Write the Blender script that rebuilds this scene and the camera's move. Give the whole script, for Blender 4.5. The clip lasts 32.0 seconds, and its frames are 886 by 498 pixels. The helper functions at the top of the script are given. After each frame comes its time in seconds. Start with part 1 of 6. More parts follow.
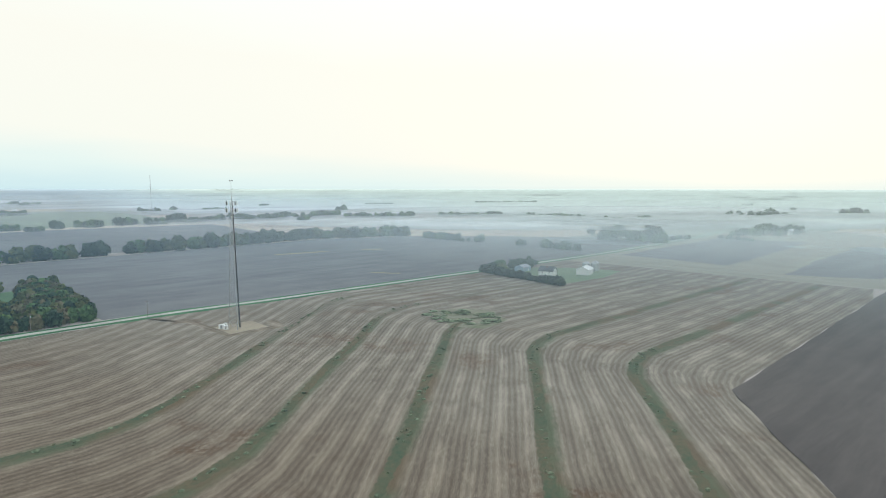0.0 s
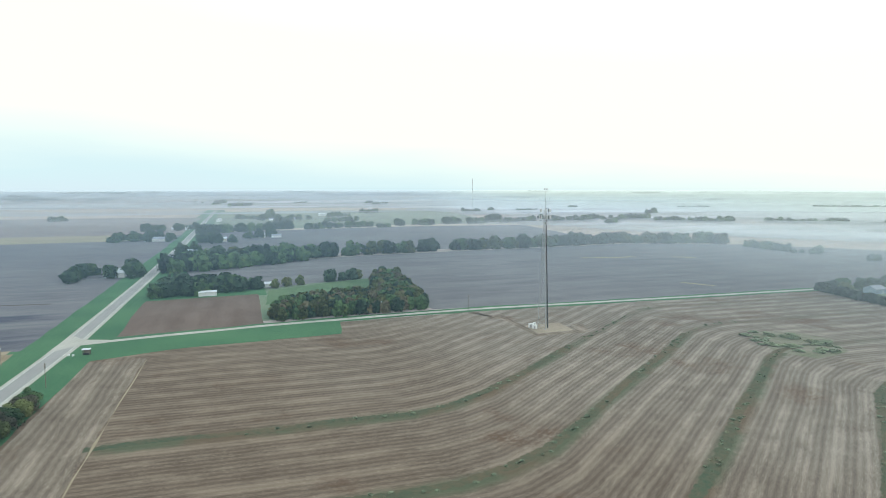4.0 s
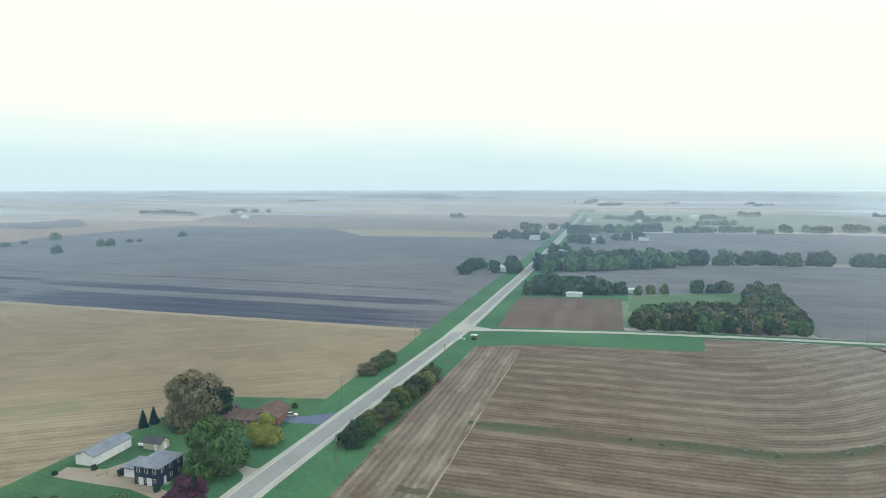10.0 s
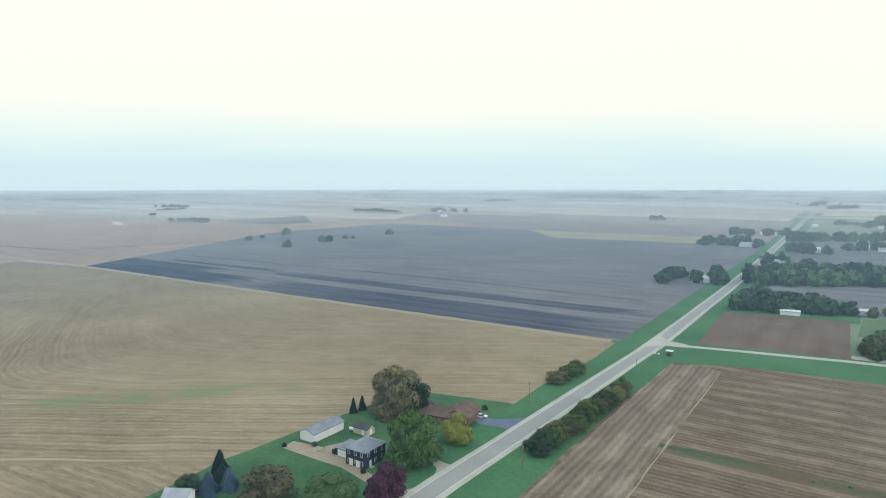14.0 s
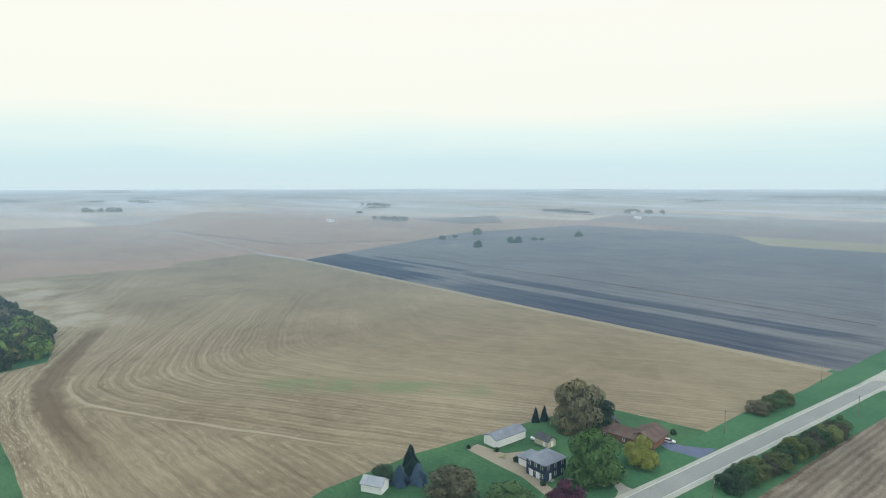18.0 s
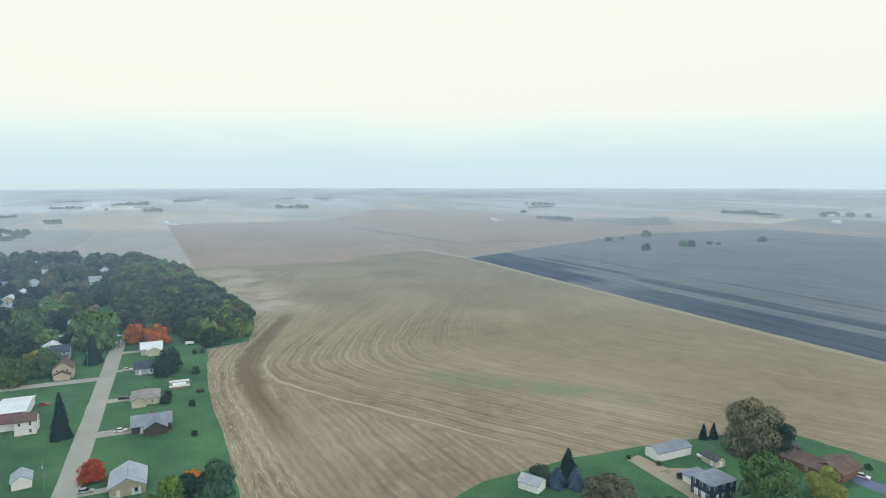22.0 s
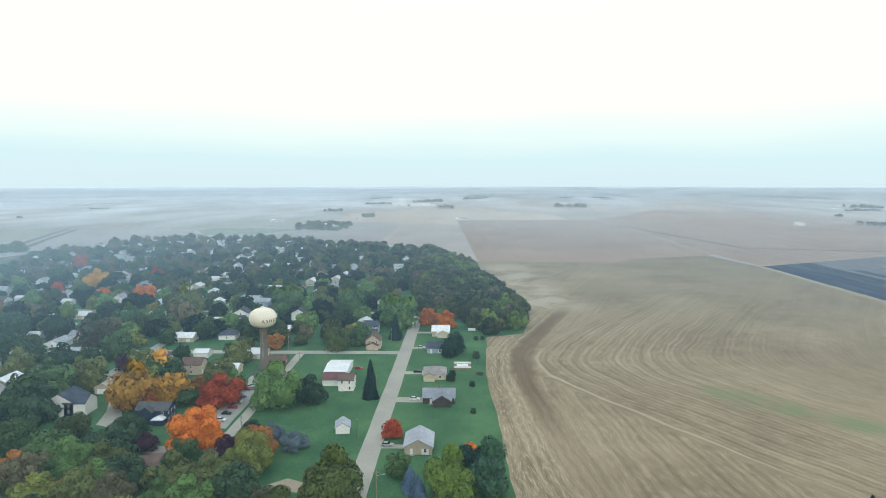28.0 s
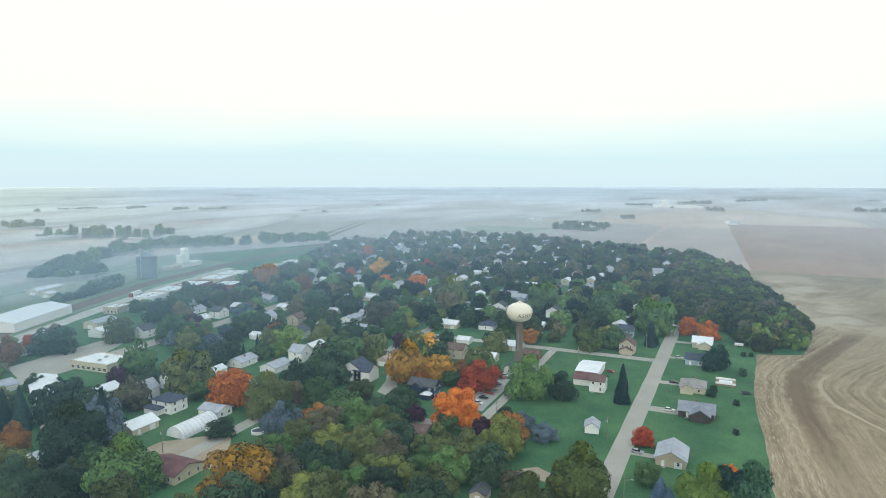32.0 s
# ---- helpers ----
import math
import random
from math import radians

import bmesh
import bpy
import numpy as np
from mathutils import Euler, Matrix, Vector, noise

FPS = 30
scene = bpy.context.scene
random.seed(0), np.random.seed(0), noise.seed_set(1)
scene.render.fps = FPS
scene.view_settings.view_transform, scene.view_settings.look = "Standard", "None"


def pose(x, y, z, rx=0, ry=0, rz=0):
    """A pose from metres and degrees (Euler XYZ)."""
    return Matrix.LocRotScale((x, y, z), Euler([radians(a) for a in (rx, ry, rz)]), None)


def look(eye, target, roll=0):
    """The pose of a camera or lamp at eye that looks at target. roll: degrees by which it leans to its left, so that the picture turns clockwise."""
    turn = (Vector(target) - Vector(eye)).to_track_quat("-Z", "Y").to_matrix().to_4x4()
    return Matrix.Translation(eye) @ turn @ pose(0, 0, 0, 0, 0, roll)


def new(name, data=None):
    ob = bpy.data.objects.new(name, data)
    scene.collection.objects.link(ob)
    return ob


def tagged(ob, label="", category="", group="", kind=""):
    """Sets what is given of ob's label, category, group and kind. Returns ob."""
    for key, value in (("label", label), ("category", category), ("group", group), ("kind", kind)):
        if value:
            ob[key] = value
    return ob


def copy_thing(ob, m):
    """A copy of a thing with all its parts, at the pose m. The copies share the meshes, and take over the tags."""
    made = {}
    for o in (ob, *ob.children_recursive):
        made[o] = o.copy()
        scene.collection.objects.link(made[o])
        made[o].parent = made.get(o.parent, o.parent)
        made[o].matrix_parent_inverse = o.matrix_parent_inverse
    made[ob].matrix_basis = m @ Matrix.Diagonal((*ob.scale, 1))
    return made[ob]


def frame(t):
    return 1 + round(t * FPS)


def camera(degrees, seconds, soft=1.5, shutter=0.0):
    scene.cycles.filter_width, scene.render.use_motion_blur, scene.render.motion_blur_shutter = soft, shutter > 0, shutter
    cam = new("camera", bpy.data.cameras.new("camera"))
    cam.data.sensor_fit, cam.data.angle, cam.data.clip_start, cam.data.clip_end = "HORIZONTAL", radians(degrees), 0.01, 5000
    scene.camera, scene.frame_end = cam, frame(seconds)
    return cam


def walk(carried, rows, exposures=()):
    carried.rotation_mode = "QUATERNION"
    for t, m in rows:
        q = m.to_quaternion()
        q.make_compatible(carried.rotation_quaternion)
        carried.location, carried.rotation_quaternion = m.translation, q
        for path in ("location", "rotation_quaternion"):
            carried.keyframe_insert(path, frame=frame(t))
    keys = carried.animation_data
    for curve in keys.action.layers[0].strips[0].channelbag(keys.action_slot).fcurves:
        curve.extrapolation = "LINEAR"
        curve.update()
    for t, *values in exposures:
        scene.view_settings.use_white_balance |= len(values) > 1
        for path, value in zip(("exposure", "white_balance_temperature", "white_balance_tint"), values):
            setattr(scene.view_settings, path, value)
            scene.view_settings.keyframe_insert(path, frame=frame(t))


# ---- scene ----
cam = camera(70.96, 32.0, 0.9)
PATH = [
    (0.0, pose(0.00, -0.00, 72.00, 84.35, -0.06, -45.00)),
    (0.5, pose(-0.42, -0.12, 72.23, 84.40, -0.05, -42.29)),
    (1.0, pose(-0.93, -0.27, 72.53, 84.39, -0.03, -39.03)),
    (1.5, pose(-1.48, -0.47, 72.94, 84.39, 0.00, -35.41)),
    (2.0, pose(-2.05, -0.75, 73.45, 84.42, 0.05, -31.80)),
    (2.5, pose(-2.64, -1.17, 74.04, 84.42, 0.02, -28.17)),
    (3.0, pose(-3.12, -1.75, 74.64, 84.39, 0.05, -24.37)),
    (3.5, pose(-3.52, -2.46, 75.20, 84.40, 0.03, -20.89)),
    (4.0, pose(-3.89, -3.24, 75.71, 84.42, -0.00, -17.26)),
    (4.5, pose(-4.15, -3.99, 76.18, 84.43, -0.03, -13.84)),
    (6.5, pose(-3.41, -8.13, 78.80, 84.42, 0.02, -2.45)),
    (7.0, pose(-3.36, -8.74, 79.34, 84.41, -0.03, 0.12)),
    (7.5, pose(-3.28, -9.36, 79.88, 84.38, -0.02, 2.63)),
    (8.0, pose(-3.21, -9.97, 80.41, 84.35, 0.01, 5.31)),
    (8.5, pose(-3.18, -10.59, 80.96, 84.32, 0.01, 7.99)),
    (9.0, pose(-3.18, -11.19, 81.55, 84.31, -0.02, 10.57)),
    (9.5, pose(-3.13, -11.80, 82.12, 84.29, -0.01, 13.12)),
    (10.0, pose(-2.96, -12.42, 82.67, 84.27, -0.01, 15.81)),
    (10.5, pose(-2.75, -13.02, 83.23, 84.25, -0.00, 18.36)),
    (11.0, pose(-2.50, -13.62, 83.81, 84.25, 0.01, 20.84)),
    (11.5, pose(-2.22, -14.19, 84.45, 84.21, 0.00, 22.86)),
    (12.0, pose(-1.95, -14.75, 85.12, 84.20, -0.04, 25.09)),
    (12.5, pose(-1.65, -15.28, 85.81, 84.17, -0.01, 27.46)),
    (13.0, pose(-1.33, -15.76, 86.53, 84.15, -0.01, 29.57)),
    (13.5, pose(-1.00, -16.23, 87.24, 84.14, -0.01, 31.60)),
    (14.0, pose(-0.68, -16.72, 87.97, 84.14, -0.00, 33.56)),
    (14.5, pose(-0.32, -17.17, 88.68, 84.13, -0.01, 35.29)),
    (16.5, pose(1.25, -19.09, 92.08, 84.01, -0.02, 43.31)),
    (17.0, pose(1.43, -18.99, 92.60, 84.00, 0.05, 45.62)),
    (17.5, pose(1.73, -18.82, 93.13, 84.02, -0.01, 48.26)),
    (18.0, pose(2.06, -18.76, 93.66, 84.01, 0.05, 50.93)),
    (18.5, pose(2.47, -18.92, 94.10, 83.99, 0.00, 53.03)),
    (19.0, pose(3.01, -19.27, 94.46, 83.99, 0.06, 54.97)),
    (19.5, pose(3.59, -19.67, 94.76, 83.97, 0.06, 56.77)),
    (20.0, pose(4.14, -20.09, 95.02, 83.95, 0.05, 58.79)),
    (20.5, pose(4.69, -20.44, 95.26, 83.94, 0.05, 60.59)),
    (21.0, pose(5.18, -20.84, 95.47, 83.93, 0.03, 62.38)),
    (21.5, pose(5.63, -21.24, 95.62, 83.92, 0.02, 64.21)),
    (22.0, pose(6.02, -21.60, 95.72, 83.90, 0.01, 65.94)),
    (22.5, pose(6.31, -21.93, 95.85, 83.89, -0.06, 67.31)),
    (23.0, pose(6.54, -22.28, 95.98, 83.87, -0.06, 68.78)),
    (23.5, pose(6.82, -22.61, 96.16, 83.85, -0.07, 70.21)),
    (24.0, pose(7.16, -22.88, 96.36, 83.81, -0.08, 72.23)),
    (24.5, pose(7.58, -23.09, 96.54, 83.81, -0.12, 74.00)),
    (25.0, pose(8.05, -23.30, 96.67, 83.80, -0.15, 76.03)),
    (25.5, pose(8.53, -23.53, 96.76, 83.80, -0.15, 78.17)),
    (27.5, pose(13.60, -22.65, 97.72, 83.76, 0.01, 88.12)),
    (28.0, pose(14.26, -22.62, 97.79, 83.77, 0.08, 91.16)),
    (28.5, pose(14.90, -22.53, 97.89, 83.76, 0.07, 94.56)),
    (29.0, pose(15.54, -22.43, 98.07, 83.77, 0.14, 98.05)),
    (29.5, pose(16.21, -22.33, 98.27, 83.77, 0.18, 101.26)),
    (30.0, pose(16.94, -22.25, 98.43, 83.77, 0.16, 103.38)),
    (30.5, pose(17.72, -22.21, 98.51, 83.77, 0.13, 105.78)),
    (31.0, pose(18.49, -22.20, 98.51, 83.78, 0.09, 108.77)),
    (31.5, pose(19.20, -22.17, 98.47, 83.74, -0.02, 111.81)),
    (32.0, pose(19.82, -22.15, 98.43, 83.78, 0.01, 114.54)),
]
walk(cam, PATH, [(0.0, -0.05), (2.0, 0.02), (4.0, 0.07), (9.0, 0.03), (13.0, 0.0), (17.0, -0.05), (21.0, -0.07), (24.0, -0.03), (28.0, 0.07), (32.0, 0.06)])

# ---- sky and light ----
world = bpy.data.worlds.new("morning_sky")
scene.world = world
world.use_nodes = True
wn, wl = world.node_tree.nodes, world.node_tree.links
wn.clear()
w_out = wn.new("ShaderNodeOutputWorld")
w_bg = wn.new("ShaderNodeBackground")
w_sky = wn.new("ShaderNodeTexSky")
w_sky.sky_type, w_sky.sun_disc = "NISHITA", False
w_sky.sun_elevation, w_sky.sun_rotation = radians(9), radians(70)
w_sky.air_density, w_sky.dust_density = 1.5, 4.0
w_tc = wn.new("ShaderNodeTexCoord")
w_sep = wn.new("ShaderNodeSeparateXYZ")
wl.new(w_tc.outputs["Generated"], w_sep.inputs[0])
w_dot = wn.new("ShaderNodeVectorMath")
w_dot.operation = "DOT_PRODUCT"
wl.new(w_tc.outputs["Generated"], w_dot.inputs[0])
w_dot.inputs[1].default_value = (0.97, 0.22, 0.0)
w_glow = wn.new("ShaderNodeMapRange")
w_glow.inputs[1].default_value, w_glow.inputs[2].default_value = 0.0, 1.0
w_glow.inputs[3].default_value, w_glow.inputs[4].default_value = 0.0, 0.09
wl.new(w_dot.outputs["Value"], w_glow.inputs[0])
w_noise = wn.new("ShaderNodeTexNoise")
w_noise.inputs["Scale"].default_value, w_noise.inputs["Detail"].default_value = 3.0, 4.0
w_map = wn.new("ShaderNodeMapping")
w_map.inputs["Scale"].default_value = (1, 1, 7)
wl.new(w_tc.outputs["Generated"], w_map.inputs[0])
wl.new(w_map.outputs[0], w_noise.inputs[0])
w_cl = wn.new("ShaderNodeMath")
w_cl.operation = "MULTIPLY_ADD"
w_cl.inputs[1].default_value, w_cl.inputs[2].default_value = 0.05, -0.025
wl.new(w_noise.outputs[0], w_cl.inputs[0])
w_add = wn.new("ShaderNodeMath")
w_add.operation = "ADD"
wl.new(w_sep.outputs["Z"], w_add.inputs[0])
wl.new(w_glow.outputs[0], w_add.inputs[1])
w_add2 = wn.new("ShaderNodeMath")
w_add2.operation = "ADD"
wl.new(w_add.outputs[0], w_add2.inputs[0])
wl.new(w_cl.outputs[0], w_add2.inputs[1])
w_ramp = wn.new("ShaderNodeValToRGB")
stops = [(0.0, (0.66, 0.82, 0.88)), (0.035, (0.65, 0.85, 0.89)), (0.075, (0.80, 0.94, 0.91)), (0.115, (0.955, 0.975, 0.895)), (0.25, (0.975, 0.975, 0.895)), (0.5, (1.0, 1.13, 1.16)), (1.0, (1.05, 1.22, 1.28))]
for i, (at, col) in enumerate(stops):
    e = w_ramp.color_ramp.elements[i] if i < 2 else w_ramp.color_ramp.elements.new(at)
    e.position, e.color = at, (*col, 1)
wl.new(w_add2.outputs[0], w_ramp.inputs[0])
w_mix = wn.new("ShaderNodeMixRGB")
w_mix.blend_type = "ADD"
w_mix.inputs[0].default_value = 0.006
wl.new(w_ramp.outputs[0], w_mix.inputs[1])
wl.new(w_sky.outputs[0], w_mix.inputs[2])
wl.new(w_mix.outputs[0], w_bg.inputs[0])
w_bg.inputs[1].default_value = 1.02
wl.new(w_bg.outputs[0], w_out.inputs[0])

sun_data = bpy.data.lights.new("sun", "SUN")
sun_data.energy, sun_data.angle, sun_data.color = 0.7, radians(25), (1.0, 0.93, 0.82)
sun = new("sun", sun_data)
sun.matrix_world = look((900, 330, 420), (0, 0, 0))


# ---- materials ----
class Nodes:
    """A small builder of procedural materials."""

    def __init__(self, name, rough=0.85, metal=0.0, spec=0.25):
        self.m = bpy.data.materials.new(name)
        self.m.use_nodes = True
        self.n, self.l = self.m.node_tree.nodes, self.m.node_tree.links
        self.b = self.n["Principled BSDF"]
        self.b.inputs["Roughness"].default_value = rough
        self.b.inputs["Metallic"].default_value = metal
        self.b.inputs["Specular IOR Level"].default_value = spec
        self.geo = None

    def pos(self):
        self.geo = self.geo or self.n.new("ShaderNodeNewGeometry")
        return self.geo.outputs["Position"]

    def local(self):
        return self.n.new("ShaderNodeTexCoord").outputs["Object"]

    def put(self, val, sock):
        if hasattr(val, "is_linked"):
            self.l.new(val, sock)
        else:
            sock.default_value = val

    def math(self, op, a, b=0.0, c=0.0, clamp=False):
        nd = self.n.new("ShaderNodeMath")
        nd.operation, nd.use_clamp = op, clamp
        for s, val in zip(nd.inputs, (a, b, c)):
            self.put(val, s)
        return nd.outputs[0]

    def xyz(self, vec):
        nd = self.n.new("ShaderNodeSeparateXYZ")
        self.l.new(vec, nd.inputs[0])
        return nd.outputs

    def vec(self, x, y, z=0.0):
        nd = self.n.new("ShaderNodeCombineXYZ")
        for s, val in zip(nd.inputs, (x, y, z)):
            self.put(val, s)
        return nd.outputs[0]

    def noise(self, vec, scale, detail=3.0, rough=0.55, stretch=None):
        if stretch:
            mp = self.n.new("ShaderNodeMapping")
            mp.inputs["Scale"].default_value = stretch
            self.l.new(vec, mp.inputs[0])
            vec = mp.outputs[0]
        nd = self.n.new("ShaderNodeTexNoise")
        nd.inputs["Scale"].default_value, nd.inputs["Detail"].default_value, nd.inputs["Roughness"].default_value = scale, detail, rough
        self.l.new(vec, nd.inputs["Vector"])
        return nd.outputs[0]

    def ramp(self, val, lo, hi, a=0.0, b=1.0):
        nd = self.n.new("ShaderNodeMapRange")
        nd.interpolation_type = "SMOOTHSTEP"
        for s, x in zip(nd.inputs[1:5], (lo, hi, a, b)):
            s.default_value = x
        self.l.new(val, nd.inputs[0])
        return nd.outputs[0]

    def mix(self, fac, a, b, mode="MIX"):
        nd = self.n.new("ShaderNodeMixRGB")
        nd.blend_type = mode
        self.put(fac, nd.inputs[0])
        for s, val in ((nd.inputs[1], a), (nd.inputs[2], b)):
            self.put(val if hasattr(val, "is_linked") else (*val, 1), s)
        return nd.outputs[0]

    def bump(self, height, dist, strength=0.6):
        nd = self.n.new("ShaderNodeBump")
        nd.inputs["Strength"].default_value, nd.inputs["Distance"].default_value = strength, dist
        self.l.new(height, nd.inputs["Height"])
        self.l.new(nd.outputs[0], self.b.inputs["Normal"])

    def done(self, col):
        self.put(col if hasattr(col, "is_linked") else (*col, 1), self.b.inputs["Base Color"])
        return self.m


def mottled(name, a, b, scale=0.2, fine=3.0, rough=0.85, metal=0.0, spec=0.25, bump=0.0, world_space=False, each=0.0):
    """Two close colours at two scales; each: how far copies of a thing differ in brightness."""
    k = Nodes(name, rough, metal, spec)
    p = k.pos() if world_space else k.local()
    big, small = k.noise(p, scale, 3), k.noise(p, fine, 4, 0.7)
    fac = k.math("MULTIPLY_ADD", small, 0.5, k.math("MULTIPLY", big, 0.6))
    col = k.mix(k.ramp(fac, 0.35, 0.75), a, b)
    if each:
        info = k.n.new("ShaderNodeObjectInfo")
        v = k.math("MULTIPLY_ADD", info.outputs["Random"], each, 1 - each / 2)
        col = k.mix(1.0, col, k.vec(v, v, v), "MULTIPLY")
    if bump:
        k.bump(small, bump)
    return k.done(col)


def foliage(name, a, b, c):
    """Leaves: every clump has its own shade between a and b, some take c."""
    k = Nodes(name, 0.75, 0, 0.15)
    k.geo = k.n.new("ShaderNodeNewGeometry")
    isl = k.geo.outputs["Random Per Island"]
    info = k.n.new("ShaderNodeObjectInfo")
    patch = k.noise(k.local(), 0.16, 2)
    shift = k.math("MULTIPLY_ADD", info.outputs["Random"], 0.7, k.math("MULTIPLY_ADD", isl, 0.2, -0.45))
    col = k.mix(k.math("ADD", patch, shift, clamp=True), a, b)
    col = k.mix(k.ramp(k.math("MULTIPLY_ADD", isl, 0.04, patch), 0.50, 0.85), col, c)
    v = k.math("MULTIPLY", k.math("MULTIPLY_ADD", info.outputs["Random"], 0.65, 0.82), k.math("MULTIPLY_ADD", isl, 0.34, 0.83))
    col = k.mix(1.0, col, k.vec(v, v, v), "MULTIPLY")
    return k.done(col)


LEAF = {
    "green": foliage("green_leaves", (0.032, 0.066, 0.028), (0.066, 0.116, 0.042), (0.100, 0.142, 0.046)),
    "leaf": foliage("fresh_green_leaves", (0.046, 0.098, 0.032), (0.098, 0.172, 0.052), (0.140, 0.200, 0.058)),
    "dark": foliage("dark_green_leaves", (0.020, 0.041, 0.025), (0.040, 0.070, 0.038), (0.058, 0.086, 0.042)),
    "olive": foliage("olive_leaves", (0.056, 0.080, 0.030), (0.118, 0.134, 0.044), (0.165, 0.142, 0.048)),
    "lime": foliage("yellow_green_leaves", (0.09752, 0.163, 0.03496), (0.1895, 0.272, 0.05071), (0.2466, 0.261, 0.05071)),
    "gold": foliage("golden_leaves", (0.250, 0.140, 0.022), (0.480, 0.245, 0.028), (0.300, 0.215, 0.040)),
    "gold2": foliage("green_gold_leaves", (0.07829, 0.119, 0.03496), (0.1895, 0.196, 0.04289), (0.2659, 0.207, 0.03496)),
    "orange": foliage("orange_leaves", (0.330, 0.085, 0.012), (0.560, 0.165, 0.018), (0.500, 0.220, 0.030)),
    "red": foliage("red_leaves", (0.310, 0.048, 0.018), (0.560, 0.095, 0.028), (0.520, 0.170, 0.035)),
    "rust": foliage("rust_leaves", (0.150, 0.072, 0.026), (0.280, 0.120, 0.032), (0.130, 0.110, 0.036)),
    "brown": foliage("brown_green_leaves", (0.064, 0.068, 0.046), (0.118, 0.105, 0.056), (0.135, 0.098, 0.05)),
    "maroon": foliage("maroon_leaves", (0.02742, 0.013, 0.02875), (0.06854, 0.0217, 0.04128), (0.04894, 0.0326, 0.03496)),
    "gray": foliage("grey_green_leaves", (0.04894, 0.076, 0.09775), (0.08814, 0.119, 0.1449), (0.06854, 0.098, 0.09775)),
    "weed": foliage("pale_weeds", (0.12, 0.16, 0.10), (0.20, 0.23, 0.15), (0.24, 0.22, 0.14)),
    "conifer": foliage("spruce_needles", (0.009752, 0.0305, 0.03185), (0.02346, 0.0522, 0.0475), (0.02935, 0.0598, 0.05071)),
    "pine": foliage("pine_needles", (0.01766, 0.0489, 0.03818), (0.03919, 0.0869, 0.05071), (0.0587, 0.0923, 0.05071)),
    "spruce": foliage("blue_spruce_needles", (0.04894, 0.0923, 0.1449), (0.09752, 0.152, 0.2392), (0.127, 0.174, 0.2553)),
}
BARK = mottled("bark", (0.07, 0.055, 0.04), (0.14, 0.115, 0.09), 0.8, 6, 0.95, bump=0.03)
ASPHALT = mottled("road_asphalt", (0.262, 0.264, 0.256), (0.335, 0.336, 0.322), 0.05, 1.2, 0.9, world_space=True)
STREET = mottled("street_concrete", (0.288, 0.276, 0.248), (0.376, 0.36, 0.32), 0.06, 1.0, 0.9, world_space=True)
GRAVEL = mottled("pale_gravel", (0.352, 0.344, 0.304), (0.48, 0.464, 0.416), 0.08, 1.5, 0.95, world_space=True)
DIRT = mottled("bare_dirt", (0.264, 0.216, 0.16), (0.368, 0.312, 0.24), 0.06, 1.0, 0.95, world_space=True)
GRASS = mottled("mown_grass", (0.024, 0.086, 0.038), (0.070, 0.160, 0.066), 0.05, 0.9, 0.9, world_space=True)
VERGE = mottled("verge_grass", (0.030, 0.112, 0.052), (0.068, 0.172, 0.076), 0.02, 0.6, 0.9, world_space=True)
PASTURE = mottled("pasture_grass", (0.105, 0.165, 0.10), (0.20, 0.24, 0.155), 0.015, 0.4, 0.9, world_space=True)
WEEDS = mottled("strip_weeds", (0.048, 0.080, 0.046), (0.125, 0.094, 0.056), 0.024, 0.5, 0.95, world_space=True)
SPARSE = mottled("sparse_weeds_in_stubble", (0.130, 0.145, 0.085), (0.250, 0.225, 0.175), 0.07, 0.6, 0.95, world_space=True)
MEADOW = mottled("green_meadow", (0.062, 0.130, 0.062), (0.125, 0.190, 0.092), 0.02, 0.5, 0.9, world_space=True)
PAINT = mottled("road_paint", (0.62, 0.62, 0.58), (0.78, 0.78, 0.74), 0.3, 2, 0.7, world_space=True)
WHITE = mottled("white_siding", (0.76, 0.77, 0.77), (0.84, 0.84, 0.83), 0.4, 5, 0.6)
CREAM = mottled("cream_siding", (0.48, 0.44, 0.336), (0.576, 0.528, 0.416), 0.4, 5, 0.6)
TAN = mottled("tan_siding", (0.42, 0.36, 0.28), (0.52, 0.45, 0.36), 0.4, 5, 0.7)
NAVY = mottled("navy_siding", (0.022, 0.035, 0.075), (0.04, 0.055, 0.10), 0.4, 5, 0.6)
BLUEW = mottled("pale_blue_siding", (0.30, 0.40, 0.50), (0.40, 0.50, 0.58), 0.4, 5, 0.6)
BROWNW = mottled("dark_brown_siding", (0.045, 0.035, 0.035), (0.08, 0.065, 0.06), 0.4, 5, 0.7)
BRICK = mottled("red_brown_brick", (0.16, 0.075, 0.055), (0.25, 0.12, 0.09), 0.4, 8, 0.85)
R_DARK = mottled("charcoal_shingles", (0.05, 0.055, 0.065), (0.095, 0.10, 0.11), 0.3, 4, 0.8, bump=0.02)
R_GREY = mottled("grey_shingles", (0.29, 0.315, 0.365), (0.41, 0.435, 0.485), 0.3, 4, 0.8, bump=0.02)
R_SLATE = mottled("slate_grey_shingles", (0.17, 0.19, 0.235), (0.27, 0.29, 0.335), 0.3, 4, 0.8, bump=0.02)
R_TAUPE = mottled("brown_grey_shingles", (0.22, 0.20, 0.20), (0.32, 0.30, 0.29), 0.3, 4, 0.8, bump=0.02)
R_PALE = mottled("pale_metal_roof", (0.58, 0.61, 0.65), (0.74, 0.77, 0.80), 0.2, 3, 0.5)
R_BLUE = mottled("slate_blue_shingles", (0.035, 0.045, 0.075), (0.07, 0.085, 0.125), 0.3, 4, 0.75, bump=0.02)
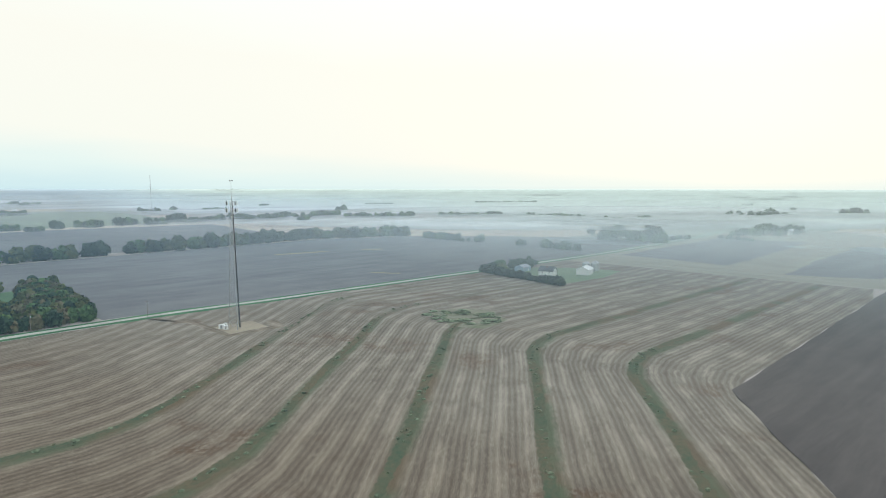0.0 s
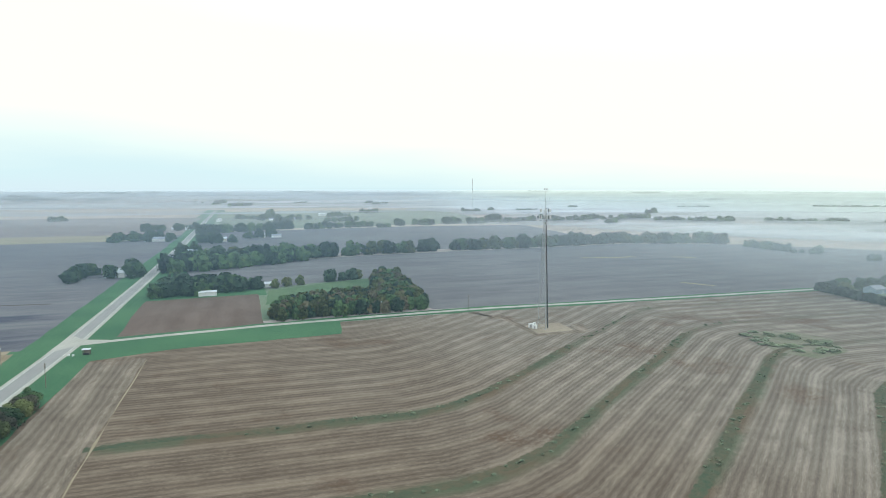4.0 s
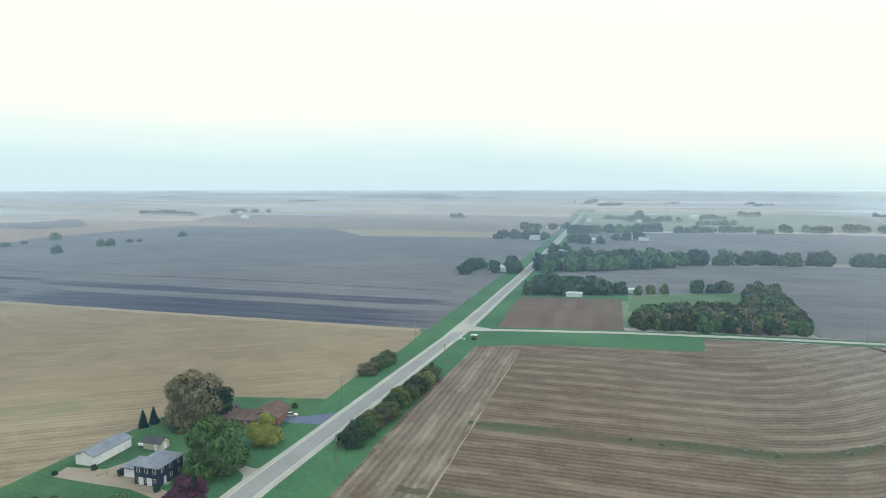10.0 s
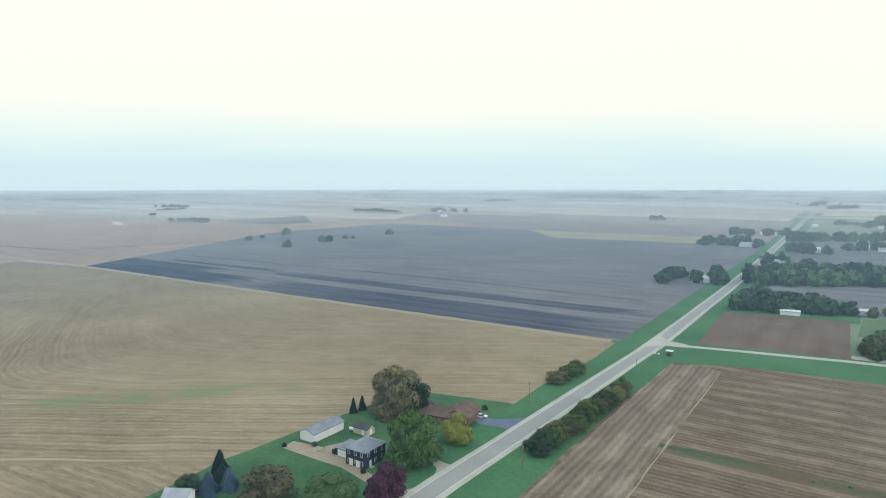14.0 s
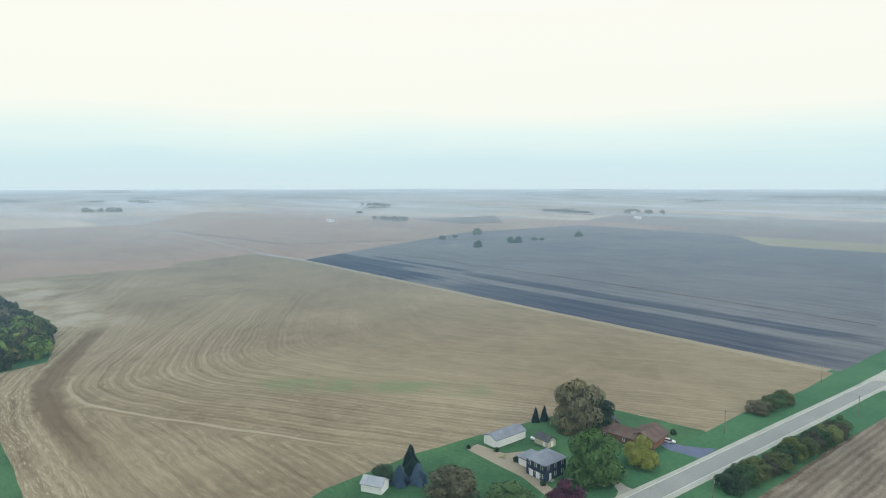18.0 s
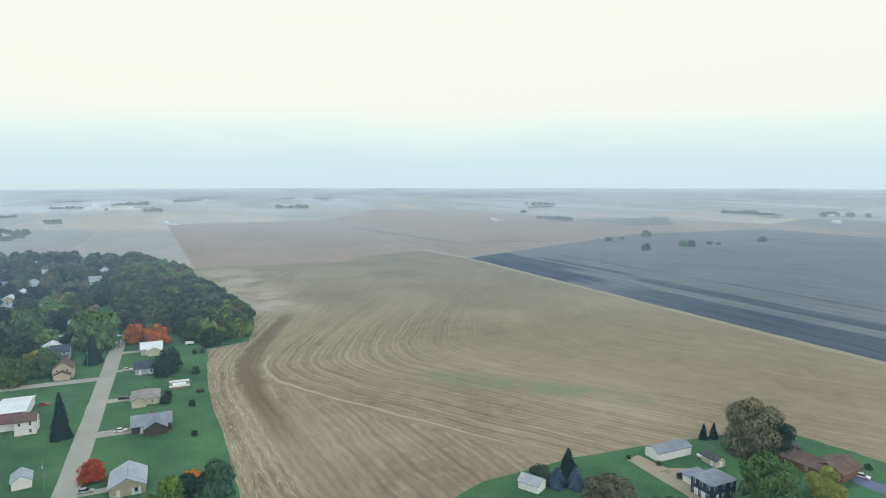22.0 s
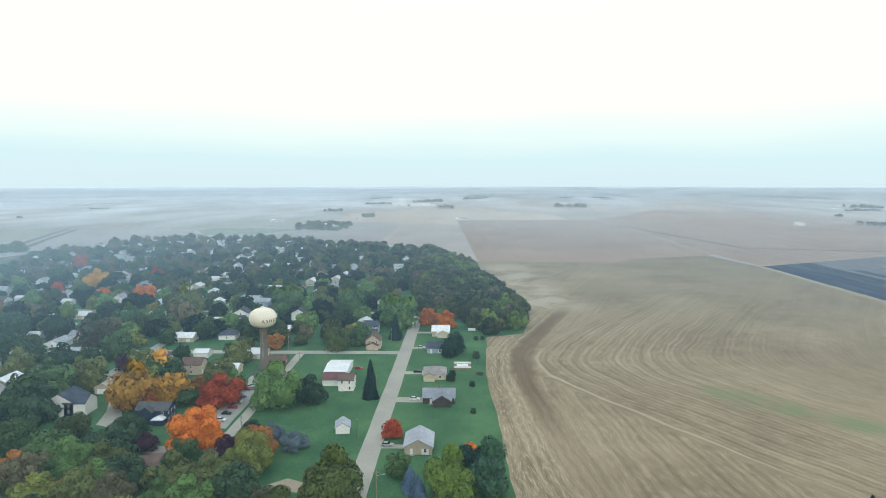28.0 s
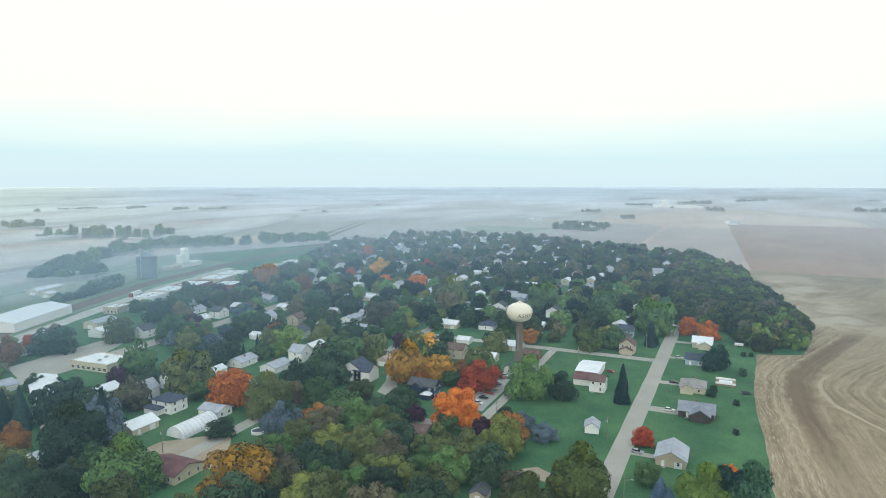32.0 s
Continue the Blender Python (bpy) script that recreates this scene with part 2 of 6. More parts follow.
R_BROWN = mottled("brown_shingles", (0.10, 0.065, 0.055), (0.17, 0.115, 0.10), 0.3, 4, 0.85, bump=0.02)
R_RED = mottled("faded_red_shingles", (0.10, 0.045, 0.05), (0.18, 0.09, 0.09), 0.25, 4, 0.8, bump=0.02)
R_TAN = mottled("tan_shingles", (0.33, 0.28, 0.24), (0.44, 0.39, 0.34), 0.3, 4, 0.85, bump=0.02)
GLASS = Nodes("window_glass", 0.08, 0, 0.6).done((0.03, 0.035, 0.045))
TRIM = mottled("white_trim", (0.76, 0.77, 0.77), (0.84, 0.84, 0.83), 0.6, 6, 0.5)
STEEL = mottled("galvanised_steel", (0.36, 0.37, 0.38), (0.50, 0.51, 0.52), 0.5, 6, 0.45, 0.6)
DARKSTEEL = mottled("dark_painted_steel", (0.035, 0.038, 0.045), (0.07, 0.072, 0.08), 0.5, 6, 0.5, 0.3)
TANK = mottled("cream_tank_paint", (0.66, 0.62, 0.52), (0.78, 0.74, 0.63), 0.15, 2, 0.45)
COLUMN = mottled("weathered_brown_column_paint", (0.13, 0.11, 0.095), (0.19, 0.165, 0.14), 0.15, 2, 0.6)
WOOD = mottled("weathered_wood", (0.16, 0.13, 0.10), (0.28, 0.24, 0.19), 0.5, 6, 0.9)
RUBBER = mottled("black_rubber", (0.015, 0.015, 0.015), (0.03, 0.03, 0.03), 1, 8, 0.8)
CARS = {c: mottled(c + "_car_paint", tuple(x * 0.9 for x in v), v, 0.5, 3, 0.25, 0.1, 0.5) for c, v in
        {"white": (0.75, 0.75, 0.75), "red": (0.33, 0.03, 0.03), "black": (0.02, 0.02, 0.025), "silver": (0.40, 0.42, 0.44), "blue": (0.05, 0.08, 0.2)}.items()}


def field_mat(name, a, b, along="x", row=9.0, strength=0.5, weed=None, spots=0.0):
    """Worked soil or stubble with machine passes along one axis."""
    k = Nodes(name, 0.95, 0, 0.1)
    p = k.pos()
    x, y, _ = k.xyz(p)
    warp = k.noise(p, 0.012, 2)
    c = k.math("MULTIPLY_ADD", warp, 9.0, y if along == "x" else x)
    d = x if along == "x" else y
    q = k.vec(k.math("MULTIPLY", d, 0.01), k.math("MULTIPLY", c, 1.0 / row))
    passes, fine = k.noise(q, 1.0, 2, 0.5), k.noise(k.vec(k.math("MULTIPLY", d, 0.10), c), 0.9, 3, 0.7)
    big, mid = k.noise(p, 0.006, 3), k.noise(p, 0.05, 4, 0.65)
    fac = k.math("ADD", k.math("MULTIPLY", passes, strength), k.math("MULTIPLY_ADD", fine, 0.3, k.math("MULTIPLY_ADD", big, 0.45, k.math("MULTIPLY", mid, 0.35))))
    mean = 0.5 * (strength + 1.1)
    col = k.mix(k.ramp(fac, mean - 0.28, mean + 0.28), a, b)
    if weed:
        col = k.mix(k.ramp(k.noise(p, 0.011, 4, 0.6), 0.60, 0.72, 0, 0.6), col, weed)
    k.bump(fine, 0.15, 0.5)
    return k.done(col)


def stubble_col(k, p, c, run):
    """Chopped straw left in pale swaths between darker rows; c runs across the rows, run along them."""
    drift = k.math("MULTIPLY_ADD", k.noise(k.vec(k.math("MULTIPLY", run, 0.012), k.math("MULTIPLY", c, 0.05)), 1.0, 2, 0.5), 5.0, c)
    swath = k.math("MULTIPLY_ADD", k.math("SINE", k.math("MULTIPLY", drift, 2 * math.pi / 10.4)), 0.5, 0.5)
    lines = k.math("MULTIPLY_ADD", k.math("SINE", k.math("MULTIPLY", c, 2 * math.pi / 2.6)), 0.5, 0.5)
    worn = k.ramp(k.noise(k.vec(k.math("MULTIPLY", run, 0.035), k.math("MULTIPLY", c, 0.10)), 1.0, 4, 0.65), 0.36, 0.62)
    rows_ = k.noise(k.vec(k.math("MULTIPLY", run, 0.55), k.math("MULTIPLY", c, 2.2)), 0.9, 4, 0.75)
    big, mid, grain = k.noise(p, 0.013, 3), k.noise(p, 0.11, 4, 0.7), k.noise(p, 1.7, 4, 0.8)
    fac = k.math("MULTIPLY_ADD", k.math("MULTIPLY", swath, worn), 0.38, k.math("MULTIPLY_ADD", k.math("MULTIPLY", lines, rows_), 0.42, k.math("MULTIPLY", rows_, 0.45)))
    fac = k.math("MULTIPLY_ADD", grain, 0.62, k.math("MULTIPLY_ADD", mid, 0.5, k.math("MULTIPLY_ADD", big, 0.35, fac)))
    col = k.mix(k.ramp(fac, 0.62, 1.85), (0.108, 0.086, 0.067), (0.355, 0.312, 0.262))
    rust = k.math("MULTIPLY", k.ramp(k.noise(p, 0.019, 4, 0.6), 0.55, 0.68), k.ramp(k.noise(p, 0.5, 3, 0.7), 0.30, 0.62))
    col = k.mix(k.math("MULTIPLY", rust, 0.75), col, (0.120, 0.072, 0.044))
    straw = k.math("MULTIPLY", k.ramp(rows_, 0.55, 0.66), k.ramp(k.math("MULTIPLY_ADD", swath, 0.4, mid), 0.5, 1.0, 0.15, 0.55))
    col = k.mix(straw, col, (0.43, 0.385, 0.32))
    k.bump(rows_, 0.25, 0.6)
    return col


GRASS_LINES = ((194, -52, 143), (142, -60, 212), (88, -20, 262), (36, 20, 505), (-12.5, 60, 510))


def contour_mat():
    """Corn stubble whose rows bend round the slope: c is the height of the row line."""
    k = Nodes("corn_stubble", 0.95, 0, 0.1)
    p = k.pos()
    x, y, _ = k.xyz(p)
    s = None
    for off in (46.0, 62.0, 78.0):
        one = k.math("MULTIPLY", k.math("MINIMUM", k.math("MAXIMUM", k.math("SUBTRACT", x, off), 0.0), 170.0), 0.2707)
        s = one if s is None else k.math("ADD", s, one)
    c = k.math("SUBTRACT", y, s)
    c = k.math("MULTIPLY_ADD", k.noise(p, 0.02, 2), 3.0, k.math("SUBTRACT", c, 1.5))
    col = stubble_col(k, p, c, x)
    soil = k.ramp(k.math("MULTIPLY_ADD", k.noise(p, 0.012, 3), 160.0, k.math("MULTIPLY_ADD", y, 0.25, x)), 110, 330, 0.7, 0)
    col = k.mix(soil, col, k.mix(1.0, col, (0.66, 0.54, 0.44), "MULTIPLY"))
    # thin weeds that spread from the strips into the stubble
    torn, tint = k.noise(p, 0.35, 4, 0.7), k.noise(p, 0.035, 3)
    for at_c, x0, x1 in GRASS_LINES:
        off = k.math("ABSOLUTE", k.math("SUBTRACT", c, at_c - 1.5))
        edge = k.ramp(k.math("MULTIPLY_ADD", torn, 4.5, off), 8.4, 3.4)
        edge = k.math("MULTIPLY", edge, k.ramp(x, x0 - 4, x0 + 10))
        edge = k.math("MULTIPLY", edge, k.ramp(x, x1 + 40, x1 - 30, 0.25 if x1 < 500 else 0.5, 0.85))
        col = k.mix(edge, col, k.mix(k.ramp(tint, 0.45, 0.62), (0.085, 0.105, 0.062), (0.125, 0.092, 0.058)))
    return k.done(col)


def headland_mat():
    """Stubble along the field's end, where the rows run beside the road."""
    k = Nodes("headland_stubble", 0.95, 0, 0.1)
    p = k.pos()
    x, y, _ = k.xyz(p)
    col = stubble_col(k, p, k.math("MULTIPLY_ADD", k.noise(p, 0.03, 3), 3.0, x), y)
    return k.done(k.mix(0.35, col, k.mix(1.0, col, (0.80, 0.68, 0.56), "MULTIPLY")))


def capsule(k, x, y, ax, ay, bx, by):
    """How far a place lies from the line between two others."""
    L = math.hypot(bx - ax, by - ay)
    ux, uy = (bx - ax) / L, (by - ay) / L
    px_, py_ = k.math("SUBTRACT", x, ax), k.math("SUBTRACT", y, ay)
    t = k.math("MULTIPLY_ADD", px_, ux, k.math("MULTIPLY", py_, uy))
    t = k.math("MINIMUM", k.math("MAXIMUM", t, 0.0), L)
    qx, qy = k.math("MULTIPLY_ADD", t, -ux, px_), k.math("MULTIPLY_ADD", t, -uy, py_)
    return k.math("SQRT", k.math("ADD", k.math("MULTIPLY", qx, qx), k.math("MULTIPLY", qy, qy)))


def swirl_mat():
    """Bean stubble: straight passes along the town's edge, a dark lane inside them, and hairpin passes nested round a low rise."""
    k = Nodes("bean_stubble", 0.95, 0, 0.1)
    p = k.pos()
    x, y, _ = k.xyz(p)
    wob = k.math("MULTIPLY_ADD", k.noise(p, 0.016, 2), 14.0, -7.0)
    dx = k.math("ADD", x, 315.0)
    u = k.math("MULTIPLY_ADD", k.math("SQRT", k.math("MULTIPLY_ADD", dx, dx, 1100.0)), -0.69, k.math("ADD", y, 22.9))
    u = k.math("ADD", u, wob)
    west, east = k.math("SUBTRACT", -330.0, x), k.math("ADD", x, 290.0)
    v = y
    for side, slope in ((west, -0.20), (east, -0.05)):
        v = k.math("MULTIPLY_ADD", k.math("ADD", side, k.math("SQRT", k.math("MULTIPLY_ADD", side, side, 500.0))), slope, v)
    v = k.math("ADD", v, 5.5)
    v = k.math("MULTIPLY_ADD", k.noise(p, 0.04, 2), 5.0, k.math("SUBTRACT", v, 2.5))
    turn = k.ramp(u, 17, 23)
    c = k.math("ADD", k.math("MULTIPLY", u, turn), k.math("MULTIPLY", v, k.math("SUBTRACT", 1.0, turn)))
    near = k.math("MULTIPLY", k.ramp(x, -520, -350), k.ramp(u, 170, 60))
    plain = k.ramp(v, 11, 6)
    amp = k.math("MULTIPLY_ADD", near, 0.20, k.math("MULTIPLY_ADD", plain, 0.12, 0.12))
    flow = k.math("MULTIPLY_ADD", y, 0.09, k.math("MULTIPLY", x, 0.10))
    band = k.noise(k.vec(k.math("MULTIPLY", c, 0.24), k.math("MULTIPLY", flow, 0.10)), 1.0, 2, 0.5)
    fine = k.noise(k.vec(k.math("MULTIPLY", c, 1.5), k.math("MULTIPLY", flow, 1.6)), 0.9, 4, 0.74)
    comb = k.math("MULTIPLY_ADD", k.math("SINE", k.math("MULTIPLY", c, 2 * math.pi / 3.6)), 0.5, 0.5)
    big, mid, grain = k.noise(p, 0.011, 3), k.noise(p, 0.10, 5, 0.7), k.noise(p, 1.3, 4, 0.8)
    rows_ = k.math("MULTIPLY_ADD", k.math("SUBTRACT", band, 0.5), 1.5, k.math("MULTIPLY", k.math("SUBTRACT", fine, 0.5), 1.3))
    rows_ = k.math("MULTIPLY_ADD", k.math("MULTIPLY", k.math("SUBTRACT", comb, 0.5), fine), 0.55, rows_)
    fac = k.math("MULTIPLY_ADD", rows_, amp, k.math("MULTIPLY_ADD", big, 0.5, k.math("MULTIPLY_ADD", mid, 0.35, k.math("MULTIPLY", grain, 0.45))))
    col = k.mix(k.ramp(fac, 0.26, 1.02), (0.140, 0.102, 0.065), (0.374, 0.303, 0.206))
    straw = k.math("MULTIPLY", k.ramp(fine, 0.52, 0.66), k.math("MULTIPLY_ADD", plain, 0.5, k.math("MULTIPLY", near, 0.24)))
    col = k.mix(straw, col, (0.45, 0.39, 0.29))
    # soil worn bare where the machines turn
    torn = k.math("MULTIPLY_ADD", k.noise(p, 0.09, 4, 0.7), 9.0, k.math("SUBTRACT", v, 4.5))
    lane = k.math("MULTIPLY", k.math("MULTIPLY", k.ramp(torn, 8, 12), k.ramp(torn, 26, 16)), k.math("MULTIPLY", k.ramp(x, -185, -285, 0.25, 1), k.ramp(x, -470, -420)))
    col = k.mix(k.math("MULTIPLY", lane, 0.72), col, (0.128, 0.086, 0.056))
    foot = k.math("MULTIPLY", k.ramp(capsule(k, x, y, -180, 45, -158, 62), 30, 8), k.ramp(mid, 0.35, 0.6))
    col = k.mix(k.math("MULTIPLY", foot, 0.5), col, (0.12, 0.082, 0.055))
    ring = k.math("MULTIPLY", k.ramp(k.math("ABSOLUTE", k.math("SUBTRACT", u, 23.0)), 1.7, 0.5), k.math("MULTIPLY", k.ramp(x, -360, -320), k.ramp(x, -170, -215)))
    col = k.mix(k.math("MULTIPLY", ring, 0.4), col, (0.46, 0.40, 0.30))
    weeds = k.math("MULTIPLY", k.ramp(capsule(k, x, y, -268, 100, -205, 165), 15, 3), k.ramp(k.noise(p, 0.05, 3), 0.3, 0.6))
    col = k.mix(k.math("MULTIPLY", weeds, 0.6), col, (0.15, 0.21, 0.10))
    dust = k.math("MULTIPLY", k.ramp(capsule(k, x, y, -690, 34, -470, 52), 42, 6), k.ramp(k.noise(p, 0.03, 4), 0.35, 0.62))
    col = k.mix(k.math("MULTIPLY", dust, 0.5), col, (0.52, 0.46, 0.37))
    k.bump(fine, 0.25, 0.6)
    return k.done(col)


def ploughed_mat():
    """Grey tilled soil with black bands where the plough has turned it, run out unevenly at their ends."""
    k = Nodes("tilled_and_ploughed_soil", 0.95, 0, 0.1)
    p = k.pos()
    x, y, _ = k.xyz(p)
    yy = k.math("MULTIPLY_ADD", k.noise(p, 0.01, 2), 8.0, k.math("SUBTRACT", y, 4.0))
    streak = k.noise(k.vec(k.math("MULTIPLY", x, 0.012), k.math("MULTIPLY", yy, 0.16)), 1.0, 4, 0.6)
    fine = k.noise(k.vec(k.math("MULTIPLY", x, 0.05), k.math("MULTIPLY", yy, 0.8)), 0.9, 3, 0.7)
    big, mid = k.noise(p, 0.006, 3), k.noise(p, 0.05, 4, 0.65)
    fac = k.math("MULTIPLY_ADD", streak, 0.6, k.math("MULTIPLY_ADD", fine, 0.25, k.math("MULTIPLY_ADD", big, 0.5, k.math("MULTIPLY", mid, 0.25))))
    col = k.mix(k.ramp(fac, 0.52, 1.10), (0.110, 0.110, 0.128), (0.215, 0.205, 0.212))
    rag = k.math("MULTIPLY_ADD", k.noise(k.vec(k.math("MULTIPLY", x, 0.02), k.math("MULTIPLY", yy, 0.12)), 1.0, 4, 0.6), 120.0, x)

    def band(y0, y1, x0, x1, soft, most):
        m = k.math("MULTIPLY", k.ramp(yy, y0 - 1.5, y0 + 1.5), k.ramp(yy, y1 + 3, y1 - 3))
        m = k.math("MULTIPLY", m, k.math("MULTIPLY", k.ramp(rag, x0 + 60 - soft, x0 + 60 + soft), k.ramp(rag, x1 + 60 + soft, x1 + 60 - soft)))
        return k.math("MULTIPLY", m, k.math("MULTIPLY", k.ramp(streak, 0.35, 0.65, 1.0, 0.75), most))

    for y0, y1, x0, x1, soft, most in ((318, 374, -760, -478, 25, 1.0), (374, 402, -760, -560, 30, 0.95), (411, 424, -660, -500, 20, 0.75), (318, 378, -432, -128, 45, 0.80), (397, 419, -480, -128, 25, 0.72)):
        col = k.mix(band(y0, y1, x0, x1, soft, most), col, (0.024, 0.036, 0.074))
    k.bump(fine, 0.15, 0.5)
    return k.done(col)


CORN, BEAN, PLOUGHED = contour_mat(), swirl_mat(), ploughed_mat()
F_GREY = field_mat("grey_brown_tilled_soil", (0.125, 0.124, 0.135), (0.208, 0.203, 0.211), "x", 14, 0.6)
F_DARK = field_mat("dark_ploughed_soil", (0.07, 0.058, 0.055), (0.118, 0.10, 0.092), "x", 6, 0.5)
F_TAN = field_mat("pale_straw_stubble", (0.272, 0.224, 0.152), (0.368, 0.312, 0.224), "x", 12, 0.5)
F_STRAW = field_mat("greyish_straw_stubble", (0.225, 0.200, 0.165), (0.330, 0.300, 0.255), "y", 11, 0.6)
F_MAUVE = field_mat("mauve_brown_stubble", (0.205, 0.165, 0.158), (0.290, 0.240, 0.225), "x", 16, 0.5)
# brightened to make up for the light the haze sheets hold back
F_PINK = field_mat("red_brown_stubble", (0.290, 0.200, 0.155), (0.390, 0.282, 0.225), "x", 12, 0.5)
F_BROWN = field_mat("brown_tilled_soil", (0.12, 0.084, 0.068), (0.192, 0.144, 0.12), "y", 9, 0.5)
F_GREEN = field_mat("pale_green_cover_crop", (0.16, 0.205, 0.14), (0.26, 0.29, 0.20), "x", 20, 0.4)


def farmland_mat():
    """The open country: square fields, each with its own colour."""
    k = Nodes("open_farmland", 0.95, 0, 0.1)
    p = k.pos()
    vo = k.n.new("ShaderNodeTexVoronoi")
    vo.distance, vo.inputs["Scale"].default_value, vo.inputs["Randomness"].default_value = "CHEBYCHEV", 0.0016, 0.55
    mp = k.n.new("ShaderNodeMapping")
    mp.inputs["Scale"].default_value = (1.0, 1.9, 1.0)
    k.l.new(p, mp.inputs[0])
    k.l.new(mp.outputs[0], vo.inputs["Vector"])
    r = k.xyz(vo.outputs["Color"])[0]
    # field colours raised to offset dimming below the haze sheets
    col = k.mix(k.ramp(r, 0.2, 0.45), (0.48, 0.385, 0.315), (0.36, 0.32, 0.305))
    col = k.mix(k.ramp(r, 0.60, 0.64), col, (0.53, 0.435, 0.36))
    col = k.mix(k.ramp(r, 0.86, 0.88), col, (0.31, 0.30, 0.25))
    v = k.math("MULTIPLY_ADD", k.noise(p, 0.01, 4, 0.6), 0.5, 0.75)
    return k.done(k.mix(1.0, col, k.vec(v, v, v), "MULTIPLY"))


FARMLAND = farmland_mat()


# ---- mesh helpers ----
class Geo:
    """Gathers vertices and faces of one mesh."""

    def __init__(self):
        self.v, self.f = [], []

    def poly(self, pts):
        n = len(self.v)
        self.v += [tuple(p) for p in pts]
        self.f.append(tuple(range(n, n + len(pts))))
        return self

    def hull(self, ring_a, ring_b, caps=True):
        """Joins two rings of equally many points."""
        n, k = len(self.v), len(ring_a)
        self.v += [tuple(p) for p in ring_a] + [tuple(p) for p in ring_b]
        self.f += [(n + i, n + (i + 1) % k, n + k + (i + 1) % k, n + k + i) for i in range(k)]
        if caps:
            self.f += [tuple(range(n + k - 1, n - 1, -1)), tuple(range(n + k, n + 2 * k))]
        return self

    def box(self, x0, y0, z0, x1, y1, z1, bev=0.0):
        b = bev
        lo = [(x0, y0, z0), (x1, y0, z0), (x1, y1, z0), (x0, y1, z0)]
        if b:
            mid = [(x0, y0, z1 - b), (x1, y0, z1 - b), (x1, y1, z1 - b), (x0, y1, z1 - b)]
            up = [(x0 + b, y0 + b, z1), (x1 - b, y0 + b, z1), (x1 - b, y1 - b, z1), (x0 + b, y1 - b, z1)]
            n = len(self.v)
            self.v += lo + mid + up
            self.f.append((n + 3, n + 2, n + 1, n))
            for q in (n, n + 4):
                self.f += [(q + i, q + (i + 1) % 4, q + 4 + (i + 1) % 4, q + 4 + i) for i in range(4)]
            self.f.append((n + 8, n + 9, n + 10, n + 11))
            return self
        return self.hull(lo, [(x, y, z1) for x, y, _ in lo])

    def tube(self, a, b, r0, r1=None, n=6, caps=True):
        a, b = Vector(a), Vector(b)
        q = (b - a).to_track_quat("Z", "Y")
        r1 = r0 if r1 is None else r1
        ring = lambda c, r: [c + q @ Vector((math.cos(i * 2 * math.pi / n) * r, math.sin(i * 2 * math.pi / n) * r, 0)) for i in range(n)]
        return self.hull(ring(a, r0), ring(b, r1), caps)

    def lathe(self, prof, n=24, centre=(0, 0)):
        m = len(self.v)
        for r, z in prof:
            self.v += [(centre[0] + r * math.cos(i * 2 * math.pi / n), centre[1] + r * math.sin(i * 2 * math.pi / n), z) for i in range(n)]
        for j in range(len(prof) - 1):
            self.f += [(m + j * n + i, m + j * n + (i + 1) % n, m + (j + 1) * n + (i + 1) % n, m + (j + 1) * n + i) for i in range(n)]
        return self

    def mesh(self, name, material, smooth=False):
        me = bpy.data.meshes.new(name)
        me.from_pydata(self.v, [], self.f)
        me.materials.append(material)
        if smooth:
            me.shade_smooth()
        return me


def part(name, geo, material, parent, label="", smooth=False):
    """One mesh under a thing or under a part."""
    ob = new(name, geo if isinstance(geo, bpy.types.Mesh) else geo.mesh(name, material, smooth))
    ob.parent = parent
    return tagged(ob, label)


def thing(name, m, label, category, group="", kind=""):
    ob = new(name)
    ob.empty_display_size = 0.5
    ob.matrix_world = m
    return tagged(ob, label, category, group, kind)


def at(x, y, turn=0.0, z=0.0):
    return pose(x, y, z, 0, 0, turn)


rng = random.Random(7)


def ragged(pts, step=9.0, amp=0.6, seed=1):
    """A closed outline with the uneven edge of worked land."""
    out, r = [], random.Random(seed)
    for (x0, y0), (x1, y1) in zip(pts, pts[1:] + pts[:1]):
        d = math.hypot(x1 - x0, y1 - y0)
        n = max(1, min(90, int(d / step)))
        for i in range(n):
            t = i / n
            a = amp if i else 0
            out.append((x0 + (x1 - x0) * t + r.uniform(-a, a), y0 + (y1 - y0) * t + r.uniform(-a, a)))
    return out


def patch(name, pts, z, material, label, category="field", amp=0.6):
    """A piece of the ground cover, a few centimetres proud of the sheet below."""
    ring = ragged(pts, amp=amp, seed=len(name) + int(abs(pts[0][0])))
    g = Geo().poly([(x, y, z) for x, y in ring])
    return tagged(new(name, g.mesh(name, material)), label, category, kind="structure")


def rect(x0, y0, x1, y1):
    return [(x0, y0), (x1, y0), (x1, y1), (x0, y1)]


def ribbon(name, pts, width, z, material, label, category="road", amp=0.0, kind="structure", make=True):
    """A strip of even width along a line."""
    r, left, right = random.Random(len(name)), [], []
    for i, (x, y) in enumerate(pts):
        a, b = pts[max(0, i - 1)], pts[min(len(pts) - 1, i + 1)]
        d = Vector((b[0] - a[0], b[1] - a[1])).normalized()
        w0, w1 = width / 2 + r.uniform(-amp, amp), width / 2 + r.uniform(-amp, amp)
        left.append((x - d.y * w0, y + d.x * w0, z))
        right.append((x + d.y * w1, y - d.x * w1, z))
    g = Geo()
    n = len(pts)
    g.v = left + right
    g.f = [(i, n + i, n + i + 1, i + 1) for i in range(n - 1)]
    return tagged(new(name, g.mesh(name, material)), label, category, kind=kind)


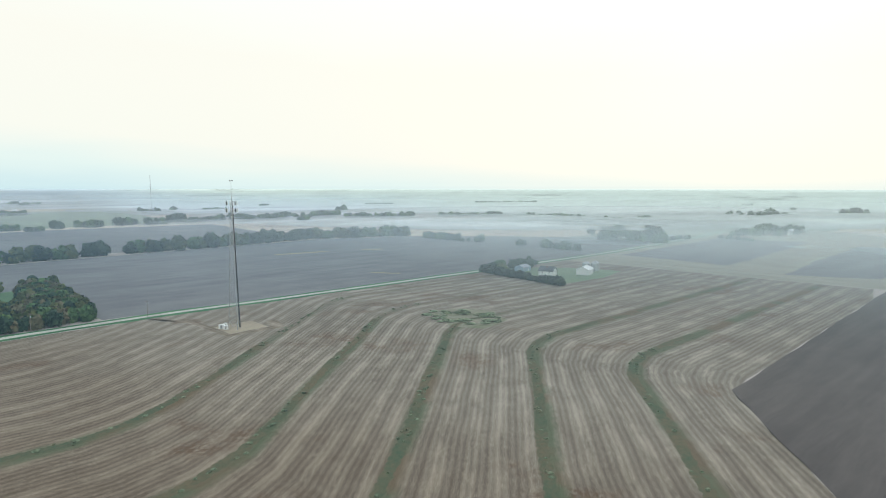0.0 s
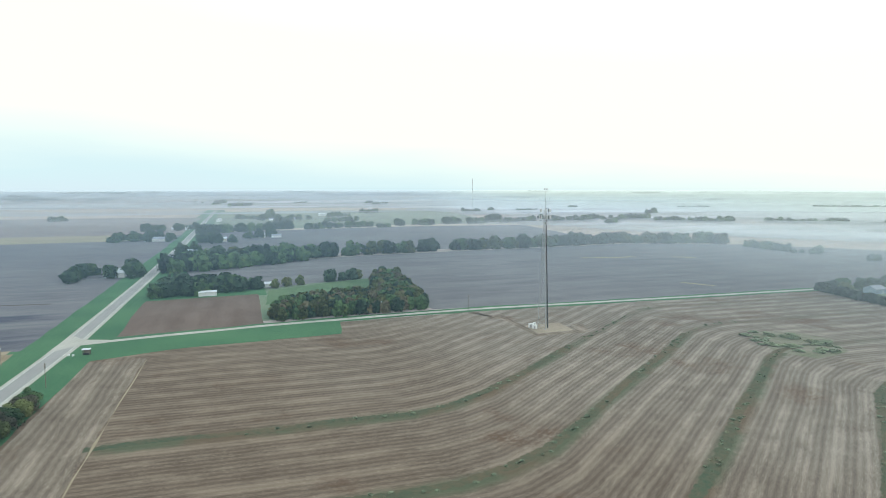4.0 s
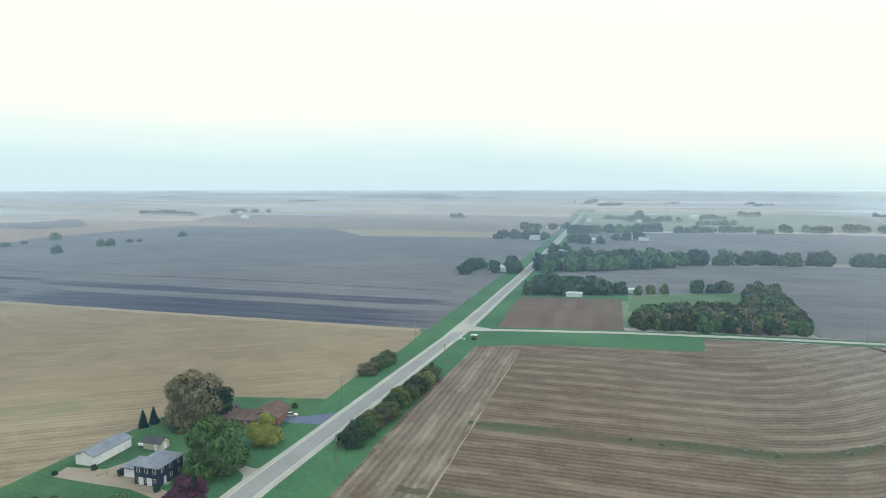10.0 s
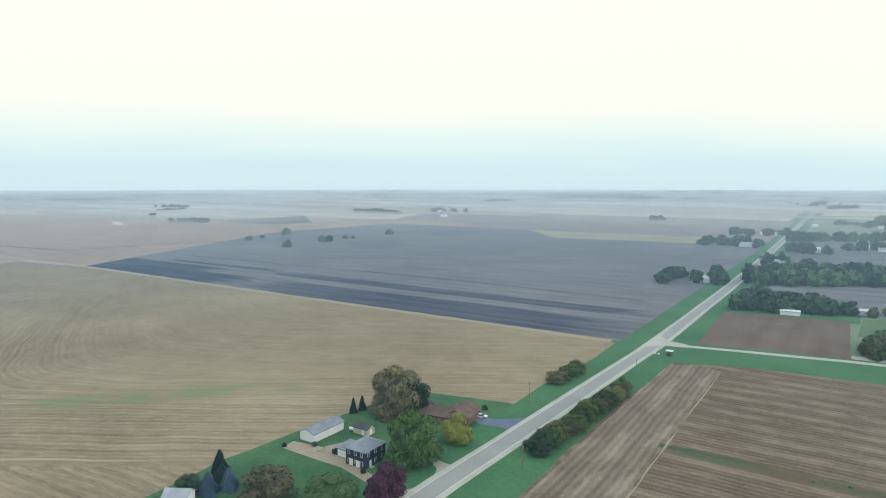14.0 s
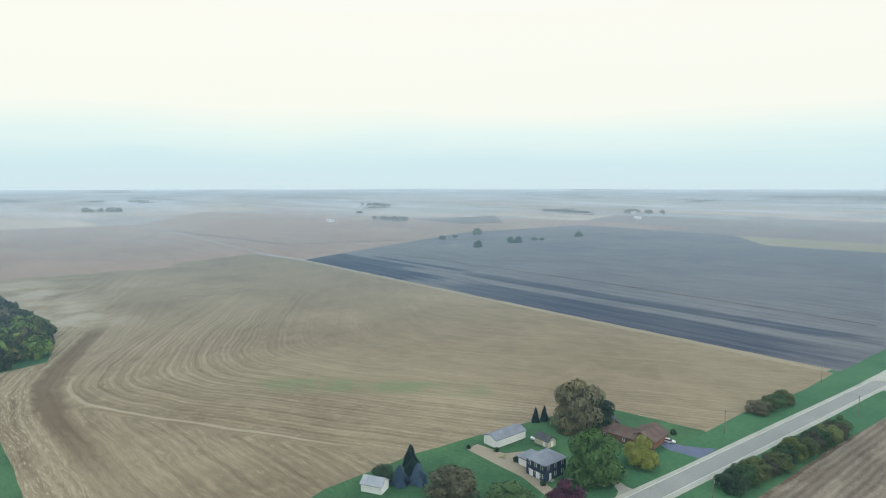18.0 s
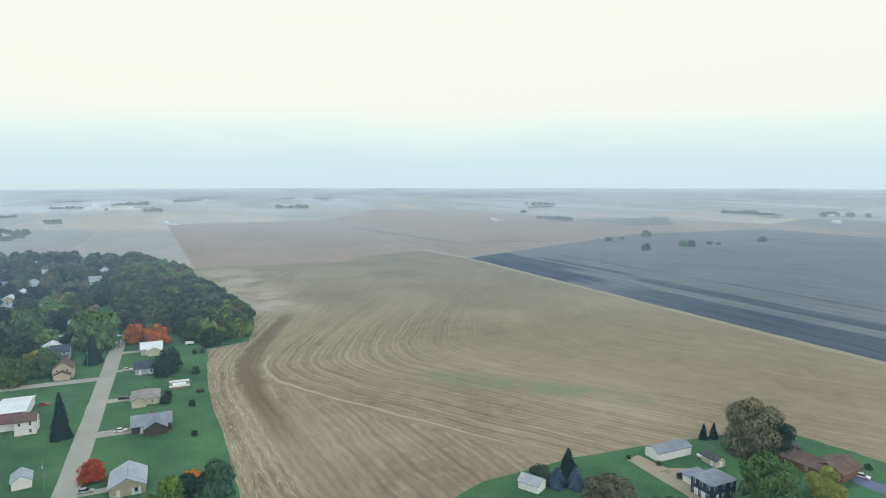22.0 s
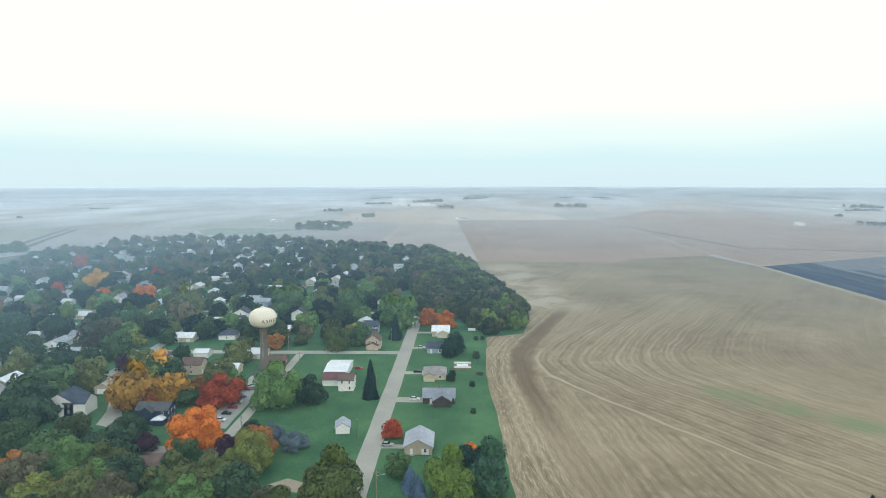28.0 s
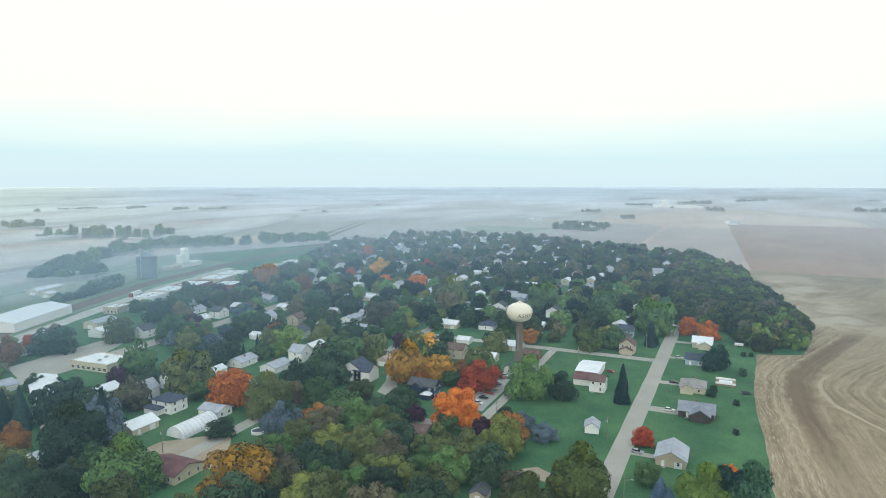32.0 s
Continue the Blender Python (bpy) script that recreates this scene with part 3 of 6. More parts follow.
def line(a, b, n):
    return [(a[0] + (b[0] - a[0]) * i / n, a[1] + (b[1] - a[1]) * i / n) for i in range(n + 1)]


def smooth_line(pts, step):
    return [p for a, b in zip(pts, pts[1:]) for p in line(a, b, max(2, int(math.hypot(b[0] - a[0], b[1] - a[1]) / step)))[:-1]] + [pts[-1]]


# ---- the ground ----
def build_ground():
    g, rings, n = Geo(), [0, 60, 150, 300, 500, 800, 1200, 1700, 2300, 2900, 3300, 3700, 4100, 4500, 4930], 96
    for r in rings:
        up = 52 * max(0.0, (r - 2600) / 2330) ** 1.3
        g.v += [(r * math.cos(i * 2 * math.pi / n), r * math.sin(i * 2 * math.pi / n), up) for i in range(n)]
    for j in range(len(rings) - 1):
        g.f += [(j * n + i, (j + 1) * n + i, (j + 1) * n + (i + 1) % n, j * n + (i + 1) % n) for i in range(n)]
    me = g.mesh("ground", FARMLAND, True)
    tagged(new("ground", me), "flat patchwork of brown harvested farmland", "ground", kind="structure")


build_ground()


def bend(x):
    """How far the contour rows have climbed at x."""
    return sum(0.2707 * min(170.0, max(0.0, x - off)) for off in (46, 62, 78))


# fields round the crossroads
patch("field_1", [(-76, -190), (60, -60), (163, 33), (226, 80), (290, 81), (479, 84), (528, 93), (523, 210), (524, 350), (401, 350), (209, 352), (143, 353), (0, 343), (-62, 330), (-76, 318)], 0.05, CORN,
      "corn stubble field with curving contour rows and grassy strips")
patch("field_2", [(163, 33), (226, 80), (290, 81), (479, 84), (700, 88), (700, -260), (-20, -150)], 0.05, F_DARK, "dark bare ploughed field")
patch("field_3", [(-705, 324), (-109, 321), (-106, 196), (-149, 188), (-158, 104), (-156, 66), (-126, -10), (-296, -15), (-376, -12), (-390, 12), (-431, 22), (-522, 13), (-660, -6), (-745, -6), (-732, 184), (-762, 190), (-806, 308)], 0.05, BEAN,
      "tan bean stubble field with swirling harvest passes")
patch("field_4", [(-108, 326), (-700, 330), (-900, 760), (-900, 1120), (-108, 1080)], 0.05, PLOUGHED, "grey tilled field with black freshly ploughed bands")
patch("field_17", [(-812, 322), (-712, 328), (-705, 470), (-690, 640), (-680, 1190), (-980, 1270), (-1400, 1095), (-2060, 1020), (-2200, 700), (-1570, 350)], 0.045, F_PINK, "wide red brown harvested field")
patch("field_18", [(-1336, 960), (-1319, 1250), (-1072, 1040), (-1090, 935)], 0.09, F_DARK, "dark ploughed field far off", amp=3)
ribbon("field_line", smooth_line([(-1400, 330), (-896, 397), (-846, 582), (-765, 696), (-722, 871), (-698, 1213)], 25), 5, 0.12, WEEDS, "thin dark grass line between fields", "field edge", 1.2)
ribbon("field_border", line((-705, 325), (-112, 324), 60), 7, 0.075, F_TAN, "pale grass border between two fields", "field edge", 0.6)
patch("field_19", [(-74, 452), (0, 470), (110, 522), (118, 690), (-12, 650), (-74, 590)], 0.028, F_GREY, "grey brown tilled field among the woods")
ribbon("field_track", smooth_line([(-690, 453), (-520, 461), (-355, 467), (-240, 464), (-130, 458)], 15), 3.0, 0.09, F_DARK, "thin dark grass line between ploughed fields", "field edge", 0.8)
patch("field_7", [(-76, 343), (2, 354), (0, 458), (-72, 450)], 0.05, F_BROWN, "small red brown tilled field")
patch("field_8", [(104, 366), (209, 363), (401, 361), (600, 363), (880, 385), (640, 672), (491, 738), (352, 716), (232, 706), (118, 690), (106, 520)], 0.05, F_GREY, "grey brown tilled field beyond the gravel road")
patch("rough_grass", [(0, 362), (106, 372), (116, 520), (60, 505), (0, 480)], 0.03, PASTURE, "rough grass round the woods", "grass")
patch("field_9", [(4, 413), (8, 471), (60, 500), (110, 516), (104, 440)], 0.07, MEADOW, "green pasture beside the woods")
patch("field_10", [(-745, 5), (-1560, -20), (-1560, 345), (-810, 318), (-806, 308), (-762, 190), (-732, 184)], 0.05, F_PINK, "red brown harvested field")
patch("rough_grass", [(-76, 444), (6, 452), (6, 486), (-74, 474)], 0.044, VERGE, "rough grass beside the small tilled field", "grass")
patch("field_22", [(-690, 1075), (-108, 1070), (-104, 1720), (-420, 1760), (-1180, 1700), (-1000, 1265)], 0.036, F_MAUVE, "wide mauve brown harvested field")
patch("field_11", [(-140, 985), (-420, 955), (-540, 1100), (-140, 1110)], 0.09, F_TAN, "pale straw coloured field")
patch("field_12", [(530, 86), (1150, 60), (1150, 395), (930, 372), (604, 352), (526, 350), (524, 215)], 0.03, F_STRAW, "hazy pale stubble field")
patch("field_20", [(606, 335), (920, 348), (921, 237), (595, 217)], 0.06, F_GREY, "grey tilled block in the pale stubble", amp=2)
patch("field_21", [(562, 160), (680, 170), (900, 175), (900, 96), (590, 99)], 0.06, F_GREY, "grey tilled block beside the pale track", amp=2)
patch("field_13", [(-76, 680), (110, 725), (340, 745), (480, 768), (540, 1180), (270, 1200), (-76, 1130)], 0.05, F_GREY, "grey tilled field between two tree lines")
patch("field_14", [(-70, 1190), (530, 1300), (640, 2100), (-100, 2100)], 0.05, F_GREEN, "pale green distant field")

# grass strips along the contour rows
for c, x0, x1 in GRASS_LINES:
    x1 = min(x1, 300)
    pts = [(x0 + (x1 - x0) * i / 320, c + bend(x0 + (x1 - x0) * i / 320) + math.sin(i * 0.07 + c) * 0.8) for i in range(321)]
    ribbon("grass_strip", pts, 3.4, 0.10, WEEDS, "grassy contour strip between stubble rows", "grass strip", 0.5)

# roads
fine_main = smooth_line([(-99, -260), (-99, 60), (-98, 130), (-89, 329), (-88, 560), (-90, 813), (-105, 1700), (-127, 3050)], 30)
ribbon("verge_edge", fine_main, 60, 0.03, VERGE, "rough grass beyond the road verge", "verge", 1.5)
ribbon("verge", fine_main, 34, 0.12, VERGE, "green grass verge along the county road", "verge", 1.5)
ribbon("road_shoulder", fine_main, 10.4, 0.16, GRAVEL, "pale gravel shoulder of the county road", "shoulder", 0.3)
ribbon("road", fine_main, 7.2, 0.20, ASPHALT, "grey two lane asphalt county road")
for off in (-3.35, 3.35):
    ribbon("edge_line", [(x + off, y) for x, y in fine_main], 0.22, 0.214, PAINT, "white painted edge line", "road marking")
fine_side = smooth_line([(-91, 331), (-62, 337), (0, 348), (70, 355), (140, 359), (209, 357), (401, 355), (596, 356), (760, 366), (903, 381), (1300, 430)], 14)
ribbon("side_road_verge", fine_side, 13, 0.11, VERGE, "grass edge of the gravel road", "verge", 1.2)
ribbon("side_road", fine_side, 5.0, 0.22, GRAVEL, "pale gravel farm road", "road", 0.25)
patch("junction_apron", [(-95, 318), (-85, 329), (-73, 331.5), (-73, 338), (-85, 342), (-94, 355)], 0.225, GRAVEL, "pale gravel apron at the junction", "road", 0.1)
patch("green_wedge", [(-75, 297), (-40, 309), (40, 317), (44, 350), (0, 345), (-75, 332)], 0.13, VERGE, "green grass wedge by the junction", "verge")
for x0, y0, x1, y1, w in ((341, 595, 403, 588, 9), (442, 576, 462, 562, 8), (328, 415, 341, 392, 5)):
    ribbon("straw_streak", line((x0, y0), (x1, y1), 12), w, 0.09, F_TAN, "pale streak of straw on the tilled field", "straw", w * 0.3)


# ---- trees ----
def leaf_quads(rs, centres, radii, count, size, squash=0.85):
    """Folded leaf clumps scattered over the shells of several lobes."""
    which = rs.choice(len(centres), count, p=radii ** 2 / (radii ** 2).sum())
    d = rs.normal(size=(count, 3))
    d /= np.linalg.norm(d, axis=1)[:, None]
    d[:, 2] = np.where(d[:, 2] < -0.45, -d[:, 2], d[:, 2])
    p = centres[which] + d * (radii[which] * rs.uniform(0.88, 1.05, count))[:, None] * [1, 1, squash]
    nrm = d + rs.normal(size=(count, 3)) * 0.24
    nrm /= np.linalg.norm(nrm, axis=1)[:, None]
    u = np.cross(nrm, rs.normal(size=(count, 3)))
    u /= np.linalg.norm(u, axis=1)[:, None]
    w = np.cross(nrm, u)
    s = (size * rs.uniform(0.6, 1.25, count))[:, None]
    lift = nrm * s * 0.12
    quad = np.stack([p - u * s, p - w * s * 0.72 + lift, p + u * s * rs.uniform(0.7, 1.2, count)[:, None], p + w * s * 0.72 + lift], 1)
    out = p - [0, 0, 0.35]
    out /= np.linalg.norm(out, axis=1)[:, None] + 1e-6
    face = nrm * 0.8 + d * 0.15 + out * 0.05
    face /= np.linalg.norm(face, axis=1)[:, None]
    return quad.reshape(-1, 3), np.arange(count * 4).reshape(-1, 4), np.repeat(face, 4, 0)


def np_mesh(name, verts, faces, normals, material):
    """A mesh of quads; the leaves take the light as the rounded clump does that they cover."""
    me = bpy.data.meshes.new(name)
    me.from_pydata(verts.tolist(), [], faces.tolist())
    me.shade_smooth()
    me.attributes.new("custom_normal", "FLOAT_VECTOR", "POINT").data.foreach_set("vector", normals.astype(np.float32).ravel())
    me.materials.append(material)
    return me


def crown_data(seed, shape="round", count=7800):
    """A crown one metre high and wide, standing on z = 0."""
    rs = np.random.RandomState(seed)
    if shape == "cone":
        n = count
        h = rs.uniform(0, 1, n) ** 1.25
        tier = np.round(h * 11) / 11 * 0.75 + h * 0.25
        ang, out = rs.uniform(0, 2 * np.pi, n), rs.uniform(0.45, 1, n) ** 0.5
        bough = 0.80 + 0.16 * np.sin(3 * ang + 9 * tier + seed) + 0.10 * np.sin(7 * ang - 14 * tier)
        r = 0.5 * (1 - tier) ** 0.78 * out * bough + 0.015
        p = np.stack([r * np.cos(ang), r * np.sin(ang), h * 0.95 + 0.04 - 0.08 * out * (1 - h)], 1)
        rad = np.stack([np.cos(ang), np.sin(ang), -0.45 + 0 * ang], 1)
        tan = np.stack([-np.sin(ang), np.cos(ang), 0.25 * rs.normal(size=n)], 1)
        s = (0.062 * (1.15 - h) * rs.uniform(0.7, 1.4, n))[:, None] + 0.012
        quad = np.stack([p - rad * s, p - tan * s * 0.55, p + rad * s * 1.2, p + tan * s * 0.55], 1)
        face = np.stack([np.cos(ang) * 0.8, np.sin(ang) * 0.8, 0.45 + rs.normal(size=n) * 0.25], 1)
        return quad.reshape(-1, 3), np.arange(n * 4).reshape(-1, 4), np.repeat(face / np.linalg.norm(face, axis=1)[:, None], 4, 0)
    k = 34
    th, ph = rs.uniform(0, 2 * np.pi, k), np.arccos(rs.uniform(-0.5, 1, k))
    rr = rs.uniform(0.7, 1, k)
    wide = 0.36 if shape == "round" else 0.29
    c = np.stack([np.sin(ph) * np.cos(th) * rr * wide, np.sin(ph) * np.sin(th) * rr * wide, 0.5 + np.cos(ph) * rr * 0.36], 1)
    if shape == "tall":
        c[:, 2] = 0.5 + (c[:, 2] - 0.5) * 1.15
    rad = rs.uniform(0.09, 0.17, k)
    rad[:4] = 0.27
    c[:4] = rs.normal(size=(4, 3)) * 0.05 + [0, 0, 0.48]
    inner = leaf_quads(rs, c, rad * 0.90, count // 4, 0.074 * (1500 / count) ** 0.5)
    v, f, nv = leaf_quads(rs, c, rad, count, (0.034 if count > 1000 else 0.037) * (1500 / count) ** 0.5)
    v, f, nv = np.concatenate([v, inner[0]]), np.concatenate([f, inner[1] + len(v)]), np.concatenate([nv, inner[2]])
    lo, hi = np.percentile(v, 1.5, axis=0), np.percentile(v, 98.5, axis=0)
    v = (v - lo) / (hi - lo)
    v[:, :2] -= 0.5
    return v, f, nv


def trunk_geo(cone=False):
    g, r = Geo(), random.Random(3)
    g.tube((0, 0, -0.04), (0, 0, 0.22), 0.028, 0.02, 7)
    if cone:
        return g.tube((0, 0, 0.22), (0, 0, 0.9), 0.02, 0.004, 6)
    g.tube((0, 0, 0.22), (0.01, 0.0, 0.62), 0.02, 0.007, 6)
    for i in range(5):
        a = i * 1.26 + 0.3
        g.tube((0, 0, 0.2 + 0.05 * i), (math.cos(a) * 0.26, math.sin(a) * 0.26, 0.42 + 0.07 * i), 0.012, 0.004, 5)
    return g


TRUNK = trunk_geo().mesh("trunk", BARK)
TRUNK_CONE = trunk_geo(True).mesh("trunk", BARK)
CROWNS = {"round": [crown_data(s) for s in (11, 12, 13, 14)], "tall": [crown_data(s, "tall") for s in (21, 22)], "cone": [crown_data(s, "cone", 2600) for s in (31, 32)],
          "far_round": [crown_data(s, count=2600) for s in (11, 12, 13, 14)], "far_tall": [crown_data(s, "tall", 2600) for s in (21, 22)]}
crown_cache = {}
KINDS = {
    "green": "broad green deciduous tree with a full crown", "leaf": "large fresh green maple tree", "dark": "dark green leafy tree",
    "olive": "olive green tree turning in autumn", "lime": "yellow green tree turning in autumn", "gold": "golden autumn maple tree",
    "gold2": "green tree turning gold in autumn", "orange": "bright orange autumn maple tree", "red": "bright red autumn maple tree",
    "rust": "rust brown autumn tree", "brown": "brownish green autumn tree", "maroon": "dark maroon ornamental plum tree",
    "gray": "grey green ornamental shrub tree", "conifer": "tall dark green spruce tree", "pine": "tall green pine tree", "spruce": "pale blue spruce tree",
}


def tree(kind, x, y, h, d, group=""):
    cone = kind in ("conifer", "spruce")
    if not cone and kind != "pine":
        h = min(h, 1.02 * d)
    shape = "cone" if cone else ("tall" if h > 1.15 * d or kind == "pine" else "round")
    shape = "far_" + shape if not cone and x * x + y * y > 290 ** 2 else shape
    i = rng.randrange(len(CROWNS[shape]))
    key = (kind, shape, i)
    if key not in crown_cache:
        crown_cache[key] = np_mesh("crown", *CROWNS[shape][i], LEAF[kind])
    t = thing("conifer_tree" if cone else "tree", pose(x, y, 0, 0, 0, rng.uniform(0, 360)), KINDS[kind], "tree", group)
    part("trunk", TRUNK_CONE if cone else TRUNK, BARK, t).scale = (h * 0.9, h * 0.9, h)
    cr = part("crown", crown_cache[key], None, t)
    lift = 0.02 if cone else min(0.12, 0.9 / h)
    cr.location = (0, 0, h * lift)
    cr.scale = (d * 1.06, d * 1.06, h * (1.0 - lift))
    return t


def woods(name, spots, label, kinds=("green", "dark", "olive"), count=230, leaf=0.055, seed=5):
    """Many trees that nobody could count, one mesh a colour."""
    r, rs = random.Random(seed), np.random.RandomState(seed)
    base = {k: [crown_data(s, count=count) for s in (41, 42, 43)] for k in ("a",)}["a"]
    acc = {k: [[], [], [], 0] for k in kinds}
    trunk = Geo()
    for x, y, h, d, *base_z in spots:
        z = base_z[0] if base_z else 0.0
        k = r.choice(kinds)
        v, f, nv = base[r.randrange(3)]
        a = r.uniform(0, 6.28)
        ca, sa = math.cos(a), math.sin(a)
        spin = np.array([[ca, sa, 0], [-sa, ca, 0], [0, 0, 1]])
        a_ = acc[k]
        a_[0].append(v @ spin * [d * 1.08, d * 1.08, h * 0.95] + [x, y, z + 0.03 * h])
        a_[1].append(f + a_[3])
        a_[2].append(nv @ spin)
        a_[3] += len(v)
        trunk.tube((x, y, z - 0.3), (x, y, z + h * 0.55), h * 0.022, h * 0.01, 5, False)
    root = thing(name, at(0, 0), label, "trees", kind="stuff")
    for k in kinds:
        if acc[k][0]:
            part("foliage", np_mesh("foliage", np.concatenate(acc[k][0]), np.concatenate(acc[k][1]), np.concatenate(acc[k][2]), LEAF[k]), None, root)["kind"] = "stuff"
    part("trunks", trunk, BARK, root)["kind"] = "stuff"
    return root


def along(pts, gap, h, d, jit=4.0, seed=1, skip=0.08):
    r, out = random.Random(seed), []
    for a, b in zip(pts, pts[1:]):
        n = max(1, int(math.hypot(b[0] - a[0], b[1] - a[1]) / gap))
        for i in range(n):
            if r.random() < skip:
                continue
            k = r.uniform(0.7, 1.2)
            out.append((a[0] + (b[0] - a[0]) * i / n + r.uniform(-jit, jit), a[1] + (b[1] - a[1]) * i / n + r.uniform(-jit, jit), h * k, d * k * r.uniform(0.85, 1.2)))
    return out


def inside(x, y, pts):
    c = False
    for (x0, y0), (x1, y1) in zip(pts, pts[1:] + pts[:1]):
        if (y0 > y) != (y1 > y) and x < (x1 - x0) * (y - y0) / (y1 - y0) + x0:
            c = not c
    return c


def fill(pts, gap, h, d, seed=1):
    r, out = random.Random(seed), []
    xs, ys = [p[0] for p in pts], [p[1] for p in pts]
    x = min(xs)
    while x < max(xs):
        y = min(ys)
        while y < max(ys):
            px_, py_ = x + r.uniform(-gap / 2, gap / 2), y + r.uniform(-gap / 2, gap / 2)
            if inside(px_, py_, pts):
                k = r.uniform(0.75, 1.15)
                out.append((px_, py_, h * k, d * k))
            y += gap
        x += gap
    return out


woods("tree_line", along([(-70, 610), (-12, 661), (118, 707), (232, 720), (352, 730), (491, 748), (620, 690)], 8, 14, 14, 5, 2), "long dark tree line along a creek", ("dark", "green", "dark", "olive"))
woods("woods", fill([(5, 357), (100, 369), (106, 420), (112, 505), (92, 505), (80, 425), (50, 415), (14, 400)], 4.8, 8.5, 7.0, 4), "mixed autumn woods beside the gravel road", ("olive", "green", "dark", "brown", "olive"), 420)
woods("woods", fill([(-68, 462), (-10, 468), (2, 482), (-10, 494), (-30, 505), (-68, 525)], 9, 9, 11, 5), "dark trees round a farmstead", ("dark", "green"))
woods("hedgerow", along([(2, 480), (40, 500), (112, 520)], 9, 9, 8, 3, 8, 0.3), "row of small trees behind the pasture", ("dark", "green", "olive"))
woods("woods", fill([(-72, 590), (-20, 610), (60, 668), (-64, 665)], 11, 14, 14, 6), "dark trees by the county road", ("dark", "green"))
woods("woods", fill([(-376, -8), (-382, 17), (-432, 27), (-522, 16), (-660, -4), (-850, -62), (-640, -66), (-440, -46), (-420, -20)], 9, 13, 14, 7), "dense mixed woods at the edge of town", ("olive", "gold2", "lime", "olive", "gold2", "brown", "olive"), 900)


# ---- buildings ----
def slab(g, a, b, c, d, t=0.22):
    """A thick roof plane through four points."""
    n = (Vector(b) - Vector(a)).cross(Vector(d) - Vector(a)).normalized() * t
    g.hull([a, b, c, d], [tuple(Vector(p) + n) for p in (a, b, c, d)])


def gable_walls(w, d, h, rise, along_x=True):
    g = Geo()
    x, y = w / 2, d / 2
    if along_x:
        end = lambda s: [(s * x, -y, -0.3), (s * x, y, -0.3), (s * x, y, h), (s * x, 0, h + rise), (s * x, -y, h)]
    else:
        end = lambda s: [(-x, s * y, -0.3), (x, s * y, -0.3), (x, s * y, h), (0, s * y, h + rise), (-x, s * y, h)]
    return g.hull(end(-1), end(1))


def gable_roof(w, d, h, rise, along_x=True, over=0.45):
    g = Geo()
    run = (d if along_x else w) / 2
    k = rise / run
    e, lo = run + over, h - over * k
    L = (w if along_x else d) / 2 + over
    if along_x:
        slab(g, (-L, -e, lo), (L, -e, lo), (L, 0, h + rise), (-L, 0, h + rise))
        slab(g, (L, e, lo), (-L, e, lo), (-L, 0, h + rise), (L, 0, h + rise))
    else:
        slab(g, (e, -L, lo), (e, L, lo), (0, L, h + rise), (0, -L, h + rise))
        slab(g, (-e, L, lo), (-e, -L, lo), (0, -L, h + rise), (0, L, h + rise))
    return g


def hip_roof(w, d, h, rise, over=0.5):
    g = Geo()
    x, y = w / 2 + over, d / 2 + over
    r = max(0.3, (x - y)) if x >= y else 0.0
    q = max(0.3, (y - x)) if y > x else 0.0
    base = [(-x, -y, h), (x, -y, h), (x, y, h), (-x, y, h)]
    low = [(a, b, h - 0.22) for a, b, _ in base]
    top = [(-r, -q, h + rise), (r, -q, h + rise), (r, q, h + rise), (-r, q, h + rise)]
    g.hull(low, base)
    return g.hull(base, top)


def window_on(parent, x, y, z, w, h, face, frame_mat):
    """face: the side of the house, x+ x- y+ y-."""
    s = 1 if face[1] == "+" else -1
    f, p = Geo(), Geo()
    if face[0] == "x":
        f.box(x - 0.03, y - w / 2, z, x + 0.06, y + w / 2, z + h) if s > 0 else f.box(x - 0.06, y - w / 2, z, x + 0.03, y + w / 2, z + h)
        for k in (-1, 1):
            p.box(x + s * 0.07 - 0.012, y - w / 2 + 0.1, z + h / 2 + (0.05 if k > 0 else 0.1 - h / 2), x + s * 0.07 + 0.012, y + w / 2 - 0.1, z + h / 2 + (h / 2 - 0.1 if k > 0 else -0.05))
    else:
        f.box(x - w / 2, y - 0.03, z, x + w / 2, y + 0.06, z + h) if s > 0 else f.box(x - w / 2, y - 0.06, z, x + w / 2, y + 0.03, z + h)
        for k in (-1, 1):
            p.box(x - w / 2 + 0.1, y + s * 0.07 - 0.012, z + h / 2 + (0.05 if k > 0 else 0.1 - h / 2), x + w / 2 - 0.1, y + s * 0.07 + 0.012, z + h / 2 + (h / 2 - 0.1 if k > 0 else -0.05))
    ob = part("window", f, frame_mat, parent)
    part("pane", p, GLASS, ob)


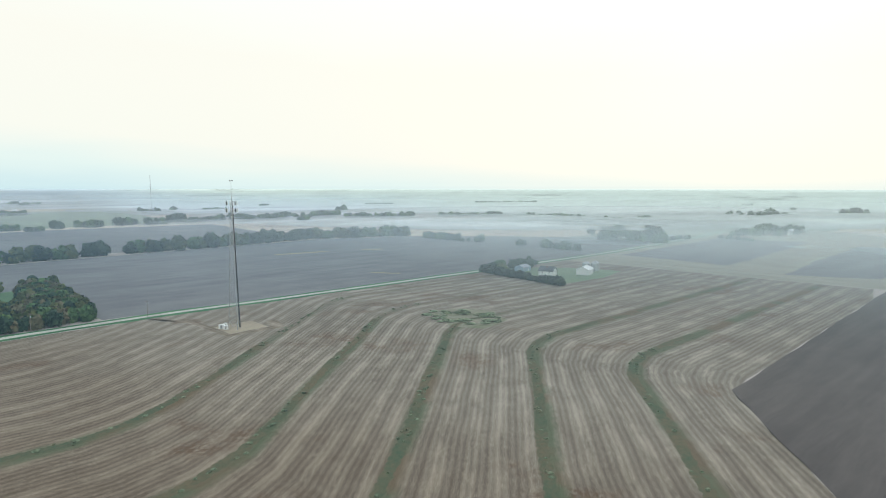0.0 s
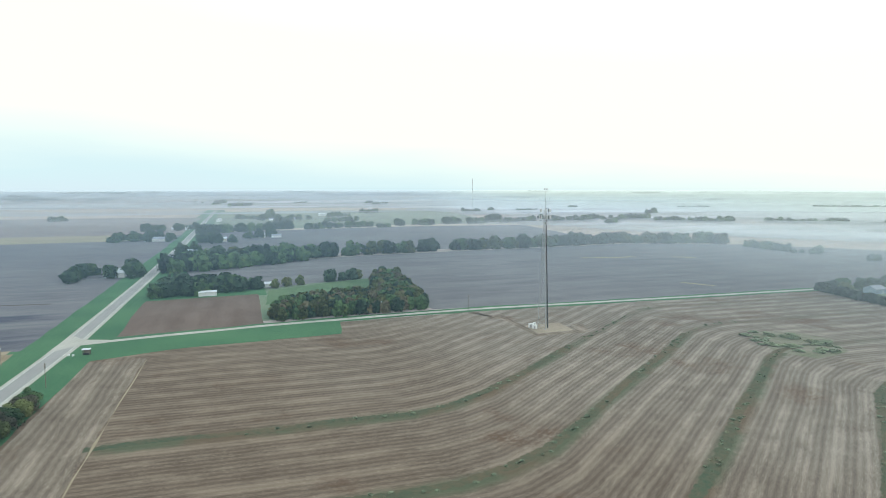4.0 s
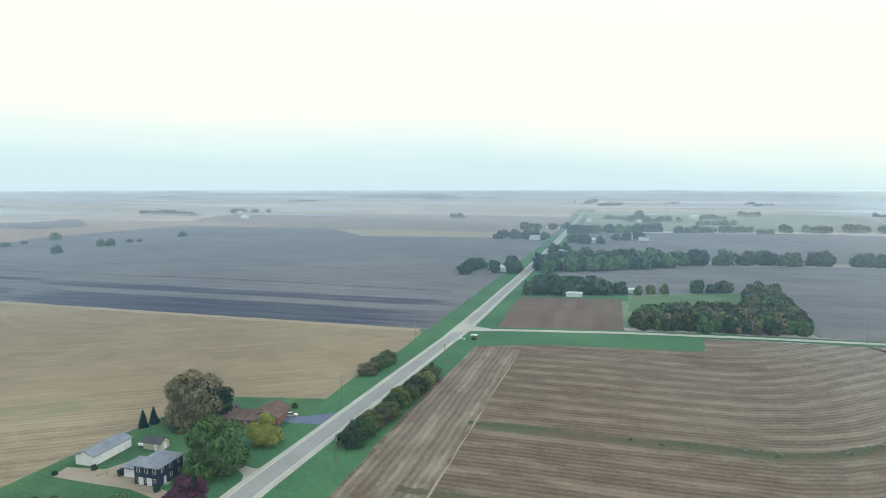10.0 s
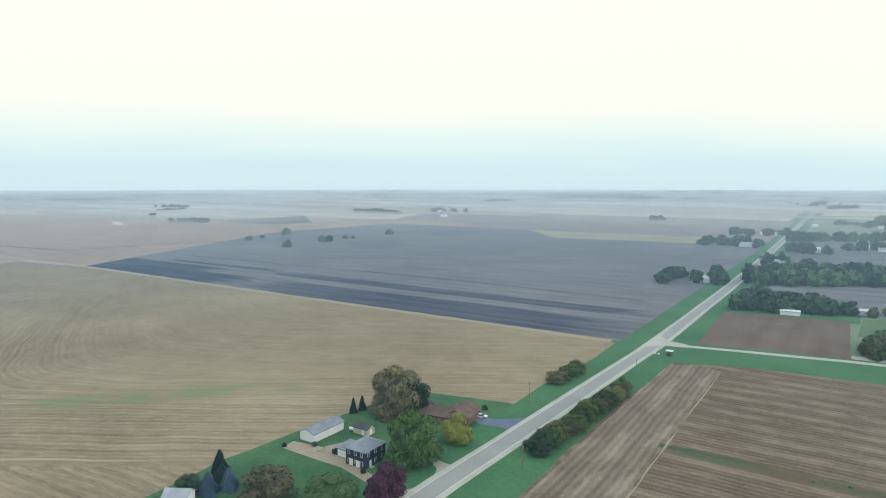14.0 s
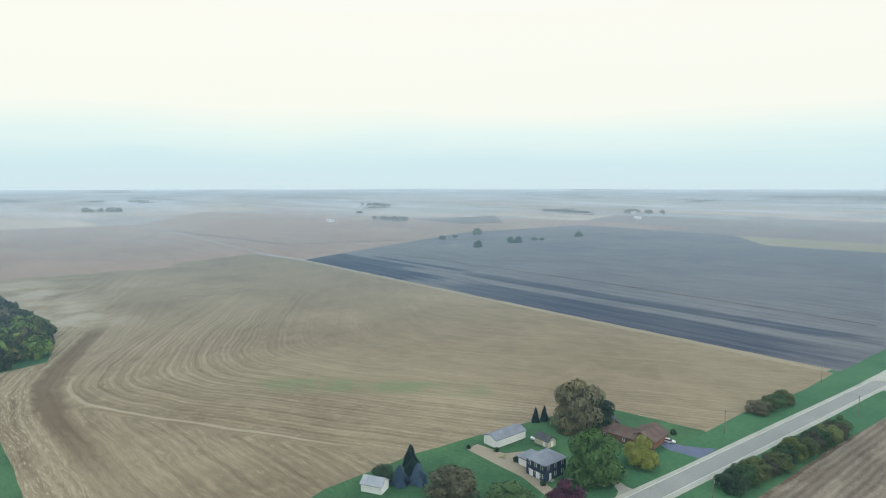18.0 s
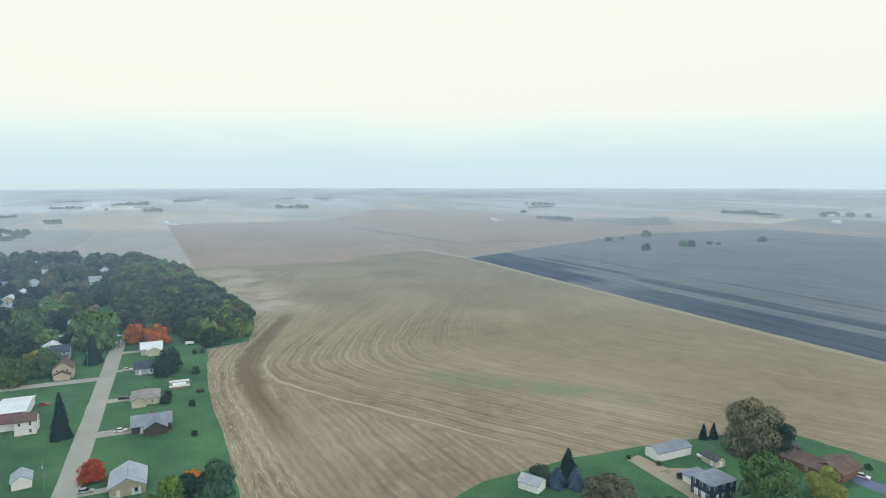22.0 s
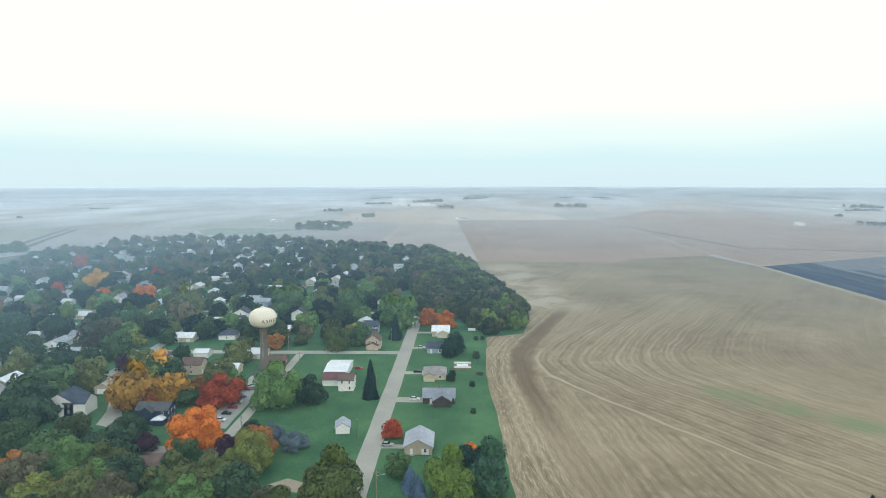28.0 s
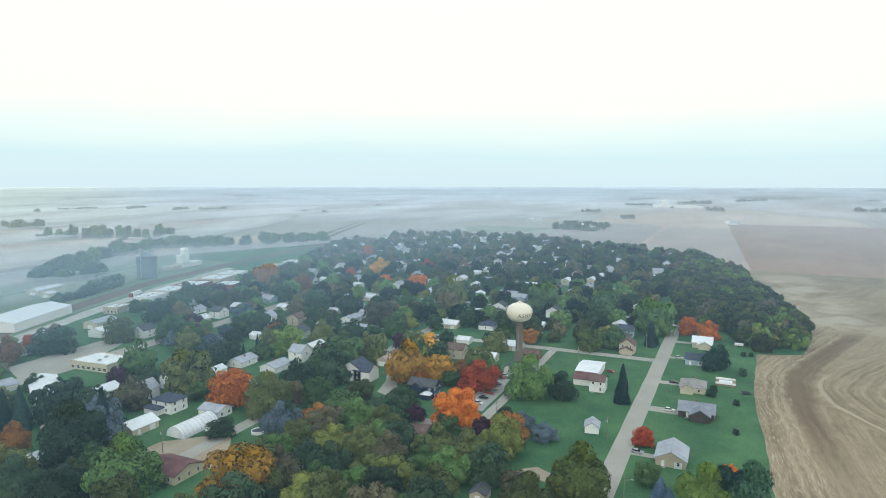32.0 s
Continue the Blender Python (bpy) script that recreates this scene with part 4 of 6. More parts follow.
def house(x, y, turn, w, d, h, rise, wall, roof, label, style="gable_x", wings=(), chimney=True, trim=TRIM, win=2, name="house", category="house", door=True, garage=False):
    """Walls, roof, windows, door and chimney; wings: (x, y, w, d, h, rise, style, roof)."""
    t = thing(name, at(x, y, turn), label, category)
    body = part("wall", gable_walls(w, d, h, rise if "gable" in style else 0.05, style != "gable_y"), wall, t)
    part("roof", hip_roof(w, d, h, rise) if style == "hip" else gable_roof(w, d, h, rise, style == "gable_x"), roof, t)
    for wx, wy, ww, wd, wh, wr, ws, wroof in wings:
        wg = gable_walls(ww, wd, wh, wr if "gable" in ws else 0.05, ws != "gable_y")
        o = part("wing", wg, wall, t)
        o.location = (wx, wy, 0)
        r = part("wing_roof", hip_roof(ww, wd, wh, wr) if ws == "hip" else gable_roof(ww, wd, wh, wr, ws == "gable_x"), wroof, o)
    floors = 2 if h > 4.2 else 1
    for fl in range(floors):
        z = 0.95 + fl * 2.7
        for i in range(win):
            u = (i + 0.5) / win - 0.5
            for s in ("+", "-"):
                k = 1 if s == "+" else -1
                window_on(t, u * w, k * d / 2, z, 1.0, 1.35, "y" + s, trim)
                if fl or i or not door or s == "-":
                    window_on(t, k * w / 2, u * d, z, 1.0, 1.35, "x" + s, trim)
    if door:
        dz = part("door", Geo().box(w / 2 - 0.02, -d / 4 - 0.5, 0.25, w / 2 + 0.07, -d / 4 + 0.5, 2.3), trim, t)
        part("door_step", Geo().box(w / 2, -d / 4 - 0.9, -0.1, w / 2 + 1.2, -d / 4 + 0.9, 0.25, 0.03), STREET, t)
    if garage:
        part("garage_door", Geo().box(w / 2 - 0.02, d / 4 - 1.3, 0.05, w / 2 + 0.06, d / 4 + 1.3, 2.3), trim, t)
    if chimney:
        part("chimney", Geo().box(-w * 0.2, -0.35, h, -w * 0.2 + 0.7, 0.35, h + rise + 0.8, 0.05), BRICK, t)
    return t


def shed(x, y, turn, w, d, h, rise, wall, roof, label, style="gable_x", door_w=2.6, name="shed", category="shed"):
    t = thing(name, at(x, y, turn), label, category)
    part("wall", gable_walls(w, d, h, rise, style != "gable_y"), wall, t)
    part("roof", gable_roof(w, d, h, rise, style != "gable_y", 0.3), roof, t)
    part("door", Geo().box(w / 2 - 0.02, -door_w / 2, 0.05, w / 2 + 0.06, door_w / 2, min(h - 0.3, 2.6)), TRIM, t)
    part("side_door", Geo().box(w * 0.2 - 0.5, -d / 2 - 0.06, 0.05, w * 0.2 + 0.5, -d / 2 + 0.02, 2.1), TRIM, t)
    return t


def flat_building(x, y, turn, w, d, h, wall, label, name="commercial_building", bays=5):
    t = thing(name, at(x, y, turn), label, "building")
    part("wall", Geo().box(-w / 2, -d / 2, -0.3, w / 2, d / 2, h), wall, t)
    part("roof", Geo().box(-w / 2 + 0.3, -d / 2 + 0.3, h, w / 2 - 0.3, d / 2 - 0.3, h + 0.05), R_PALE, t)
    g = Geo()
    for a, b, c, e in ((-w / 2, -d / 2, w / 2, -d / 2 + 0.3), (-w / 2, d / 2 - 0.3, w / 2, d / 2), (-w / 2, -d / 2 + 0.3, -w / 2 + 0.3, d / 2 - 0.3), (w / 2 - 0.3, -d / 2 + 0.3, w / 2, d / 2 - 0.3)):
        g.box(a, b, h, c, e, h + 0.5)
    part("parapet", g, wall, t)
    for i in range(bays):
        window_on(t, w / 2, ((i + 0.5) / bays - 0.5) * d, 0.8, d / bays * 0.6, 1.6, "x+", TRIM)
    for i in range(2):
        part("roof_vent", Geo().box(-w * 0.2 + i * w * 0.35, -1 + i * 2, h + 0.05, -w * 0.2 + i * w * 0.35 + 1.4, 0.4 + i * 2, h + 1.0, 0.08), STEEL, t)
    return t


def car_parts():
    """Side profile pulled across the width, in two pieces, with wheels."""
    body = Geo()
    prof = [(-2.2, 0.32), (2.2, 0.32), (2.28, 0.62), (2.1, 0.82), (1.05, 0.95), (-1.7, 0.98), (-2.2, 0.85)]
    body.hull([(x, -0.88, z) for x, z in prof], [(x, 0.88, z) for x, z in prof])
    cab = Geo()
    up = [(-1.95, 0.96), (1.05, 0.93), (0.35, 1.42), (-1.35, 1.45)]
    ring = lambda s: [(x, s * (0.84 if z < 1.2 else 0.70), z) for x, z in up]
    cab.hull(ring(-1), ring(1))
    roof = Geo().box(-1.3, -0.68, 1.44, 0.32, 0.68, 1.50, 0.03)
    wheel = Geo().tube((0, -0.1, 0), (0, 0.1, 0), 0.33, 0.33, 14)
    rim = Geo().tube((0, -0.11, 0), (0, 0.11, 0), 0.19, 0.19, 10)
    return body, cab, roof, wheel, rim


CAR_GEO = car_parts()
CAR_MESH = {c: (CAR_GEO[0].mesh("body", m), CAR_GEO[2].mesh("roof", m)) for c, m in CARS.items()}
CAR_GLASS, CAR_WHEEL, CAR_RIM = CAR_GEO[1].mesh("windows", GLASS), CAR_GEO[3].mesh("wheel", RUBBER), CAR_GEO[4].mesh("rim", STEEL)


def car(color, x, y, turn, label="", z=0.03):
    t = thing("car", at(x, y, turn, z), label or color + " parked passenger car", "car")
    part("body", CAR_MESH[color][0], None, t)
    part("windows", CAR_GLASS, None, t, "dark car glass")
    part("roof", CAR_MESH[color][1], None, t)
    for wx in (-1.35, 1.38):
        for wy in (-0.82, 0.82):
            wh = part("wheel", CAR_WHEEL, None, t)
            wh.location = (wx, wy, 0.33)
            part("rim", CAR_RIM, None, wh)
    for s in (-1, 1):
        part("headlight", Geo().box(2.2, s * 0.62 - 0.18, 0.6, 2.29, s * 0.62 + 0.18, 0.76), TRIM, t)
    return t


POLE_M = Geo().tube((0, 0, -0.3), (0, 0, 9.5), 0.16, 0.10, 8).mesh("pole", WOOD)
ARM_M = Geo().box(-1.2, -0.06, 8.7, 1.2, 0.06, 8.85).mesh("crossarm", WOOD)
CAN_M = Geo().tube((0.35, 0, 7.2), (0.35, 0, 8.1), 0.22, 0.22, 10).mesh("transformer", STEEL)


def pole(x, y, turn=0, lamp=False):
    t = thing("utility_pole", at(x, y, turn), "weathered wooden utility pole beside the street", "utility pole", "utility poles")
    part("pole", POLE_M, None, t)
    part("crossarm", ARM_M, None, t)
    if lamp:
        part("lamp_arm", Geo().tube((0, 0, 7.6), (2.2, 0, 8.2), 0.05, 0.04, 6), STEEL, t)
        part("lamp_head", Geo().box(2.0, -0.14, 8.1, 2.7, 0.14, 8.28, 0.04), STEEL, t)
    else:
        part("transformer", CAN_M, None, t)
    return t


# ---- town ground ----
patch("town_lawn", [(-70, -110), (-150, -66), (-135, -3), (-296, -7), (-370, -3), (-379, 21), (-431, 31), (-522, 21), (-700, 0), (-870, -58), (-1010, -280), (-900, -560), (-560, -700), (-330, -640), (-150, -430), (-70, -300)], 0.07, GRASS, "dark green town lawns", "lawn")
ribbon("street", line((-120, -55), (-430, -50), 24), 7.4, 0.10, STREET, "pale worn residential street", "street", 0.15)
ribbon("street", line((-333, -52), (-333, -330), 24), 6.6, 0.105, STREET, "pale cross street in town", "street", 0.15)
ribbon("street", line((-150, -110), (-336, -111), 16), 4.6, 0.10, STREET, "narrow pale lane by the lawn", "street", 0.15)
ribbon("street", line((-204, -96), (-192, -300), 20), 6.2, 0.11, STREET, "pale side street under the trees", "street", 0.15)
ribbon("street", line((-100, -195), (-600, -205), 30), 6.4, 0.10, STREET, "pale street between blocks of houses", "street", 0.15)
ribbon("street", line((-110, -335), (-640, -350), 40), 12, 0.10, STREET, "wide pale main street", "street", 0.2)
ribbon("street", line((-440, -60), (-450, -420), 24), 6.4, 0.105, STREET, "pale cross street among trees", "street", 0.15)
ribbon("street", line((-560, -70), (-570, -460), 24), 6.4, 0.105, STREET, "pale far cross street", "street", 0.15)
ribbon("railway_bed", smooth_line([(-120, -400), (-263, -470), (-400, -528), (-539, -560), (-800, -600)], 25), 16, 0.12, F_BROWN, "brown ballast of the railway line", "railway", 0.8)
ribbon("rail_yard", smooth_line([(-150, -390), (-263, -445), (-400, -500), (-520, -535)], 25), 14, 0.09, GRAVEL, "pale gravel yard along the railway", "yard", 1.5)
for off in (-3.2, -1.7, 2.0, 3.5):
    ribbon("rail", [(x, y + off) for x, y in smooth_line([(-120, -400), (-263, -470), (-400, -528), (-539, -560), (-800, -600)], 25)], 0.16, 0.26, DARKSTEEL, "dark steel rail on the ballast", "rail")
for x0, y0, x1, y1 in ((-259, -50, -252.5, -33), (-298, -50, -293, -38), (-345, -50, -341, -37), (-383, -48, -378, -37), (-208, -50, -204.5, -39)):
    patch("driveway", rect(x0, y0, x1, y1), 0.13, STREET, "pale concrete driveway", "driveway", 0.05)
patch("driveway", [(-268, -114), (-222, -114), (-222, -124), (-268, -126)], 0.08, ASPHALT, "grey asphalt car park", "car park", 0.3)
patch("driveway", [(-252, -178), (-240, -172), (-225, -168), (-222, -160), (-226, -158), (-258, -176)], 0.08, STREET, "pale concrete driveway by the white house", "driveway", 0.3)
patch("gravel_yard", [(-128, -214), (-142, -214), (-160, -196), (-136, -176), (-120, -200)], 0.095, DIRT, "bare dirt yard beside the arched shed", "yard", 0.6)
patch("garden_bed", [(-176, -84), (-173, -78), (-168, -62), (-173, -62), (-181, -78)], 0.08, DIRT, "pale sandy garden bed", "garden bed", 0.4)

# ---- houses near the field's edge ----
house(-206, -36, 0, 13, 10, 3.0, 2.6, TAN, R_GREY, "tan ranch house with a pale blue grey gable roof", "gable_x", chimney=False, garage=True)
house(-256, -30, 0, 10, 14, 2.9, 2.6, BROWNW, R_SLATE, "dark ranch house with a slate grey cross gable roof", "gable_y", [(4.5, 1.5, 9, 7.5, 2.9, 2.3, "gable_x", R_SLATE)], win=3)
house(-290, -33, 0, 12, 11, 3.0, 2.4, CREAM, R_TAUPE, "cream ranch house with a brown grey hip roof", "hip", [(5.5, -2.5, 6, 5.5, 3.0, 1.5, "gable_x", R_TAUPE)], chimney=True)
house(-337, -34, 0, 10, 10, 3.2, 2.3, BLUEW, R_BLUE, "small pale blue house with a slate blue roof", "gable_y", chimney=False, garage=True)
house(-377, -32, 0, 13, 11, 3.4, 2.4, CREAM, R_PALE, "cream house with a pale weathered roof", "gable_y", [(7.5, 1.5, 5, 7, 3.2, 1.6, "gable_x", R_PALE)], chimney=False, garage=True)
deck = thing("pool_deck", at(-305, -19), "raised wooden deck with a small covered pool", "deck")
part("platform", Geo().box(-4, -4.5, 0, 4, 4.5, 1.1, 0.05), WOOD, deck)
part("pool_cover", Geo().box(-2.6, -3, 1.1, 2.6, 3, 1.35, 0.2), R_PALE, deck)
for sx in (-4, 4):
    part("railing", Geo().box(sx - 0.05, -4.5, 1.1, sx + 0.05, 4.5, 2.0), TRIM, deck)
shed(-221, -67, 8, 7, 5.4, 2.6, 1.7, WHITE, R_GREY, "small white garden cottage with a grey roof", "gable_x", 1.2, "cottage", "cottage")
house(-271, -74, 0, 8, 7, 5.4, 2.0, WHITE, R_BROWN, "white two storey farmhouse with a dark roof", "gable_y", [(-9, -8, 12, 9, 3.2, 1.6, "gable_y", R_RED), (-25, -8.5, 20, 11, 3.4, 1.2, "gable_y", R_PALE)], chimney=False)
house(-345, -71, 0, 9, 8.5, 5.2, 3.2, TAN, R_BROWN, "tan two storey house with a gabled porch", "gable_x", [(6, 0, 3.5, 6.5, 2.8, 1.5, "gable_x", R_BROWN)])
house(-381, -77, 0, 9, 9, 5.2, 2.6, BLUEW, R_BLUE, "pale blue two storey house", "gable_y", [(6, 0, 3, 8, 2.7, 0.8, "gable_y", R_DARK)], chimney=False)
house(-310, -118, 0, 7, 9, 3.0, 2.0, BRICK, R_BROWN, "small brick pump house below the water tower", "gable_y", chimney=False, win=1, name="pump_house")
shed(-279, -121, 0, 5, 4.2, 3.0, 1.6, WHITE, R_DARK, "small white shed beside the car park", "gable_x", 1.4)
house(-231, -146, 0, 8, 13, 5.4, 2.2, NAVY, R_DARK, "navy blue two storey house with white trimmed windows", "gable_y", [(4.6, -1.5, 3, 5, 5.4, 2.0, "gable_x", R_DARK), (5.0, 3.6, 4, 4, 2.7, 1.0, "hip", R_PALE)], chimney=False, win=3)
house(-240, -189, 0, 11, 12, 5.8, 3.4, WHITE, R_BLUE, "large white house with a dark blue gabled roof", "gable_x", [(1, 6.5, 9, 9, 5.4, 2.8, "gable_y", R_BLUE), (6.5, -2, 3.5, 8, 2.8, 0.9, "gable_y", R_DARK)], win=3)
shed(-265, -186, 0, 8, 7, 3.2, 1.8, TAN, R_TAN, "tan detached garage near trees", "gable_x", 4.5, "garage", "garage")
house(-185, -128, 20, 12, 13, 3.2, 2.4, BLUEW, R_BROWN, "low house with brown shingle roof under trees", "gable_y", [(7, -4, 7, 6, 3.0, 2.0, "gable_x", R_DARK)], chimney=False)
house(-168, -238, 0, 9, 11, 5.4, 2.4, WHITE, R_BLUE, "white two storey house with a blue hip roof", "hip", [(6.0, -2.5, 4, 8, 2.8, 1.2, "hip", R_BLUE)], chimney=False)
house(-172, -216, 0, 8, 11, 2.9, 1.6, WHITE, R_GREY, "low white house with a grey roof", "gable_y", chimney=True)
house(-196, -222, 0, 9, 11, 3.4, 3.0, WHITE, R_GREY, "white house with a grey gabled roof", "gable_x", [(3, 7, 6, 6, 3.0, 2.0, "gable_y", R_GREY)], chimney=False)
shed(-158, -203, 0, 4.5, 4.5, 2.4, 1.2, WHITE, R_GREY, "small white garden shed", "gable_x", 1.4)
house(-175, -168, 15, 12, 8, 3.6, 3.4, CREAM, R_DARK, "cream gabled house with a dark roof", "gable_x", chimney=False)
house(-125, -189, 0, 12, 15, 3.0, 2.0, CREAM, R_RED, "low building with a faded red brown roof", "gable_y", chimney=False, win=3, door=True)
shed(-141, -171, 0, 5, 6, 2.4, 1.5, WHITE, R_GREY, "small white shed with a grey roof", "gable_x", 1.8)
shed(-206, -240, 0, 9, 6, 3.0, 1.6, WHITE, R_DARK, "white outbuilding with a dark roof", "gable_x", 2.4)

quonset = thing("arched_shed", at(-156, -212), "white corrugated arched metal shed", "shed")
arch = [(4.6 * math.cos(a), max(-0.2, 4.4 * math.sin(a))) for a in [i * math.pi / 18 for i in range(19)]]
part("shell", Geo().hull([(-9, y, z) for y, z in arch], [(9, y, z) for y, z in arch]), R_PALE, quonset, smooth=False)
for i in range(9):
    g = Geo()
    g.hull([(-8.2 + i * 2, y * 1.012, z * 1.012) for y, z in arch], [(-8.0 + i * 2, y * 1.012, z * 1.012) for y, z in arch])
    part("rib", g, STEEL, quonset)
part("door", Geo().box(9.0, -1.6, 0, 9.08, 1.6, 3.0), TRIM, quonset)

hoop = thing("round_pool", at(-164, -186), "white above ground round swimming pool", "pool")
part("pool_wall", Geo().lathe([(2.7, 0), (2.7, 1.3), (2.5, 1.3), (2.5, 0.9)], 24), WHITE, hoop)
part("water", Geo().poly([(2.5 * math.cos(i * math.pi / 12), 2.5 * math.sin(i * math.pi / 12), 0.95) for i in range(24)]), R_BLUE, hoop, "dark blue pool water")

# main street and railway side
flat_building(-199, -322, 4, 17, 26, 4.2, CREAM, "low cream commercial building with a white flat roof", bays=7)
shed(-158, -306, 62, 34, 12, 4.0, 1.8, CREAM, R_PALE, "long cream hall with a pale metal roof", "gable_x", 3, "hall", "building")
shed(-248, -468, 24, 62, 30, 6, 2.6, WHITE, R_PALE, "large white metal warehouse by the railway", "gable_x", 5, "warehouse", "warehouse")
shed(-330, -572, 20, 30, 11, 4, 1.6, CREAM, R_PALE, "long cream storage shed in the yard", "gable_x", 4, "storage_shed", "shed")
shed(-318, -548, 20, 10, 8, 3.4, 1.4, CREAM, R_PALE, "small cream storage shed", "gable_x", 3, "storage_shed", "shed")
shed(-246, -384, 10, 14, 10, 4.2, 1.8, WHITE, R_PALE, "white metal workshop by the yard", "gable_x", 4, "workshop", "shed")
shed(-262, -408, 10, 18, 11, 4.0, 1.8, CREAM, R_GREY, "cream workshop with a grey roof", "gable_x", 4, "workshop", "shed")
for i, (bx, by, bw, bd, bh) in enumerate(((-340, -452, 22, 16, 5), (-366, -458, 26, 20, 6), (-396, -462, 26, 22, 6), (-430, -468, 28, 24, 6.5), (-462, -478, 26, 20, 6), (-376, -428, 22, 18, 5), (-410, -434, 24, 20, 6), (-300, -440, 16, 12, 4.5), (-520, -470, 30, 18, 6), (-560, -478, 26, 20, 6))):
    flat_building(bx, by, 14, bw, bd, bh, (WHITE, CREAM, BRICK, TAN)[i % 4], ("white", "cream", "brick", "tan")[i % 4] + " downtown store with a pale flat roof", bays=4)

elev = thing("grain_bin", at(-428, -560), "tall blue grey corrugated steel grain bin", "grain bin")
BIN = mottled("blue_grey_bin_steel", (0.16, 0.21, 0.27), (0.24, 0.30, 0.36), 0.2, 3, 0.5, 0.3)
part("wall", Geo().lathe([(9.4, -0.2)] + [(9.4 + 0.1 * (i % 2), 1.2 * (i // 2) + 0.6 * (i % 2)) for i in range(1, 38)] + [(9.4, 22.5)], 36), BIN, elev)
part("cone_roof", Geo().lathe([(9.7, 22.4), (4, 25.2), (0.9, 26.6), (0.9, 27.4), (0.0, 27.4)], 36), BIN, elev)
part("leg", Geo().tube((10.4, 4, 0), (10.4, 4, 32), 0.5, 0.5, 8), STEEL, elev)
part("spout", Geo().tube((10.4, 4, 31), (0.4, 0, 27), 0.25, 0.25, 8), STEEL, elev)
silo = thing("grain_elevator", at(-505, -590, 14), "white concrete grain elevator with a headhouse", "grain elevator")
part("bins", Geo().lathe([(5, -0.2), (5, 17), (0, 17)], 20), WHITE, silo)
part("bins", Geo().lathe([(4, -0.2), (4, 15), (0, 15)], 20, (9, 0)), WHITE, silo)
part("headhouse", Geo().box(-3.5, -3, 17, 3.5, 3, 22, 0.1), WHITE, silo)
part("annex", Geo().box(-26, -6, -0.2, -6, 6, 5, 0.3), WHITE, silo)
part("annex", Geo().box(14, -5, -0.2, 34, 5, 4.5, 0.3), CREAM, silo)
truck = thing("semi_truck", at(-352, -484, 24), "white semi truck with a box trailer", "truck")
part("trailer", Geo().box(-8, -1.3, 1.1, 6, 1.3, 4.0, 0.06), WHITE, truck)
part("cab", Geo().box(6.4, -1.2, 0.6, 9.2, 1.2, 3.4, 0.25), CARS["red"], truck)
for wx in (-6.5, -5.2, 5.0, 8.2):
    for wy in (-1.15, 1.15):
        part("wheel", Geo().tube((wx, wy - 0.15, 0.52), (wx, wy + 0.15, 0.52), 0.52, 0.52, 12), RUBBER, truck)

# ---- water tower ----
wt = thing("water_tower", at(-302, -123), "cream water tower with a brown column, lettered", "water tower")
part("column", Geo().lathe([(3.3, -0.3), (3.2, 0.5), (2.2, 4.0), (1.9, 8), (1.9, 19.5), (2.3, 21.4), (3.2, 22.6)], 28), COLUMN, wt, "weathered brown steel column", True)
prof = [(0.3, 22.2), (3.0, 22.4), (5.0, 23.1), (6.4, 24.4), (7.1, 26.2), (7.15, 27.4), (6.8, 29.0), (5.8, 30.5), (4.2, 31.6), (2.2, 32.3), (0.0, 32.55)]
part("tank", Geo().lathe(prof, 48), TANK, wt, "cream painted spheroid tank", True)
part("roof_hatch", Geo().lathe([(0.8, 32.2), (0.8, 33.1), (0.6, 33.3), (0, 33.3)], 14), TANK, wt)
for a in (0.5, 2.6, 4.4):
    part("antenna", Geo().tube((1.6 * math.cos(a), 1.6 * math.sin(a), 32.2), (1.6 * math.cos(a), 1.6 * math.sin(a), 34.3), 0.07, 0.05, 6), STEEL, wt)
ladder = Geo()
for s in (-0.25, 0.25):
    ladder.tube((2.0, s, 0.2), (2.0, s, 20), 0.04, 0.04, 5)
for i in range(40):
    ladder.tube((2.0, -0.25, 0.5 + i * 0.48), (2.0, 0.25, 0.5 + i * 0.48), 0.025, 0.025, 4)
part("ladder", ladder, STEEL, wt)


def curved_text(text, radius, z, size, angle0, parent):
    """Letters laid round the tank, each a part of its own."""
    step = size * 0.74 / radius
    for i, ch in enumerate(text):
        cu = bpy.data.curves.new("letter", "FONT")
        cu.body, cu.size, cu.align_x, cu.extrude = ch, size, "CENTER", 0.02
        ob = new("letter_source", cu)
        me = bpy.data.meshes.new_from_object(ob.evaluated_get(bpy.context.evaluated_depsgraph_get()))
        bpy.data.objects.remove(ob)
        a = angle0 + i * step
        me.name = "letter"
        me.materials.append(DARKSTEEL)
        o = part("letter", me, None, parent)
        o.matrix_local = Matrix.Translation((radius * math.cos(a), radius * math.sin(a), z)) @ Matrix.Rotation(a + math.pi / 2, 4, "Z") @ Matrix.Rotation(math.pi / 2, 4, "X")


curved_text("ASHTON", 7.17, 25.6, 2.6, radians(18), wt)

trampoline = thing("trampoline", at(-293, -10.4), "dark round trampoline on the lawn", "trampoline")
part("mat", Geo().lathe([(2.1, 0.82), (2.1, 0.88), (0.0, 0.88)], 24), RUBBER, trampoline)
for i in range(6):
    a = i * math.pi / 3
    part("leg", Geo().tube((2.0 * math.cos(a), 2.0 * math.sin(a), 0), (2.0 * math.cos(a), 2.0 * math.sin(a), 0.85), 0.05, 0.05, 6), STEEL, trampoline)
trailer = thing("utility_trailer", at(-385, -12, 90), "small white trailer parked by the woods", "trailer")
part("box", Geo().box(-2.4, -1.0, 0.6, 2.4, 1.0, 1.9, 0.08), WHITE, trailer)
